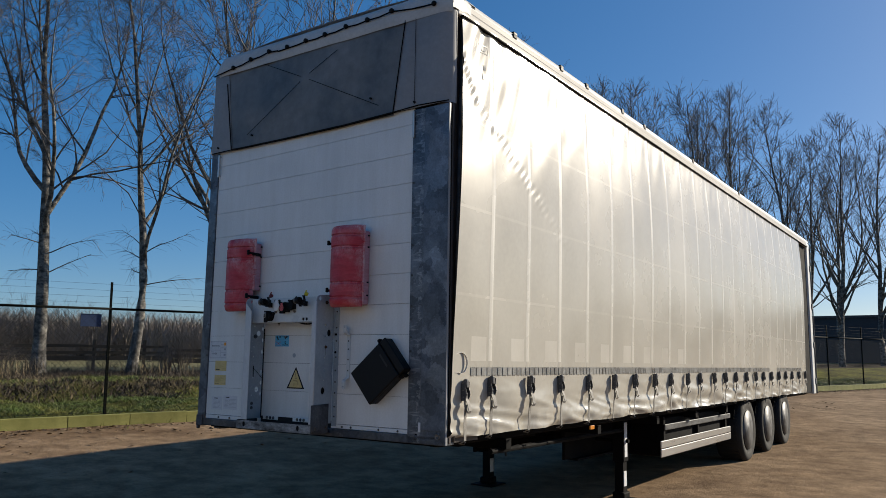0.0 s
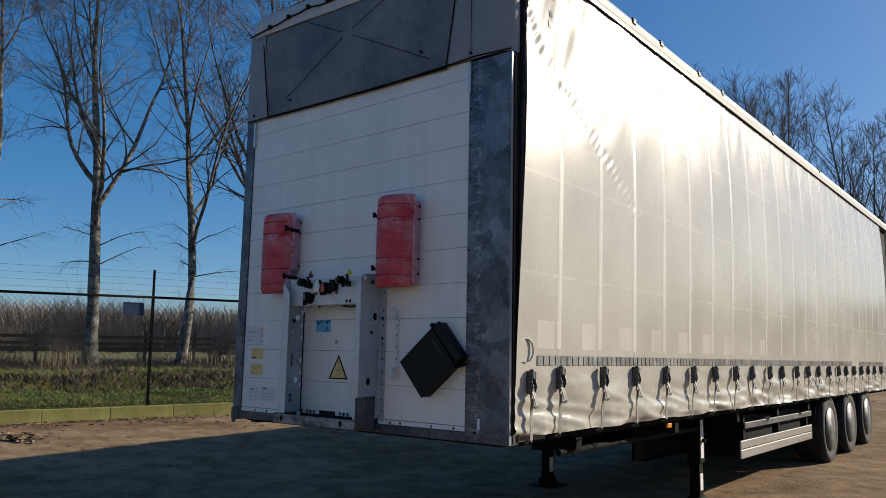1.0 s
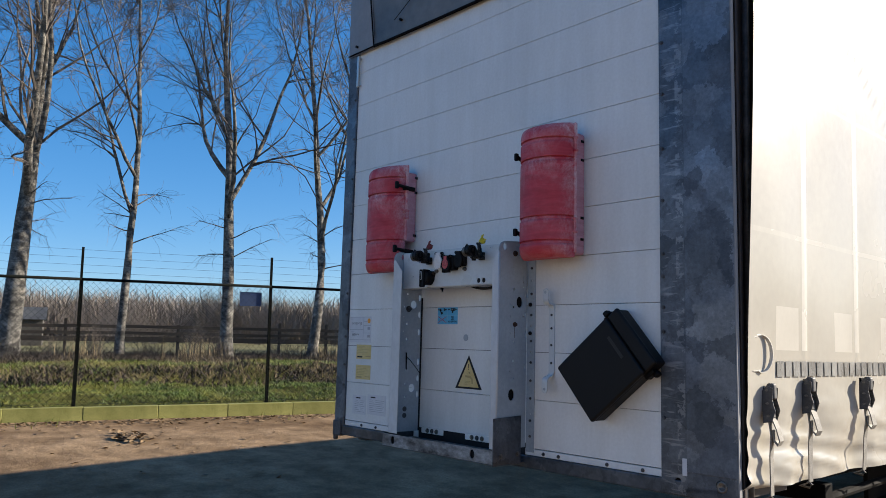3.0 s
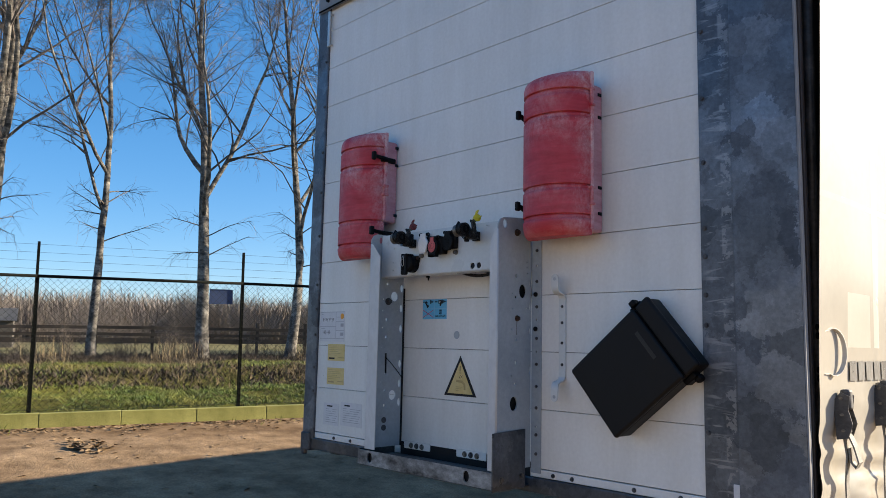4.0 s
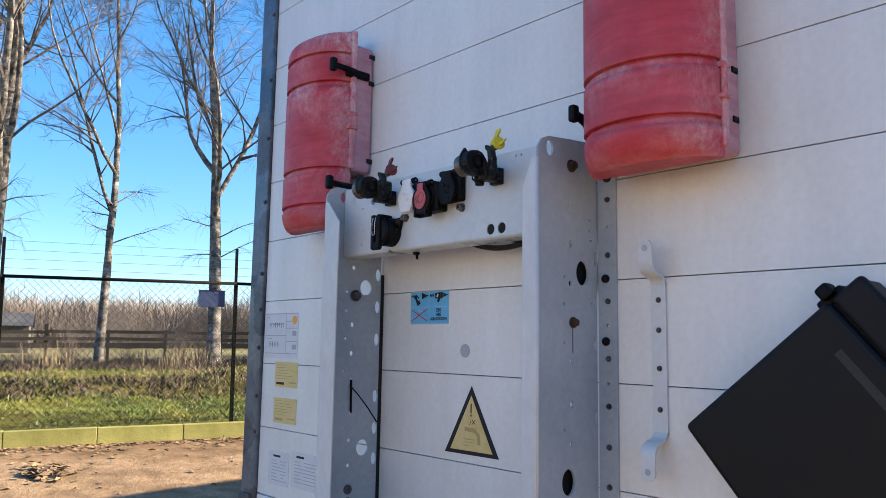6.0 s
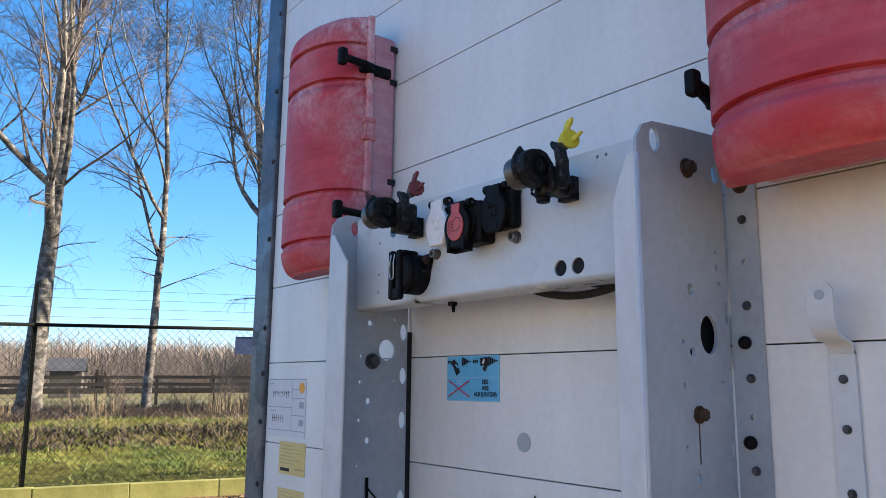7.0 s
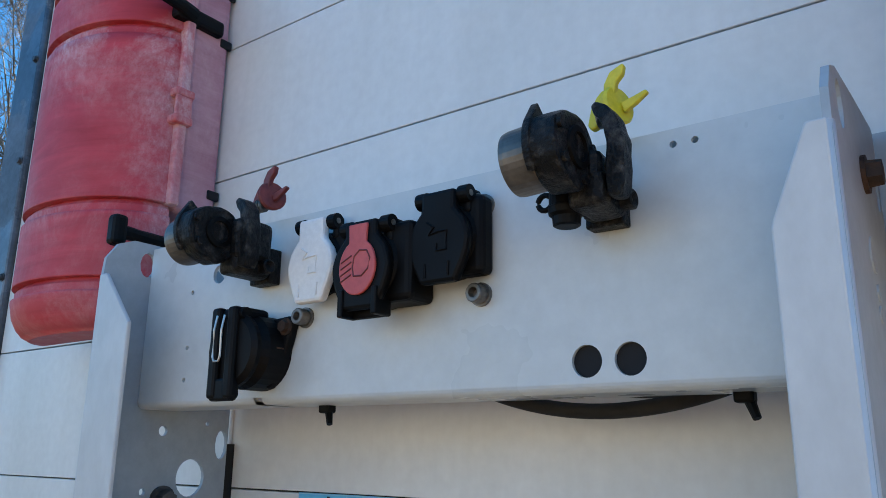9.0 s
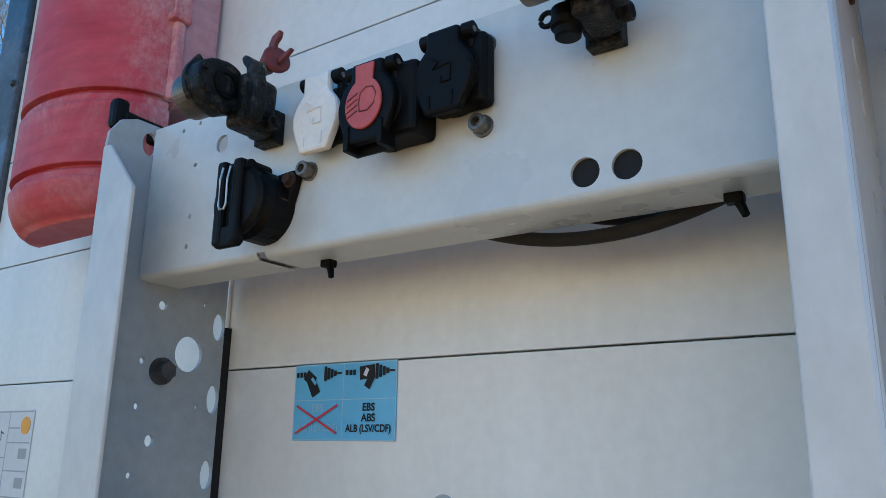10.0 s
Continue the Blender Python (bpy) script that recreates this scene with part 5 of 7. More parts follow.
for y, z, rr in ((-0.105, 1.923, 0.013), (-0.102, 1.898, 0.006), (-0.102, 1.884, 0.006)):
    bm = bmesh.new()
    lathe(bm, (WEB_R + 0.002, y, z), (1, 0, 0), [(0, rr), (0.0016, rr * 0.95), (0.001, rr * 0.7), (0.001, 0.001)], 16)
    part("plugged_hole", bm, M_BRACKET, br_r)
for z in (1.749, 1.617):
    bm = bmesh.new()
    lathe(bm, (0.262, -0.005, z), (0, -1, 0), [(0, 0.009), (0.006, 0.009), (0.010, 0.006), (0.012, 0.001)], 12)
    part("rubber_plug", bm, M_BLACK, br_r, smooth=True)
bm = bmesh.new()
bolt(bm, (WEB_L + 0.0025, -0.101, 1.736), (1, 0, 0), 0.012, 0.016)
part("side_bolt", bm, M_STEELD, br_l, "dark bolt head")
for z in (1.215, 1.182):
    bm = bmesh.new()
    lathe(bm, (WEB_L + 0.002, -0.107, z), (1, 0, 0), [(0, 0.013), (0.003, 0.013), (0.003, 0.008), (0.001, 0.006)], 16)
    part("grommet_or_fill", bm, M_STEELD, br_l)
part("flange", box((-0.565, -0.006, 1.08), (-0.517, -0.001, 2.02), 0.001, 1), M_PANEL, br_l)
part("wall_joint", box((WEB_L - 0.001, -0.0125, 1.10), (WEB_L + 0.0027, -0.0006, 1.80), 0), M_GAP, br_l, "dark joint along the wall")
# dark plate at the foot of the channel
pl = part("cover_plate", prism([(-0.226, 1.03), (-0.047, 1.03), (-0.047, 1.243), (-0.226, 1.236)], 0.006, Matrix.Translation((WEB_R + 0.0035, 0, 0)) @ SIDE, 0.001), M_GALVD, br_r, "dark galvanised cover plate")
for y, z in ((-0.07, 1.075), (-0.18, 1.07)):
    bm = bmesh.new()
    bolt(bm, (WEB_R + 0.009, y, z), (1, 0, 0), 0.009, 0.008)
    part("plate_bolt", bm, M_ZINC, pl)

# cross beam that carries the sockets
BY = -0.145
holes = [ring_of((0.054, 1.8605), 0.0122, 22), ring_of((0.088, 1.8605), 0.0122, 22), ring_of((-0.382, 1.980), 0.0105, 18)]
holes += [ring_of(c, 0.0028, 8) for c in ((-0.427, 1.964), (-0.428, 1.902), (-0.429, 1.867), (-0.455, 2.012), (-0.425, 2.015), (0.129, 2.014), (0.145, 2.014))]
beam = part("cross_beam", plate([(-0.511, 1.8445), (0.238, 1.8445), (0.238, 2.026), (-0.511, 2.026)], holes, 0.004, Matrix.Translation((0, BY + 0.004, 0)) @ FRONT), M_BEAM, trailer, "pale grey steel cross beam")
# rounded lower edge and the flange that runs back to the wall
vs, fs = [], []
xs = [-0.511, -0.312, -0.300, -0.290, 0.238]
ring = [(BY, 1.8455)] + [(BY + 0.008 - 0.008 * math.cos(a), 1.8455 - 0.008 * math.sin(a)) for a in np.linspace(0.2, math.pi / 2, 6)] + [(-0.088, 1.8375), (-0.088, 1.8415), (BY + 0.008, 1.8415), (BY + 0.0042, 1.8455)]
for x in xs:
    for y, z in ring:
        vs.append((x, y, z))
n = len(ring)
for i in range(len(xs) - 1):
    if i == 1:
        continue
    for j in range(n):
        fs.append((i * n + j, i * n + (j + 1) % n, (i + 1) * n + (j + 1) % n, (i + 1) * n + j))
part_of("lower_flange", mesh("lower_flange", vs, fs), M_BEAM, beam)
part("upper_flange", box((-0.511, BY + 0.001, 2.022), (0.238, -0.10, 2.026), 0.001, 1), M_BEAM, beam)
for x, z in ((-0.038, 1.920), (-0.242, 1.919), (-0.035, 1.996)):
    bm = bmesh.new()
    rod(bm, (x, BY, z), (x, BY - 0.003, z), 0.0100, seg=18)
    lathe(bm, (x, BY - 0.003, z), (0, -1, 0), [(0, 0.0080), (0.010, 0.0080), (0.011, 0.0072), (0.011, 0.0045), (0.004, 0.0040), (0.004, 0.001)], 14)
    part("socket_screw", bm, M_ZINC, beam, "zinc cap screw")
for x0, x1, low, sag, y, r in ((-0.115, 0.150, 1.8275, 1.6, -0.079, 0.0063), (-0.02, 0.125, 1.842, 3.2, -0.060, 0.004)):
    bm = bmesh.new()
    xm = (x0 + x1) / 2 + 0.018
    sweep(bm, [(x, y, low + sag * (x - xm) ** 2) for x in np.linspace(x0, x1, 26)], r, 12)
    part("cable", bm, M_RUBBER, beam, "black cable sagging under the beam", smooth=True)
# Black discs set in the beam holes: their unlit inside drawn as dark.
for x in (0.054, 0.088):
    bm = bmesh.new()
    lathe(bm, (x, BY + 0.0035, 1.8605), (0, 1, 0), [(0, 0.0122), (0.010, 0.0118), (0.026, 0.0112), (0.027, 0.001)], 20)
    part("grommet_or_fill", bm, M_GAP, beam, "black disc drawing the unlit inside of the hole")
for x in (-0.251, 0.153):
    bm = bmesh.new()
    slab(bm, (x - 0.007, -0.108, 1.830), (x + 0.007, -0.096, 1.839), 0.002)
    rod(bm, (x + 0.002, -0.102, 1.834), (x + 0.008, -0.106, 1.819), 0.0042, 0.003, seg=8)
    part("cable_clip", bm, M_BLACK, beam)

# lower beam of the bracket frame
lb = part("lower_beam", plate([(-0.556, 1.034), (0.238, 1.034), (0.238, 1.094), (-0.556, 1.094)], [ring_of((-0.475, 1.066), 0.016, 16, 0.021), ring_of((0.10, 1.066), 0.016, 16, 0.021)], 0.006, Matrix.Translation((0, -0.204, 0)) @ FRONT), M_WORN, trailer, "worn galvanised lower beam with oval holes")
bm = bmesh.new()
slab(bm, (-0.556, -0.205, 1.030), (0.238, -0.006, 1.036), 0.001, 1)
slab(bm, (-0.556, -0.205, 1.036), (-0.550, -0.006, 1.098), 0.001, 1)
slab(bm, (-0.50, -0.165, 1.036), (0.22, -0.06, 1.075), 0.004)
part("tray", bm, M_STEELD, lb)
# Dark block behind the oval holes: the beam's unlit inside put in as colour.
part("inner_dark", box((-0.54, -0.195, 1.037), (0.23, -0.17, 1.088)), M_GAP, lb)
# Dark strip over the wall foot stands in for the unlit void.
part("foot_dark", box((-0.512, -0.0045, 1.062), (0.237, -0.0005, 1.118), 0), M_GAP, lb)
for x0 in (-0.40, -0.07):
    bm = bmesh.new()
    slab(bm, (x0 - 0.085, -0.010, 1.092), (x0 + 0.085, -0.005, 1.124), 0.003)
    fx = part("fixing_strip", bm, M_PANEL, lb)
    for k in (-0.035, 0, 0.035):
        part("strip_bolt", bolt(bmesh.new(), (x0 + k, -0.010, 1.107), (0, -1, 0), 0.009, 0.008), M_STEELD if k == 0 else M_ZINC, lb)

# hook strip screwed on the wall, both ends bent out
bm = bmesh.new()
HX = 0.388
path = [(-0.050, 1.802), (-0.050, 1.785), (-0.049, 1.770), (-0.044, 1.757), (-0.034, 1.750), (-0.020, 1.747), (-0.010, 1.742), (-0.005, 1.732), (-0.0035, 1.720), (-0.0035, 1.60), (-0.0035, 1.452), (-0.005, 1.440), (-0.010, 1.431), (-0.020, 1.426), (-0.034, 1.423), (-0.044, 1.416), (-0.049, 1.403), (-0.050, 1.385), (-0.050, 1.368)]
fine = [path[0]]
for k in range(len(path) - 1):
    q = [Vector(path[max(0, min(len(path) - 1, k + d))]) for d in (-1, 0, 1, 2)]
    for f in (0.25, 0.5, 0.75, 1.0):
        e = q[1] + (q[2] - q[0]) * 0.5 * f + (q[0] * 2 - q[1] * 5 + q[2] * 4 - q[3]) * 0.5 * f * f + (q[1] * 3 - q[0] - q[2] * 3 + q[3]) * 0.5 * f ** 3
        fine.append((e.x, e.y))
ribbon(bm, [(HX, y, z) for y, z in fine], (1, 0, 0), 0.031, 0.005)
hs = part("hook_strip", bm, M_BEAM, trailer, "bent pale steel hook strip")
for z in (1.802, 1.368):
    part("rounded_end", rod(bmesh.new(), (HX, -0.0475, z), (HX, -0.0525, z), 0.0155, seg=20), M_BEAM, hs)
for z in (1.80, 1.37):
    bm = bmesh.new()
    rod(bm, (HX, -0.0522, z), (HX, -0.0530, z), 0.0065, seg=12)
    part("eye", bm, M_BRACKET, hs)
for z in (1.700, 1.640, 1.565, 1.485):
    bm = bmesh.new()
    bolt(bm, (HX, -0.006, z), (0, -1, 0), 0.0042, 0.005)
    part("screw", bm, M_STEELD, hs)
# unidentified black blocks added inside the channel, seen through its large holes
for y, z in ((-0.060, 1.757), (-0.107, 1.336)):
    part("grommet_or_fill", box((WEB_R - 0.03, y - 0.022, z - 0.034), (WEB_R - 0.008, y + 0.040, z + 0.034), 0.006), M_BLACK, br_r)
# cable tie left on the channel
bm = bmesh.new()
rod(bm, (WEB_L + 0.006, -0.108, 1.507), (WEB_L + 0.006, -0.106, 1.418), 0.0035, seg=6)
sweep(bm, [(WEB_L + 0.006, -0.107, 1.487), (-0.49, -0.10, 1.47), (-0.455, -0.09, 1.435), (-0.42, -0.085, 1.40)], 0.0018, 6)
part("cable_tie", bm, M_BLACK, trailer, "black cable tie with a loose tail")


# ---- stickers ----
def decal(name, x0, x1, z0, z1, material, parent, y=-0.0006, thick=0.0006):
    return part(name, box((x0, y - thick, z0), (x1, y, z1)), material, parent)


def write(words, x, z, size, material, parent, y=-0.0022, align="CENTER", bold=0.0, squeeze=1.0):
    cu = bpy.data.curves.new("lettering", "FONT")
    cu.body, cu.size, cu.align_x, cu.offset = words, size, align, bold
    tmp = bpy.data.objects.new("lettering", cu)
    scene.collection.objects.link(tmp)
    me = bpy.data.meshes.new_from_object(tmp.evaluated_get(bpy.context.evaluated_depsgraph_get()))
    bpy.data.objects.remove(tmp)
    me.transform(Matrix.Translation((x, y, z)) @ pose(0, 0, 0, 90, 0, 0) @ Matrix.Diagonal((squeeze, 1, 1, 1)))
    return part_of("lettering", me, material, parent)


def stroke(a, b, w, material, parent, name="line", y=-0.0014):
    """A printed line between two places on the wall."""
    a, b = Vector((a[0], 0, a[1])), Vector((b[0], 0, b[1]))
    d = (b - a).normalized()
    n = Vector((-d.z, 0, d.x)) * w / 2
    bm = bmesh.new()
    bm.faces.new([bm.verts.new((p.x, y, p.z)) for p in (a + n, b + n, b - n, a - n)])
    return part(name, bm, material, parent)


bs = decal("brake_sticker", -0.390, -0.236, 1.659, 1.746, M_BLUE, trailer)
tagged(bs, "light blue brake-plug sticker with black print")
for x in (-0.389, -0.313, -0.237):
    stroke((x, 1.660), (x, 1.745), 0.001, M_PALEINK, bs, y=-0.0016)
for z in (1.660, 1.7045, 1.745):
    stroke((-0.389, z), (-0.237, z), 0.001, M_PALEINK, bs, y=-0.0017)
write("EBS", -0.2745, 1.6918, 0.0118, M_INK, bs, bold=0.0003)
write("ABS", -0.2745, 1.6803, 0.0118, M_INK, bs, bold=0.0003)
write("ALB (LSV/CDF)", -0.2745, 1.6690, 0.0112, M_INK, bs, bold=0.0003, squeeze=0.9)
write("EBS", -0.351, 1.6918, 0.0118, M_PALEINK, bs)
write("ALB (LSV/CDF)", -0.351, 1.6695, 0.0112, M_PALEINK, bs, squeeze=0.9)
stroke((-0.384, 1.6985), (-0.320, 1.667), 0.0026, M_REDINK, bs, y=-0.0026)
stroke((-0.384, 1.667), (-0.320, 1.6985), 0.0026, M_REDINK, bs, y=-0.0029)
for x0, tilt in ((-0.352, 1), (-0.275, 0)):
    for k in range(3):
        stroke((x0 - 0.033 + 0.0055 * k, 1.7375), (x0 - 0.033 + 0.0055 * k, 1.7315), 0.0042, M_INK, bs, "pictogram", -0.0020)
    zc = 1.729
    if tilt:
        stroke((x0 - 0.020, zc + 0.006), (x0 - 0.006, zc - 0.004), 0.013, M_INK, bs, "pictogram", -0.0020)
        stroke((x0 - 0.012, zc), (x0 - 0.002, zc - 0.018), 0.0135, M_INK, bs, "pictogram", -0.0023)
        stroke((x0 - 0.010, zc + 0.001), (x0 - 0.003, zc - 0.006), 0.004, M_BLUE, bs, "pictogram", -0.0026)
    else:
        stroke((x0 - 0.014, zc + 0.004), (x0 + 0.008, zc + 0.006), 0.015, M_INK, bs, "pictogram", -0.0020)
        stroke((x0 - 0.003, zc - 0.012), (x0 + 0.004, zc), 0.009, M_INK, bs, "pictogram", -0.0023)
        stroke((x0 - 0.006, zc + 0.001), (x0 - 0.002, zc + 0.009), 0.005, M_PAPER, bs, "pictogram", -0.0026)
    for k in range(4):
        stroke((x0 + 0.009 + 0.005 * k, 1.7345), (x0 + 0.0132 + 0.005 * k, 1.7345), 0.017 - 0.0036 * k, M_INK, bs, "pictogram", -0.0021)
    stroke((x0 + 0.028, 1.7345), (x0 + 0.036, 1.7345), 0.0022, M_INK, bs, "pictogram", -0.0021)


def triangle(c, h, w, y, thick, r=0.0):
    return prism([(c - w / 2, 1.3375 + r), (c + w / 2, 1.3375 + r), (c, 1.3375 + h - r * 1.6)], thick, Matrix.Translation((0, y, 0)) @ FRONT)


wt = part("warning_sticker", triangle(-0.1475, 0.1675, 0.190, -0.0004, 0.0006), M_INK, trailer, "black-edged yellow triangle warning sticker")
part("yellow_field", prism([(-0.1475 - 0.074, 1.3470), (-0.1475 + 0.074, 1.3470), (-0.1475, 1.4815)], 0.0005, Matrix.Translation((0, -0.0012, 0)) @ FRONT), M_WARN, wt)
stroke((-0.1475, 1.462), (-0.1475, 1.4395), 0.0042, M_INK, wt, "mark", -0.0021)
stroke((-0.1475, 1.4355), (-0.1475, 1.4305), 0.0042, M_INK, wt, "mark", -0.0021)
stroke((-0.1525, 1.4095), (-0.1475, 1.421), 0.0018, M_INK, wt, "mark", -0.0021)
stroke((-0.144, 1.4115), (-0.132, 1.4235), 0.0018, M_INK, wt, "mark", -0.0021)
stroke((-0.144, 1.4235), (-0.132, 1.4115), 0.0018, M_INK, wt, "mark", -0.0024)
for a, b, w in (((-0.170, 1.400), (-0.132, 1.397), 0.010), ((-0.136, 1.399), (-0.121, 1.386), 0.011), ((-0.121, 1.390), (-0.119, 1.364), 0.011)):
    stroke(a, b, w, M_WARN2, wt, "pictogram", -0.0021)
for z, a in ((1.375, 0.04), (1.368, 0.034), (1.360, 0.02)):
    stroke((-0.172, z), (-0.172 + a, z), 0.0018, M_WARN2, wt, "pictogram", -0.0021)

dp = decal("consignment_paper", -1.178, -0.966, 1.552, 1.7035, M_PAPER, trailer)
tagged(dp, "white handwritten form with an orange dot")
bm = bmesh.new()
rod(bm, (-0.988, -0.0012, 1.679), (-0.988, -0.0020, 1.679), 0.014, seg=20)
part("orange_dot", bm, M_ORANGE, dp)
for a, b in (((-1.175, 1.701), (-0.969, 1.701)), ((-1.175, 1.628), (-1.04, 1.628)), ((-1.04, 1.701), (-1.04, 1.57)), ((-1.04, 1.652), (-0.97, 1.652)), ((-1.04, 1.608), (-0.97, 1.608)), ((-1.175, 1.568), (-0.97, 1.568)), ((-1.04, 1.675), (-1.005, 1.675)), ((-1.165, 1.69), (-1.15, 1.69)), ((-1.165, 1.618), (-1.13, 1.618))):
    stroke(a, b, 0.0022, M_GREYINK, dp)
for k in range(8):
    x = -1.150 + 0.0125 * k
    stroke((x, 1.671), (x + 0.003, 1.652 + 0.003 * (k % 3)), 0.0024, M_INK, dp)
    stroke((x, 1.669), (x + 0.010, 1.662 + 0.004 * (k % 2)), 0.0018, M_INK, dp)
for k in range(6):
    x = -1.150 + 0.0115 * k
    stroke((x, 1.608), (x + 0.002, 1.588 + 0.002 * (k % 2)), 0.0024, M_INK, dp)
    stroke((x, 1.600), (x + 0.008, 1.598), 0.0018, M_INK, dp)
for z in (1.635, 1.59):
    stroke((-1.0, z), (-0.975, z), 0.016, M_GREYINK, dp)
for z0, z1 in ((1.457, 1.540), (1.340, 1.422)):
    yl = decal("data_label", -1.100, -0.958, z0, z1, M_YPAPER, trailer)
    tagged(yl, "small faded yellow data label")
    for k in range(6):
        stroke((-1.092, z1 - 0.010 - 0.009 * k), (-1.092 + 0.07 + 0.05 * ((k * 37) % 5) / 5, z1 - 0.010 - 0.009 * k), 0.0018, M_WARN2, yl)
    stroke((-1.09, z0 + 0.012), (-1.04, z0 + 0.012), 0.008, M_INK if z0 > 1.4 else M_WARN2, yl)
    stroke((-1.01, z0 + 0.016), (-0.965, z0 + 0.016), 0.004, M_WARN2, yl)
for x0, x1, z0, z1 in ((-1.118, -0.99, 1.139, 1.247), (-0.975, -0.805, 1.146, 1.258)):
    wp = decal("data_plate", x0, x1, z0, z1, M_PAPER, trailer)
    tagged(wp, "faded white data plate with tiny print")
    stroke((x0 + 0.03, z1 - 0.015), (x0 + 0.075, z1 - 0.015), 0.007, M_INK, wp)
    for k in range(7):
        stroke((x0 + 0.02, z1 - 0.03 - 0.0105 * k), (x0 + 0.05 + 0.012 * ((k * 5) % 4), z1 - 0.03 - 0.0105 * k), 0.0022, M_GREYINK, wp)
        stroke((x0 + 0.075, z1 - 0.03 - 0.0105 * k), (x1 - 0.012 - 0.008 * (k % 3), z1 - 0.03 - 0.0105 * k), 0.0022, M_GREYINK, wp)
bm = bmesh.new()
lathe(bm, (-0.174, 0.0, 1.591), (0, -1, 0), [(0, 0.017), (0.0012, 0.0165), (0.0012, 0.001)], 24)
part("wall_plug", bm, M_BRACKET, trailer, "round grey filler plug")


# ---- extinguisher boxes ----
def extinguisher_box(xc, back_z, label, flip, d):
    """Ribbed half-round lid on a flat back tray, T-handled latches on one side, hinge knuckles on the other."""
    t = thing("extinguisher_box", TRAILER @ pose(xc, 0, 0.008 if flip < 0 else 0), label, "fire extinguisher box", "extinguisher boxes on the front wall")
    w, y0 = (0.143, 0.085) if flip < 0 else (0.149, 0.074)
    z0, z1 = 1.935 if flip < 0 else 1.942, 2.529
    wt = w - 0.013 if flip < 0 else w
    part("back_tray", box((-wt, -y0, back_z), (wt, -0.003, 2.495), 0.012, 3), M_PINK, t, "bleached pink back tray")
    # lid: rows up the height, half-round across; each band laps over the next with a sharp lower edge
    grooves = (2.008, 2.115, 2.375, 2.462)
    zs = [z0, z0 + 0.004, z0 + 0.012, z0 + 0.025, z0 + 0.045]
    zs += [z for z in np.arange(z0 + 0.055, z1 - 0.04, 0.012) if all(not -0.020 < z - g < 0.004 for g in grooves)]
    zs += [g + o for g in grooves for o in (-0.018, -0.0165, -0.0072, 0.0, 0.0004, 0.003)]
    zs += [z1 - 0.035, z1 - 0.02, z1 - 0.01, z1 - 0.003, z1]
    zs = sorted(zs)
    vs, fs = [], []
    na = 36

    def inset(z):
        for g in grooves:
            if -0.0169 < z - g < -0.007:
                return 0.0045
            if -0.007 <= z - g < 0.0002:
                return 0.0105
        return 0.0

    for z in zs:
        e = min(z - z0, z1 - z)
        k = 1.0 if e > 0.05 else math.sqrt(max(0.0, 1 - ((0.05 - e) / 0.05) ** 2)) * 0.42 + 0.58
        gr = inset(z)
        for i in range(na + 1):
            a = math.pi * i / na
            c, s = math.cos(a), math.sin(a)
            ex = 0.98
            x = (w - gr * 0.8) * math.copysign(abs(c) ** ex, c) * (0.93 + 0.07 * k)
            y = -y0 - (d * k - gr) * s ** ex - 0.003
            vs.append((x, y, z))
    n = na + 1
    for j in range(len(zs) - 1):
        for i in range(na):
            fs.append((j * n + i, j * n + i + 1, (j + 1) * n + i + 1, (j + 1) * n + i))
    fs.append(tuple(range(n)))
    fs.append(tuple(range((len(zs) - 1) * n, len(zs) * n)))
    me = mesh("lid", vs, fs)
    flat = [any(-0.0185 < (zs[f // na] + zs[f // na + 1]) / 2 - g < 0.0005 for g in grooves) for f in range(na * (len(zs) - 1))] + [True, True]
    lid = part_of("lid", me, M_RED, t, smooth=True)
    me.polygons.foreach_set("use_smooth", [not f for f in flat])
    for sx in (-1, 1):
        bm = bmesh.new()
        lip = 0.005 if flip < 0 else 0.009
        slab(bm, (sx * w - lip, -y0 - 0.012, back_z + 0.005 if back_z > 2 else z0 + 0.02), (sx * w + lip, -y0 + 0.004, 2.531), 0.004)
        part("flange", bm, M_FLANGE, lid)
    for z in (2.052, 2.400):
        bm = bmesh.new()
        hx = flip * w
        slab(bm, (hx - 0.012, -y0 - 0.03, z - 0.012), (hx + 0.012, -y0 + (0.05 if flip > 0 else 0.01), z + 0.012), 0.005, 2, None)
        if flip > 0:
            sweep(bm, [(hx + 0.008, -y0 - 0.005, z), (hx + 0.014, -y0 - 0.025, z + 0.002), (hx + 0.014, -y0 - 0.055, z + 0.004), (hx + 0.012, -y0 - 0.078, z + 0.006)], [0.0125, 0.010, 0.0085, 0.009], 10)
            slab(bm, (hx + 0.003, -y0 - 0.094, z - 0.014), (hx + 0.023, -y0 - 0.074, z + 0.026), 0.006)
        else:
            sweep(bm, [(hx + 0.002, -y0 - 0.002, z - 0.008), (hx + 0.001, -y0 - 0.028, z - 0.002), (hx + 0.002, -y0 - 0.052, z + 0.004), (hx + 0.003, -y0 - 0.073, z + 0.008)], [0.0125, 0.0115, 0.0095, 0.009], 10)
            slab(bm, (hx - 0.002, -y0 - 0.090, z - 0.011), (hx + 0.014, -y0 - 0.070, z + 0.024), 0.005)
        part("latch", bm, M_BLACK, t, "black rubber T-handle latch")
    for z in (2.46, 2.375, 2.115, 2.02):
        bm = bmesh.new()
        slab(bm, (-flip * wt - 0.003, -0.036, z - 0.006), (-flip * wt + 0.003, -0.014, z + 0.006), 0.002)
        part("notch", bm, M_BLACK, t)
    for z in (2.468, 2.385, 2.145):
        bm = bmesh.new()
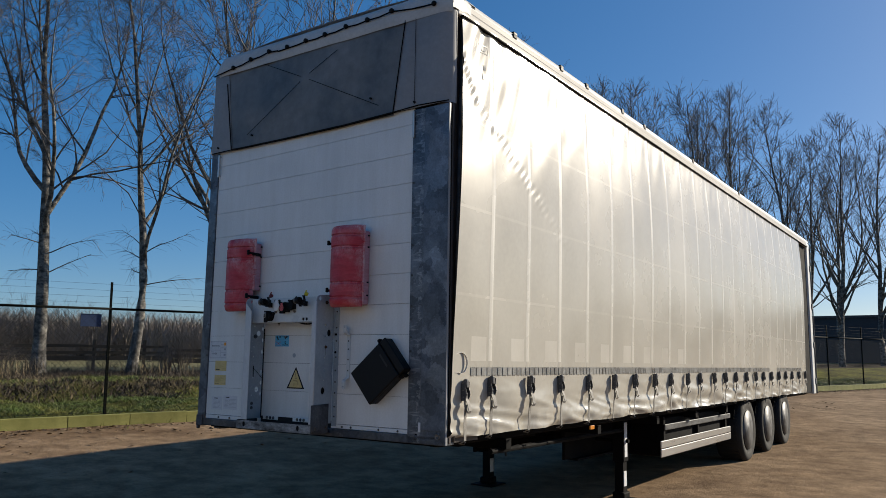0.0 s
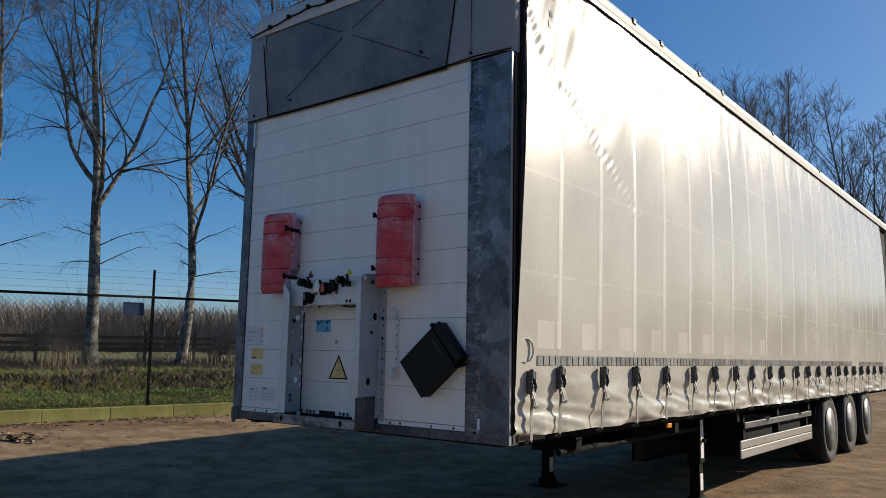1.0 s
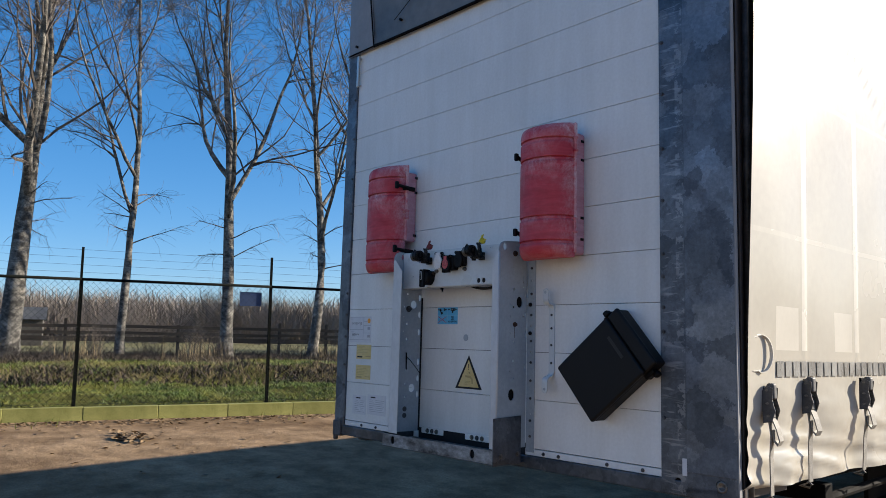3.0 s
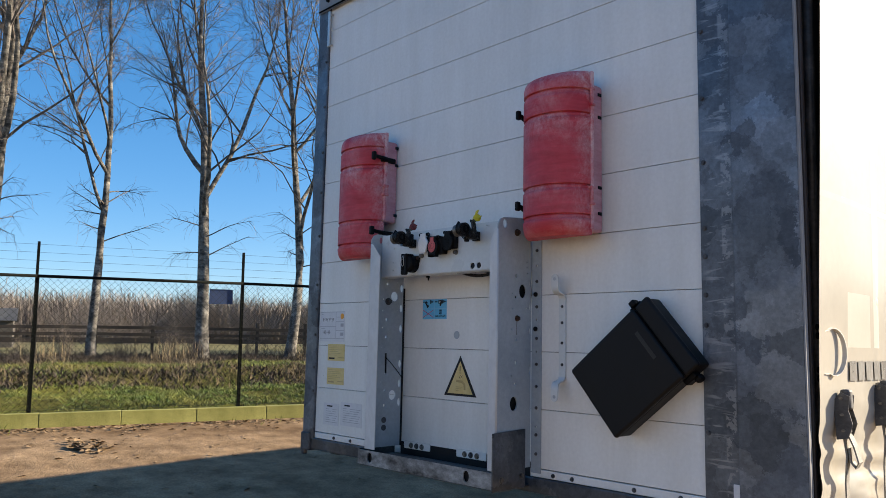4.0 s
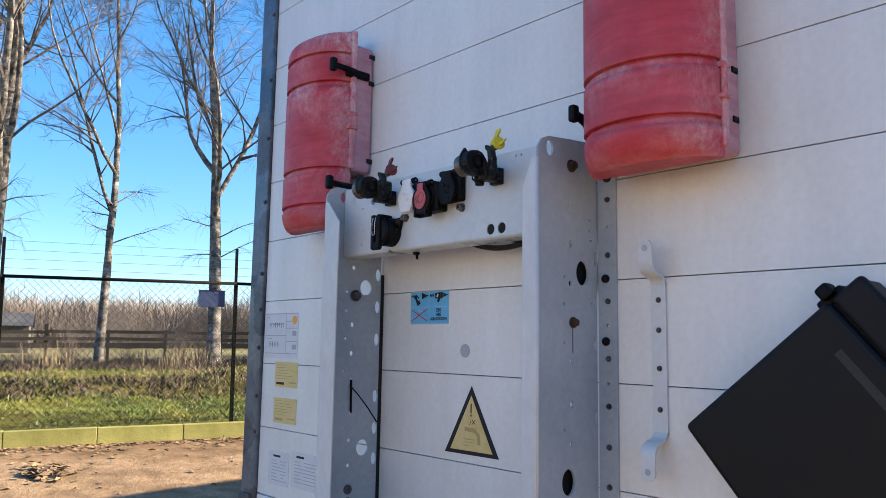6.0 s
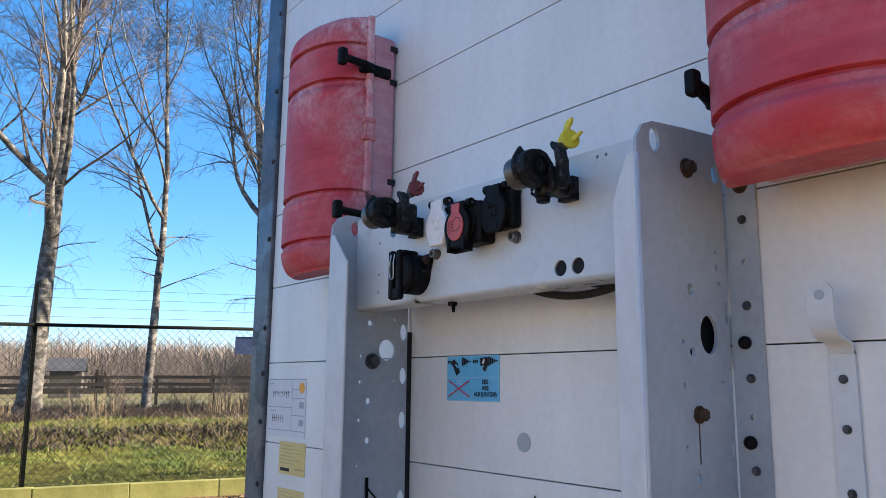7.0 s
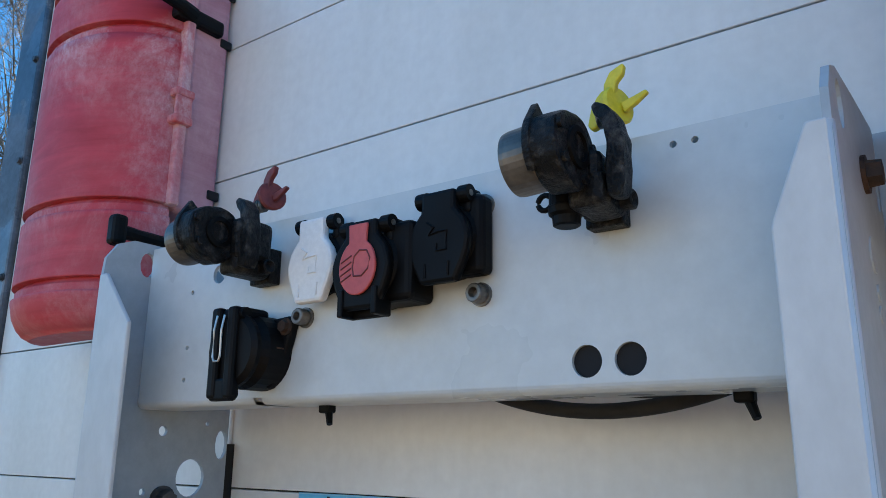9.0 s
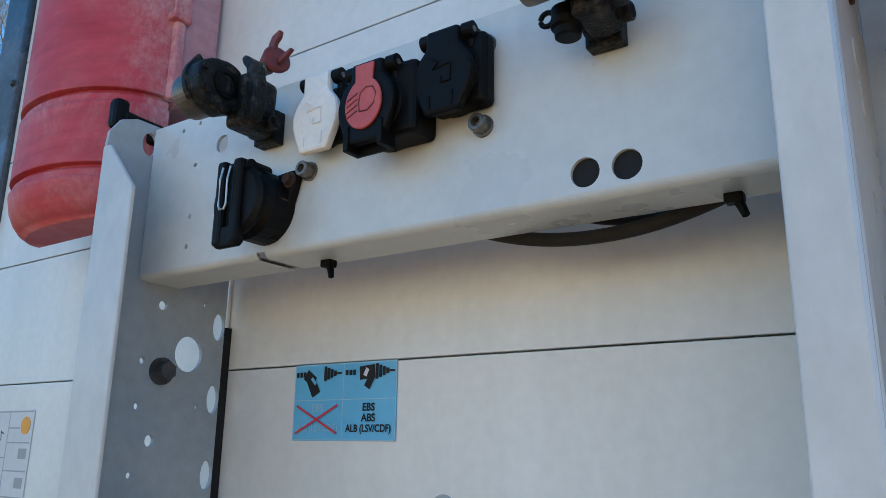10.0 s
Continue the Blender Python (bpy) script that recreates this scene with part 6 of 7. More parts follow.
        slab(bm, (flip * wt - 0.004, -0.022, z - 0.007), (flip * wt + 0.0025, -0.002, z + 0.007), 0.002)
        part("slot", bm, M_GAP, t)
    bm = bmesh.new()
    for z in (2.275, 2.235):
        slab(bm, (flip * w - 0.004, -y0 - 0.022, z - 0.006), (flip * w + 0.016, -y0 + 0.008, z + 0.006), 0.003)
    slab(bm, (flip * w + 0.008, -y0 - 0.02, 2.238), (flip * w + 0.014, -y0 + 0.006, 2.272), 0.002)
    part("seal_lug", bm, M_RED, t)
    for z in (2.435, 2.075):
        bm = bmesh.new()
        slab(bm, (-flip * w - 0.010, -y0 - 0.020, z - 0.034), (-flip * w + 0.010, -y0 + 0.006, z - 0.024), 0.003)
        slab(bm, (-flip * w - 0.010, -y0 - 0.020, z + 0.024), (-flip * w + 0.010, -y0 + 0.006, z + 0.034), 0.003)
        rod(bm, (-flip * (w + 0.005), -y0 - 0.012, z - 0.030), (-flip * (w + 0.005), -y0 - 0.012, z + 0.030), 0.006, seg=10)
        part("hinge", bm, M_RED, t)
    return t


extinguisher_box(-0.737, 2.108, "sun-faded red plastic extinguisher box with black latches", 1, 0.103)
extinguisher_box(0.440, 1.952, "sun-faded red plastic extinguisher box above the bracket", -1, 0.120)


# ---- black document box, hung askew ----
doc = thing("document_box", TRAILER @ Matrix.Translation((0.735, 0, 1.487)) @ pose(0, 0, 0, 0, -40.2, 0), "black plastic document box hanging askew on the wall", "document box")
part("body", box((-0.195, -0.078, -0.140), (0.195, -0.004, 0.140), 0.010, 3), M_BOX, doc)
part("lid", box((-0.197, -0.098, -0.142), (0.135, -0.074, 0.142), 0.010, 3), M_BOX, doc)
part("lid_ledge", box((0.139, -0.092, -0.142), (0.199, -0.07, 0.142), 0.009, 3), M_BOX, doc)
bm = bmesh.new()
slab(bm, (0.11, -0.07, 0.138), (0.16, -0.03, 0.158), 0.005)
slab(bm, (0.125, -0.085, 0.148), (0.15, -0.05, 0.172), 0.006)
part("catch", bm, M_BLACK, doc)
bm = bmesh.new()
slab(bm, (0.11, -0.07, -0.158), (0.16, -0.03, -0.138), 0.005)
slab(bm, (0.14, -0.06, -0.172), (0.165, -0.03, -0.15), 0.006)
part("catch", bm, M_BLACK, doc)
part("worn_mark", box((0.088, -0.0986, -0.035), (0.102, -0.0981, 0.072)), M_SCUFF, doc, "faint olive scuffed strip")


# ---- sockets on the beam ----
def lid_outline(w, top, low):
    """Keyhole outline of a socket lid: hinge neck, round face, tapered thumb end."""
    left = [(-0.55 * w, top), (-0.55 * w, 0.75 * w), (-0.66 * w, 0.62 * w), (-0.86 * w, 0.38 * w), (-0.97 * w, 0.08 * w), (-1.0 * w, -0.14 * w), (-0.95 * w, -0.42 * w), (-0.82 * w, -0.78 * w), (-0.66 * w, low + 0.006), (-0.58 * w, low)]
    return left + [(-x, z) for x, z in reversed(left)]


def socket(x, z, deep, w, top, low, lid_mat, label, bulk):
    """Socket housing with a hinged keyhole lid; bulk is the housing behind: x0, x1, z0, z1."""
    t = thing("trailer_socket", TRAILER @ pose(x, BY, z), label, "socket", "sockets on the cross beam")
    bm = bmesh.new()
    slab(bm, (bulk[0], -deep + 0.004, bulk[2]), (bulk[1], 0, bulk[3]), 0.006, 3)
    lathe(bm, (0, -0.002, 0), (0, -1, 0), [(0, w * 1.04), (deep - 0.006, w * 1.0), (deep - 0.003, w * 0.94)], 28)
    part("housing", bm, M_BLACK, t)
    for sx in (-1, 1):
        bm = bmesh.new()
        rod(bm, (sx * 0.55 * w, -deep + 0.002, top - 0.004), (sx * 0.86 * w, -deep + 0.002, top - 0.004), 0.0075, seg=16)
        slab(bm, (sx * 0.72 * w - 0.004, -deep + 0.002, top - 0.020), (sx * 0.72 * w + 0.004, -0.004, top + 0.002), 0.003)
        part("hinge", bm, M_BLACK, t)
    bm = bmesh.new()
    rod(bm, (0.55 * w, -deep + 0.002, top - 0.004), (0.88 * w, -deep + 0.002, top - 0.004), 0.0028, seg=10)
    part("hinge_pin", bm, M_ZINC, t)
    lid = part("lid", prism(lid_outline(w, top, low), 0.010, Matrix.Translation((0, -deep + 0.001, 0)) @ FRONT, 0.0032), lid_mat, t)
    return t, lid


def embossed(lid, y, pts, material, r=0.0011):
    bm = bmesh.new()
    sweep(bm, [(px, y, pz) for px, pz in pts], r, 6)
    part("embossed_line", bm, material, lid)


PLUG = [(-0.010, 0.013), (-0.003, 0.008), (-0.008, 0.002), (0.002, 0.004), (0.010, 0.004), (0.010, -0.012), (0.0, -0.012), (0.0, -0.006)]
for x, z, deep, w, top, low, mat, words, bulk in (
        (-0.2175, 1.968, 0.016, 0.0300, 0.042, -0.040, M_LIDWHITE, "black trailer socket under a white lid", (-0.026, 0.040, -0.030, 0.030)),
        (-0.061, 1.966, 0.024, 0.0310, 0.040, -0.039, M_BLACK, "black trailer socket under a black lid", (-0.022, 0.036, -0.032, 0.036))):
    t, lid = socket(x, z, deep, w, top, low, mat, words, bulk)
    y = -deep - 0.0092
    embossed(lid, y, PLUG, mat)
    embossed(lid, y, [(-0.012, -0.022), (-0.0115, -0.034)], mat)
    embossed(lid, y, [(0.012, -0.022), (0.0115, -0.034)], mat)

rs, lid = socket(-0.1315, 1.950, 0.040, 0.0325, 0.038, -0.040, M_BLACK, "black trailer socket with a red headlamp-marked lid", (-0.014, 0.046, -0.034, 0.036))
bm = bmesh.new()
for sx in (-1, 1):
    slab(bm, (sx * 0.019 - 0.003, -0.051, -0.046), (sx * 0.019 + 0.003, -0.030, -0.022), 0.0015)
slab(bm, (-0.021, -0.036, -0.046), (0.021, -0.030, -0.026), 0.002)
part("thumb_catch", bm, M_BLACK, lid)
out = [(0.0205 * math.cos(b), 0.0245 * math.sin(b) - 0.004) for b in np.linspace(math.radians(118), math.radians(422), 26)]
part("red_face", prism([(-0.0105, 0.034)] + out + [(0.0105, 0.034)], 0.003, Matrix.Translation((0, -0.0488, 0)) @ FRONT, 0.001), M_LIDRED, lid, "faded red lid face with headlamp symbol")
# headlamp symbol pressed in the lid
for k in range(4):
    embossed(lid, -0.0516, [(-0.018, -0.016 + 0.0056 * k), (-0.006, -0.0105 + 0.0056 * k)], M_MAROON, 0.0009)
embossed(lid, -0.0516, [(-0.003, -0.012), (0.006, -0.0125), (0.013, -0.007), (0.015, 0.002), (0.011, 0.009), (0.003, 0.010), (-0.003, 0.005), (-0.0045, -0.004), (-0.003, -0.012)], M_MAROON, 0.0009)

park = thing("parking_socket", TRAILER @ pose(-0.297, BY, 1.887) @ Matrix.Scale(0.9, 4), "black parking socket with a wire-sprung lid", "socket", "sockets on the cross beam")
bm = bmesh.new()
lathe(bm, (0, 0, 0), (0, -1, 0), [(0, 0.041), (0.030, 0.041), (0.036, 0.038), (0.042, 0.034)], 30)
part("housing", bm, M_BLACK, park, smooth=False)
part("mount", prism([(0.0, -0.030), (0.018, -0.040), (0.036, -0.018), (0.046, 0.010), (0.052, 0.032), (0.046, 0.038), (0.018, 0.036), (0.0, 0.034)], 0.012, FRONT, 0.003), M_BLACK, park)
bm = bmesh.new()
lathe(bm, (0, -0.042, 0), (0, -1, 0), [(0, 0.040), (0.005, 0.040), (0.009, 0.034), (0.010, 0.001)], 30)
part("lid", bm, M_BLACK, park, smooth=False)
bm = bmesh.new()
for x in (-0.020, 0.006):
    slab(bm, (x - 0.007, -0.058, -0.052), (x + 0.007, -0.044, 0.046), 0.004)
slab(bm, (-0.024, -0.056, -0.054), (0.012, -0.046, -0.030), 0.003)
slab(bm, (-0.022, -0.05, 0.03), (0.016, -0.012, 0.046), 0.005)
part("lid_rib", bm, M_BLACK, park)
bm = bmesh.new()
rod(bm, (-0.024, -0.046, 0.038), (0.018, -0.046, 0.038), 0.007, seg=12)
part("hinge", bm, M_BLACK, park)
bm = bmesh.new()
sweep(bm, [(-0.013, -0.06, 0.036), (-0.013, -0.063, 0.02), (-0.0135, -0.062, -0.008), (-0.011, -0.062, -0.013), (-0.004, -0.062, -0.013), (-0.0015, -0.062, -0.008), (-0.001, -0.063, 0.02), (-0.001, -0.06, 0.036)], 0.0012, 6)
part("spring_wire", bm, M_ALU, park, "bright wire spring")
bm = bmesh.new()
rod(bm, (0.030, -0.010, 0.002), (0.030, -0.022, 0.002), 0.011, seg=12)
bolt(bm, (0.042, -0.012, 0.026), (0, -1, 0), 0.007, 0.007)
part("screw", bm, M_RUST, park)


# ---- air couplings ----
def rough_up(bm, amount, scale):
    bmesh.ops.subdivide_edges(bm, edges=[e for e in bm.edges if e.calc_length() > 0.006], cuts=2, use_grid_fill=True)
    for v in bm.verts:
        v.co += Vector(noise.noise_vector(v.co * scale)) * amount
    return bm


def coupling(dx, lid_mat, lid_words, label):
    """Cast air-hose coupling: cup, claw, port face, arm, hinge post, sprung lid with finger wings, drain plug."""
    O = Vector((0.09, BY, 1.995))
    t = thing("air_coupling", TRAILER @ pose(O.x + dx, O.y, O.z), label, "air coupling", "air couplings on the cross beam")

    def at(x, y, z):
        return (x - O.x, y - O.y, z - O.z)

    def yz(outline, x0, x1, bevel):
        """An outline in y and z, thick from x0 to x1."""
        return prism([(y - O.y, z - O.z) for y, z in outline], x1 - x0, Matrix.Translation((x0 - O.x, 0, 0)) @ SIDE, bevel)

    def xz(outline, y0, thick, bevel=0.0012):
        return prism([(x - O.x, z - O.z) for x, z in outline], thick, Matrix.Translation((0, y0 - O.y, 0)) @ FRONT, bevel)

    face = [(-0.256, 1.993), (-0.252, 2.009), (-0.240, 2.017), (-0.222, 2.021), (-0.206, 2.017), (-0.195, 2.005), (-0.190, 1.990), (-0.198, 1.975), (-0.221, 1.964), (-0.241, 1.970), (-0.252, 1.981)]
    body = part("body", rough_up(yz(face, 0.068, 0.090, 0.003), 0.0012, 90), M_CAST, t, smooth=False)
    bm = bmesh.new()
    lathe(bm, at(0.0895, -0.222, 1.995), (1, 0, 0), [(0, 0.0155), (0.0025, 0.0150), (0.0030, 0.0105), (-0.004, 0.0098), (-0.008, 0.0090), (-0.0081, 0.001)], 22)
    part("seal", bm, M_BLACK, t, smooth=False)
    for y, z in ((-0.248, 2.004), (-0.243, 1.982), (-0.201, 2.000), (-0.214, 1.974)):
        part("screw", rod(bmesh.new(), at(0.0895, y, z), at(0.0925, y, z), 0.0036, seg=10), M_CAST, t)
    bm = bmesh.new()
    lathe(bm, at(0.069, -0.2265, 1.9925), (-1, -0.02, -0.08), [(0, 0.0235), (0.003, 0.0242), (0.022, 0.0238), (0.0255, 0.0232), (0.0265, 0.0215), (0.0265, 0.001)], 36)
    part("cup", bm, M_CUP, t, "brown-grey metal cup")
    # crescent claw with a horn
    arc = [(-0.229 + 0.0275 * math.cos(a), 1.9955 + 0.0285 * math.sin(a)) for a in np.linspace(math.radians(100), math.radians(228), 14)]
    inner = [(-0.229 + 0.0215 * math.cos(a), 1.9955 + 0.0225 * math.sin(a)) for a in np.linspace(math.radians(228), math.radians(100), 14)]
    claw = yz([(-0.234, 2.019), (-0.242, 2.0255)] + arc[5:] + inner, 0.0655, 0.0715, 0.0012)
    part("claw", claw, M_CAST, t)
    # arm to the beam
    bm = bmesh.new()
    slab(bm, at(0.072, -0.207, 1.958), at(0.100, -0.163, 1.985), 0.006, 3)
    slab(bm, at(0.066, -0.174, 1.960), at(0.092, -0.146, 1.988), 0.005, 2)
    if lid_mat is M_YELLOW:
        slab(bm, at(0.078, -0.208, 1.975), at(0.098, -0.166, 1.999), 0.006, 2)
    else:
        slab(bm, at(0.080, -0.208, 1.972), at(0.104, -0.166, 2.013), 0.006, 2)
    part("arm", rough_up(bm, 0.0010, 80), M_CAST, t)
    part("mount_plate", box(at(0.064, -0.160, 1.956), at(0.094, -0.1452, 1.992), 0.0015), M_CAST, t)
    post = [(0.0985, 1.964), (0.1080, 1.962), (0.1120, 1.972), (0.1125, 2.004), (0.1080, 2.020), (0.1010, 2.030), (0.0935, 2.034), (0.0890, 2.031), (0.0915, 2.024), (0.0970, 2.018), (0.1000, 2.004), (0.0985, 1.985)]
    part("hinge_post", rough_up(xz([(x + 0.003, z) for x, z in post] if lid_mat is M_YELLOW else post, -0.189, 0.017, 0.002), 0.0008, 110), M_CAST, t)
    if lid_mat is M_YELLOW:
        bm = bmesh.new()
        sweep(bm, [at(0.1015, -0.188, 1.974), at(0.1040, -0.188, 1.990), at(0.1045, -0.188, 2.002), at(0.1015, -0.188, 2.017), at(0.0970, -0.188, 2.026)], [0.0030, 0.0042, 0.0045, 0.0045, 0.0035], 10)
        part("rusty_edge", bm, M_RUST, t, "rusty hinge edge", smooth=True)
    bm = bmesh.new()
    lathe(bm, at(0.098, -0.173, 1.9685), (1, 0, 0), [(0, 0.0075), (0.010, 0.0075), (0.011, 0.006), (0.008, 0.003), (0.008, 0.001)], 16)
    part("pivot_boss", bm, M_CAST, t)
    for k in range(3):
        bm = bmesh.new()
        lathe(bm, at(0.0835 + 0.0036 * k, -0.172, 2.0345), (1, 0, 0), [(0, 0.0055), (0.0008, 0.0072), (0.0018, 0.0072), (0.0026, 0.0055)], 14)
        part("spring_coil", bm, M_ZINC, t)
    # sprung lid: round plate, hinge ear, finger wings
    bm = bmesh.new()
    lathe(bm, at(0.0935, -0.165, 2.0445), (0.93, -0.32, 0.15), [(0, 0.0145), (0.004, 0.0155), (0.006, 0.014), (0.007, 0.001)], 26)
    lid = part("lid", bm, lid_mat, t, lid_words)
    part("hinge_ear", xz([(0.0755, 2.031), (0.0785, 2.0265), (0.0835, 2.0275), (0.0865, 2.037), (0.0925, 2.051), (0.0890, 2.057), (0.0835, 2.052), (0.0785, 2.043)], -0.168, 0.007, 0.0018), lid_mat, lid)
    part("wing", xz([(0.0875, 2.050), (0.0885, 2.062), (0.0935, 2.071), (0.1040, 2.0755), (0.1050, 2.0735), (0.1035, 2.067), (0.0985, 2.062), (0.0965, 2.051)], -0.166, 0.006), lid_mat, lid)
    part("wing", xz([(0.0995, 2.046), (0.1100, 2.0485), (0.1195, 2.0515), (0.1210, 2.0490), (0.1120, 2.0425), (0.1025, 2.0375)], -0.164, 0.005), lid_mat, lid)
    # drain plug and its ring
    bm = bmesh.new()
    lathe(bm, at(0.064, -0.190, 1.975), (0, 0, -1), [(0, 0.0125), (0.009, 0.0125), (0.010, 0.0135), (0.015, 0.0130), (0.017, 0.0105), (0.023, 0.0100), (0.024, 0.0085), (0.024, 0.001)], 22)
    if lid_mat is not M_YELLOW:
        bm.free()
        return t
    part("drain_plug", bm, M_BLACK, t)
    bm = bmesh.new()
    sweep(bm, [at(0.0475 + 0.0058 * math.cos(a), -0.191, 1.9715 + 0.0058 * math.sin(a)) for a in np.linspace(0.2, 6.1, 14)], 0.0022, 8)
    part("ring", bm, M_BLACK, t, smooth=True)
    return t


coupling(0.0, M_YELLOW, "faded yellow plastic lid", "greasy cast air coupling with a yellow plastic lid")
coupling(-0.377, M_MAROON, "dull red plastic lid", "greasy black air coupling with a dull red lid")


# ---- meadow, woods and undergrowth ----
wood_fence = thing("paddock_fence", label="dark weathered wooden paddock fence in the meadow", category="fence")


def along(u, n, z=0.0):
    p = spot(u, n)
    return Vector((p.x, p.y, rise(p.x, p.y) + uneven(p.x, p.y) + z))


for run, (u0, u1, n, top) in enumerate(((-24, 11.0, 29.5, 1.36), (11.6, 34, 30.5, 1.2))):
    us = list(np.arange(u0, u1, 2.6)) + [u1]
    for u in us:
        bm = bmesh.new()
        slab(bm, (-0.07, -0.07, -0.4), (0.07, 0.07, top + random.choice((0.02, 0.05, 0.28))), 0.01, 1)
        o = part("post", bm, M_WOOD, wood_fence)
        p = along(u, n)
        o.matrix_basis = pose(p.x, p.y, p.z, random.uniform(-1, 1), random.uniform(-1, 1), KERB_YAW)
    for a, b in zip(us, us[1:]):
        for h, w in ((top - 0.08, 0.15), (top - 0.40, 0.15), (top - 0.70, 0.24)):
            p, q = along(a, n - 0.09, h + random.uniform(-0.02, 0.02)), along(b, n - 0.09, h + random.uniform(-0.02, 0.02))
            bm = bmesh.new()
            ribbon(bm, [p, q], (0, 0, 1), w, 0.04)
            part("board", bm, M_WOOD, wood_fence)


def sticks(seed, height, stems, branch, r0, spread=0.5, seg=3, up=0.1):
    """Points of one leafless bush: (start, end, start radius, end radius) pieces."""
    rnd = random.Random(seed)
    out = []

    def run(p, d, length, r, depth):
        n = 3 if depth > 1 else 2
        for k in range(n):
            d = (d + Vector((rnd.uniform(-0.2, 0.2), rnd.uniform(-0.2, 0.2), rnd.uniform(-0.05, 0.15) + up))).normalized()
            q = p + d * length / n
            out.append((p.copy(), q.copy(), r * (1 - 0.25 * k), r * (1 - 0.25 * (k + 1))))
            if depth > 0:
                for _ in range(branch):
                    side = Vector((rnd.uniform(-1, 1), rnd.uniform(-1, 1), rnd.uniform(-0.1, 0.9))).normalized()
                    run(q, (d * 0.7 + side * 0.8).normalized(), length * rnd.uniform(0.3, 0.6), r * 0.5, depth - 1)
            p = q

    for _ in range(stems):
        d = Vector((rnd.uniform(-spread, spread), rnd.uniform(-spread, spread), 1)).normalized()
        run(Vector((rnd.uniform(-0.2, 0.2) * height * 0.3, rnd.uniform(-0.2, 0.2) * height * 0.3, -0.1)), d, height * rnd.uniform(0.6, 1), r0, 2)
    return out


def stick_mesh(name, bushes, sides=3):
    """One mesh of many sticks: each bush a list of pieces, a place, a turn and a size."""
    vs, fs = [], []
    for pieces, place, yaw, size in bushes:
        c, s = math.cos(yaw), math.sin(yaw)
        for a, b, ra, rb in pieces:
            i = len(vs)
            for p, r in ((a, ra), (b, rb)):
                x, y, z = p.x * size, p.y * size, p.z * size
                cx, cy, cz = place.x + c * x - s * y, place.y + s * x + c * y, place.z + z
                r *= size
                vs += [(cx + r, cy, cz), (cx - r * 0.5, cy + r * 0.87, cz), (cx - r * 0.5, cy - r * 0.87, cz)]
            fs += [(i, i + 1, i + 4, i + 3), (i + 2, i, i + 3, i + 5), (i + 1, i + 2, i + 5, i + 4)][:sides]
    return mesh(name, vs, fs)


rnd = random.Random(5)
low_kinds = [sticks(s, 2.7, 5, 3, 0.032, 0.95, up=0.04) for s in (1, 2, 3)]
line_kinds = [sticks(s, 2.7, 5, 2, 0.06, 0.95, up=0.04) for s in (4, 5, 6)]
tall_kinds = [sticks(s, 5.6, 6, 4, 0.040, 0.42, up=0.10) for s in (9, 10)]
bushes = []
for k in range(230):
    u, n = rnd.uniform(-50, 85), rnd.uniform(58, 92)
    bushes.append((low_kinds[k % 3] if k % 3 else line_kinds[k % 2], along(u, n), rnd.uniform(0, 6.3), rnd.uniform(0.85, 1.5)))
# taller clumps
for c, wide, count, size in ((9.5, 2.4, 9, 0.68), (24.5, 2.5, 6, 0.5), (-14.0, 3.0, 5, 0.6), (33.0, 4.0, 6, 0.8), (46.0, 5.0, 6, 0.8)):
    for k in range(count):
        bushes.append((tall_kinds[k % 2], along(c + rnd.gauss(0, wide * 0.6), rnd.uniform(60, 70)), rnd.uniform(0, 6.3), size * rnd.uniform(0.75, 1.1)))
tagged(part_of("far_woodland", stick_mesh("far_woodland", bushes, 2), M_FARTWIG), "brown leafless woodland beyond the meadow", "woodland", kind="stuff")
bushes = []
for k in range(190):
    u, n = rnd.uniform(-90, 140), rnd.uniform(112, 145)
    bushes.append((line_kinds[k % 3], along(u, n), rnd.uniform(0, 6.3), rnd.uniform(1.2, 2.0) * (0.6 if k % 4 == 0 else 1)))
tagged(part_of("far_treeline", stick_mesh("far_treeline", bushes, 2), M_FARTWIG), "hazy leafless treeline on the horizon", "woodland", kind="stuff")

near_kinds = [sticks(s, 2.4, 10, 3, 0.030, 0.5) for s in (21, 22, 23)]
for k, (u, n, size) in enumerate(((-2.0, 18.6, 0.40), (-3.6, 18.8, 0.26), (1.3, 18.4, 0.42), (2.1, 18.7, 0.33), (-6.6, 18.5, 0.30), (7.9, 18.5, 0.66), (6.9, 17.6, 0.45), (-9.0, 17.5, 0.35), (12.5, 17.0, 0.5), (4.4, 18.6, 0.27))):
    p = along(u, n)
    b = thing("bare_shrub", pose(p.x, p.y, p.z), "leafless brown shrub among dry weeds behind the fence", "shrub", "bare shrubs")
    part_of("branch_mass", stick_mesh("branch_mass", [(near_kinds[k % 3], Vector((0, 0, 0)), k * 1.3, size)]), M_SHRUB, b)


tangle = [sticks(s, 1.0, 7, 2, 0.012, 1.6, up=-0.05) for s in (31, 32)]
bushes = [(tangle[k % 2], along(rnd.uniform(-18, 32), rnd.uniform(11.5, 25.0)), rnd.uniform(0, 6.3), rnd.uniform(0.5, 1.0)) for k in range(110)]
tagged(part_of("brambles", stick_mesh("brambles", bushes, 2), M_WOOD), "tangled dark bare brambles under the trees", "brambles", kind="stuff")


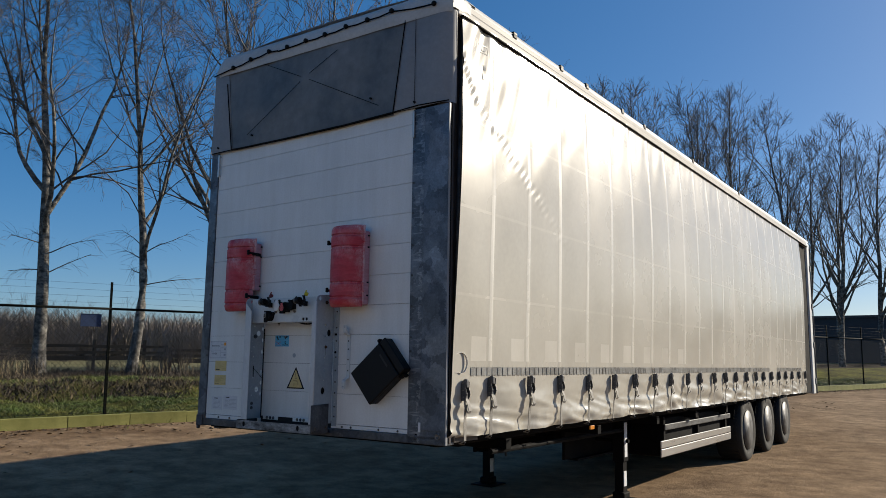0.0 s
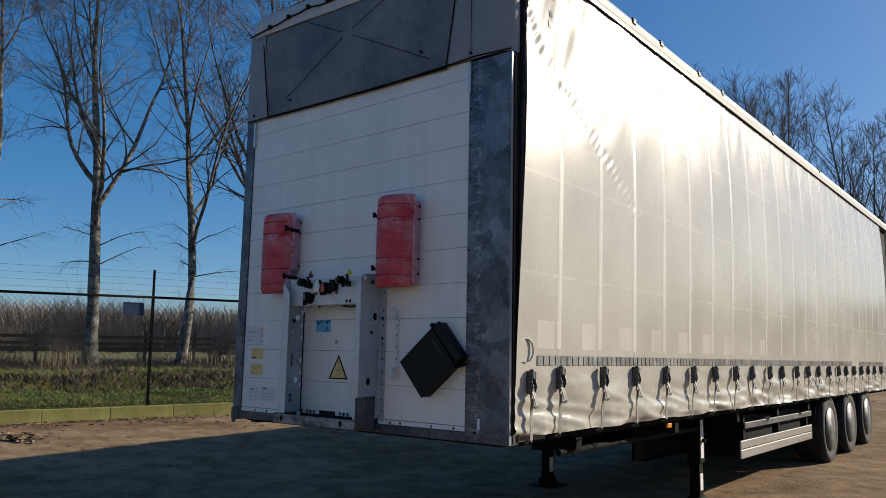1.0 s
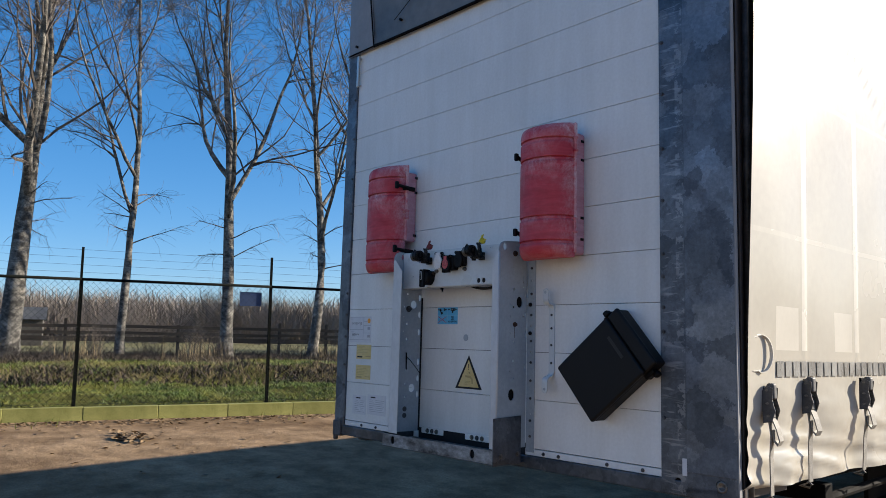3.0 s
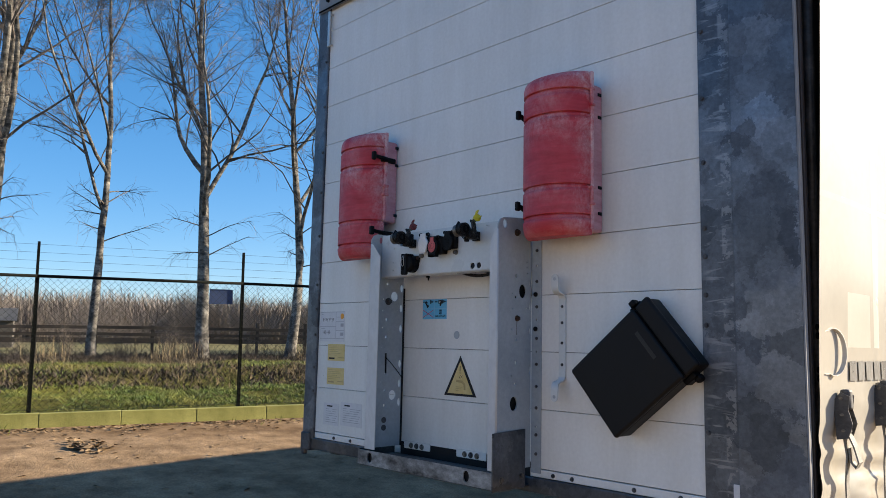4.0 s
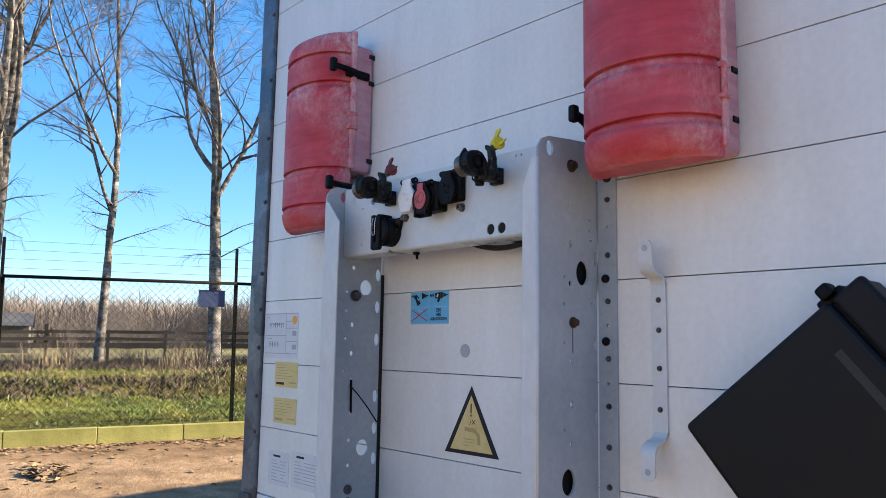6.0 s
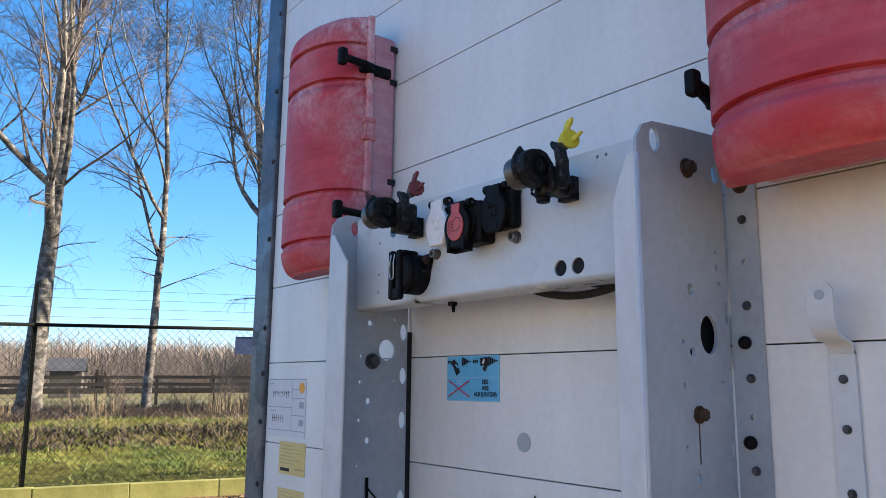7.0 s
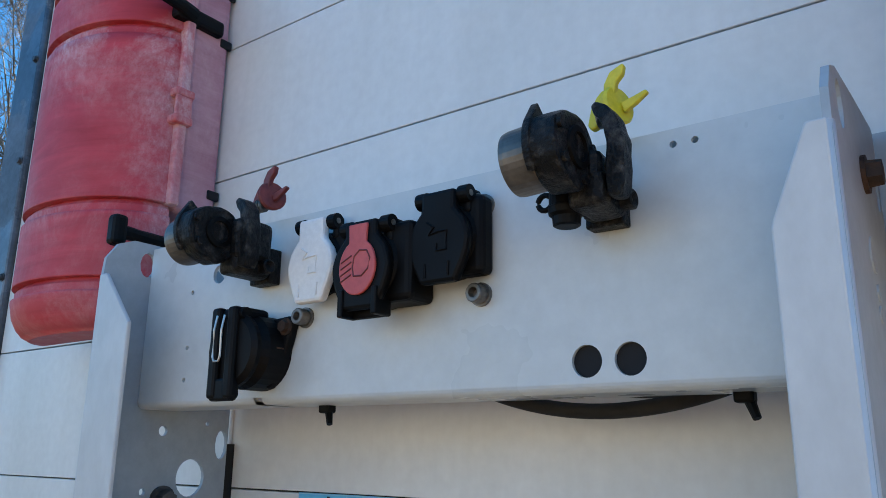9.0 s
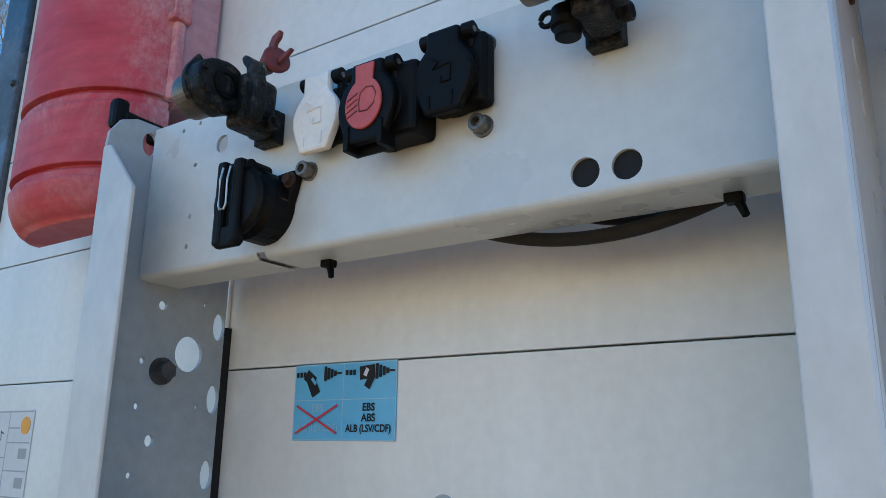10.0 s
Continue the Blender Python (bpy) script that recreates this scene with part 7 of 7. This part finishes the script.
def stems(name, count, u0, u1, n0, n1, h0, h1, r, material, label, clumps=0, seed=1, lean=0.25):
    rr = random.Random(seed)
    vs, fs = [], []
    centres = [(rr.uniform(u0, u1), rr.uniform(n0, n1)) for _ in range(clumps)]
    for _ in range(count):
        if clumps:
            cu, cn = rr.choice(centres)
            u, n = cu + rr.gauss(0, 0.35), cn + rr.gauss(0, 0.35)
        else:
            u, n = rr.uniform(u0, u1), n0 + (n1 - n0) * rr.random() ** 1.4
        p = along(u, n, -0.02)
        h = rr.uniform(h0, h1)
        dx, dy = rr.uniform(-lean, lean) * h, rr.uniform(-lean, lean) * h
        a = rr.uniform(0, math.pi)
        wx, wy = r * math.cos(a), r * math.sin(a)
        i = len(vs)
        vs += [(p.x - wx, p.y - wy, p.z), (p.x + wx, p.y + wy, p.z), (p.x + dx * 0.4 + wx * 0.8, p.y + dy * 0.4 + wy * 0.8, p.z + h * 0.6), (p.x + dx * 0.4 - wx * 0.8, p.y + dy * 0.4 - wy * 0.8, p.z + h * 0.6), (p.x + dx, p.y + dy, p.z + h)]
        fs += [(i, i + 1, i + 2, i + 3), (i + 3, i + 2, i + 4)]
    return tagged(part_of(name, mesh(name, vs, fs), material), label, name.replace("_", " "), kind="stuff")


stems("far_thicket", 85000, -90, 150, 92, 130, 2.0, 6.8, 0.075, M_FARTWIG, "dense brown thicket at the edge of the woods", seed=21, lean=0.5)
stems("grass", 105000, -16, 34, 0.05, 11.3, 0.02, 0.06, 0.008, M_GRASS, "rough green winter grass on the verge", seed=3, lean=2.2)
stems("grass_tufts", 84000, -16, 34, 0.25, 6.0, 0.03, 0.10, 0.0075, M_GRASS, "lush green clumps of grass and clover on the verge", clumps=420, seed=4, lean=1.7)
stems("upper_grass", 45000, -16, 34, 6.8, 11.2, 0.03, 0.12, 0.008, M_GRASS, "yellow-green grass on the upper bank", clumps=260, seed=14, lean=1.8)
stems("dry_weeds", 4500, -16, 30, 5.0, 10.5, 0.08, 0.26, 0.006, M_STRAW, "dry straw-coloured weeds on the bank", clumps=110, seed=5, lean=1.4)
stems("bank_straw", 3600, -16, 30, 6.0, 6.9, 0.08, 0.30, 0.005, M_STRAW, "dry straw hanging over the broken bank", clumps=60, seed=25, lean=0.9)
stems("dead_stalks", 1600, -14, 28, 12.5, 17, 0.4, 1.05, 0.009, M_STRAW, "upright dead reed stalks by the trees", clumps=26, seed=6, lean=0.22)
# Dark stems put shade into the bank's hollows and behind the kerb.
stems("bank_shade", 15000, -16, 32, 5.2, 7.4, 0.05, 0.17, 0.02, M_LITTERSHADE, "dark dead stems laid as shade in the hollows of the bank", clumps=190, seed=17, lean=1.2)
stems("kerb_shade", 9000, -14, 32, 0.03, 0.35, 0.02, 0.07, 0.012, M_LITTERSHADE, "dark dead stems laid as shade behind the kerb", seed=27, lean=1.5)
stems("dark_litter", 60000, -18, 32, 11.2, 25, 0.06, 0.30, 0.012, M_LITTERSHADE, "dark dead leaves and brambles under the trees", seed=7, lean=1.3)


def leaves(name, count, place, seed, label, size=(0.025, 0.05)):
    rr = random.Random(seed)
    vs, fs = [], []
    for _ in range(count):
        p = place(rr)
        s = rr.uniform(*size)
        a, t = rr.uniform(0, 6.28), rr.uniform(-0.5, 0.5)
        ca, sa = math.cos(a), math.sin(a)
        i = len(vs)
        for x, y, z in ((-1, 0, 0), (0, -0.6, 0.25 + t), (1, 0, 0.1), (0, 0.6, 0.3 - t)):
            vs.append((p.x + s * (ca * x - sa * y), p.y + s * (sa * x + ca * y), p.z + 0.006 + s * z * 0.7))
        fs += [(i, i + 1, i + 2), (i, i + 2, i + 3)]
    return tagged(part_of(name, mesh(name, vs, fs), M_LEAF), label, "fallen leaves", kind="stuff")


leaves("leaf_litter", 6500, lambda r: along(r.uniform(-14, 34), -0.28 - abs(r.gauss(0, 0.22 + 0.25 * (r.random() < 0.25)))), 8, "brown fallen leaves along the foot of the kerb", (0.018, 0.042))
leaves("scattered_leaves", 900, lambda r: along(r.uniform(-14, 20), -0.4 - 4.0 * r.random() ** 1.5), 9, "scattered fallen leaves on the soil")
HEAP = Vector((-7.05, 1.0, 0))
leaves("leaf_heap", 200, lambda r: (lambda x, y: Vector((x, y, rise(x, y) + 0.04 * r.random())))(HEAP.x + r.gauss(0, 0.17), HEAP.y + r.gauss(0, 0.09)), 10, "small heap of brown leaves on the soil", (0.03, 0.06))
stems("kerb_weeds", 500, -12, 30, -0.42, -0.30, 0.05, 0.16, 0.006, M_GRASS, "small green weeds at the kerb", clumps=40, seed=11, lean=0.8)

# dark warehouse far behind the right-hand trees
wh = thing("warehouse", label="long low dark-clad warehouse behind the trees", category="building")
part("wall", box((-34, 100, -0.5), (70, 130, 5.7), 0.02), M_SHED, wh)
part("roof_edge", box((-34.2, 99.8, 5.7), (70.2, 130.2, 6.0), 0.02), M_STEELD, wh)
# plain unseen grey wall added behind the camera, closing the yard and bouncing sunlight forward
bouncer = thing("wall_south", label="plain grey unseen wall closing the yard, added to bounce sunlight", category="wall", kind="structure")
part("wall", box((-45, -31, -0.5), (40, -30, 8.0), 0.02), M_BOUNCE, bouncer)


def field_shelter(u, n, wide, deep, eave, ridge, label):
    """Small paddock shelter: pale walls, grey sheet roof with the ridge along the fence."""
    p = along(u, n)
    t = thing("field_shelter", pose(p.x, p.y, p.z, 0, 0, KERB_YAW), label, "shelter")
    part("wall", box((-deep / 2, -wide / 2, -0.3), (deep / 2, wide / 2, eave), 0.02), M_FARWALL, t)
    for sx in (-1, 1):
        bm = bmesh.new()
        ribbon(bm, [Vector((sx * (deep / 2 + 0.2), 0, eave - 0.04)), Vector((0, 0, ridge))], (0, 1, 0), wide + 0.4, 0.05)
        part("roof_slope", bm, M_FARROOF, t)
    for sy in (-1, 1):
        bm = bmesh.new()
        y = sy * (wide / 2 - 0.03)
        a = [bm.verts.new((x, y, z)) for x, z in ((-deep / 2, eave), (deep / 2, eave), (0, ridge - 0.05))]
        b = [bm.verts.new((v.co.x, y - sy * 0.05, v.co.z)) for v in a]
        bm.faces.new(a), bm.faces.new(b[::-1])
        for i in range(3):
            bm.faces.new((a[i], b[i], b[(i + 1) % 3], a[(i + 1) % 3]))
        part("gable", bm, M_FARWALL, t)
    return t


field_shelter(-5.7, 47.0, 1.9, 2.2, 1.75, 2.55, "small grey-roofed field shelter behind the paddock fence")
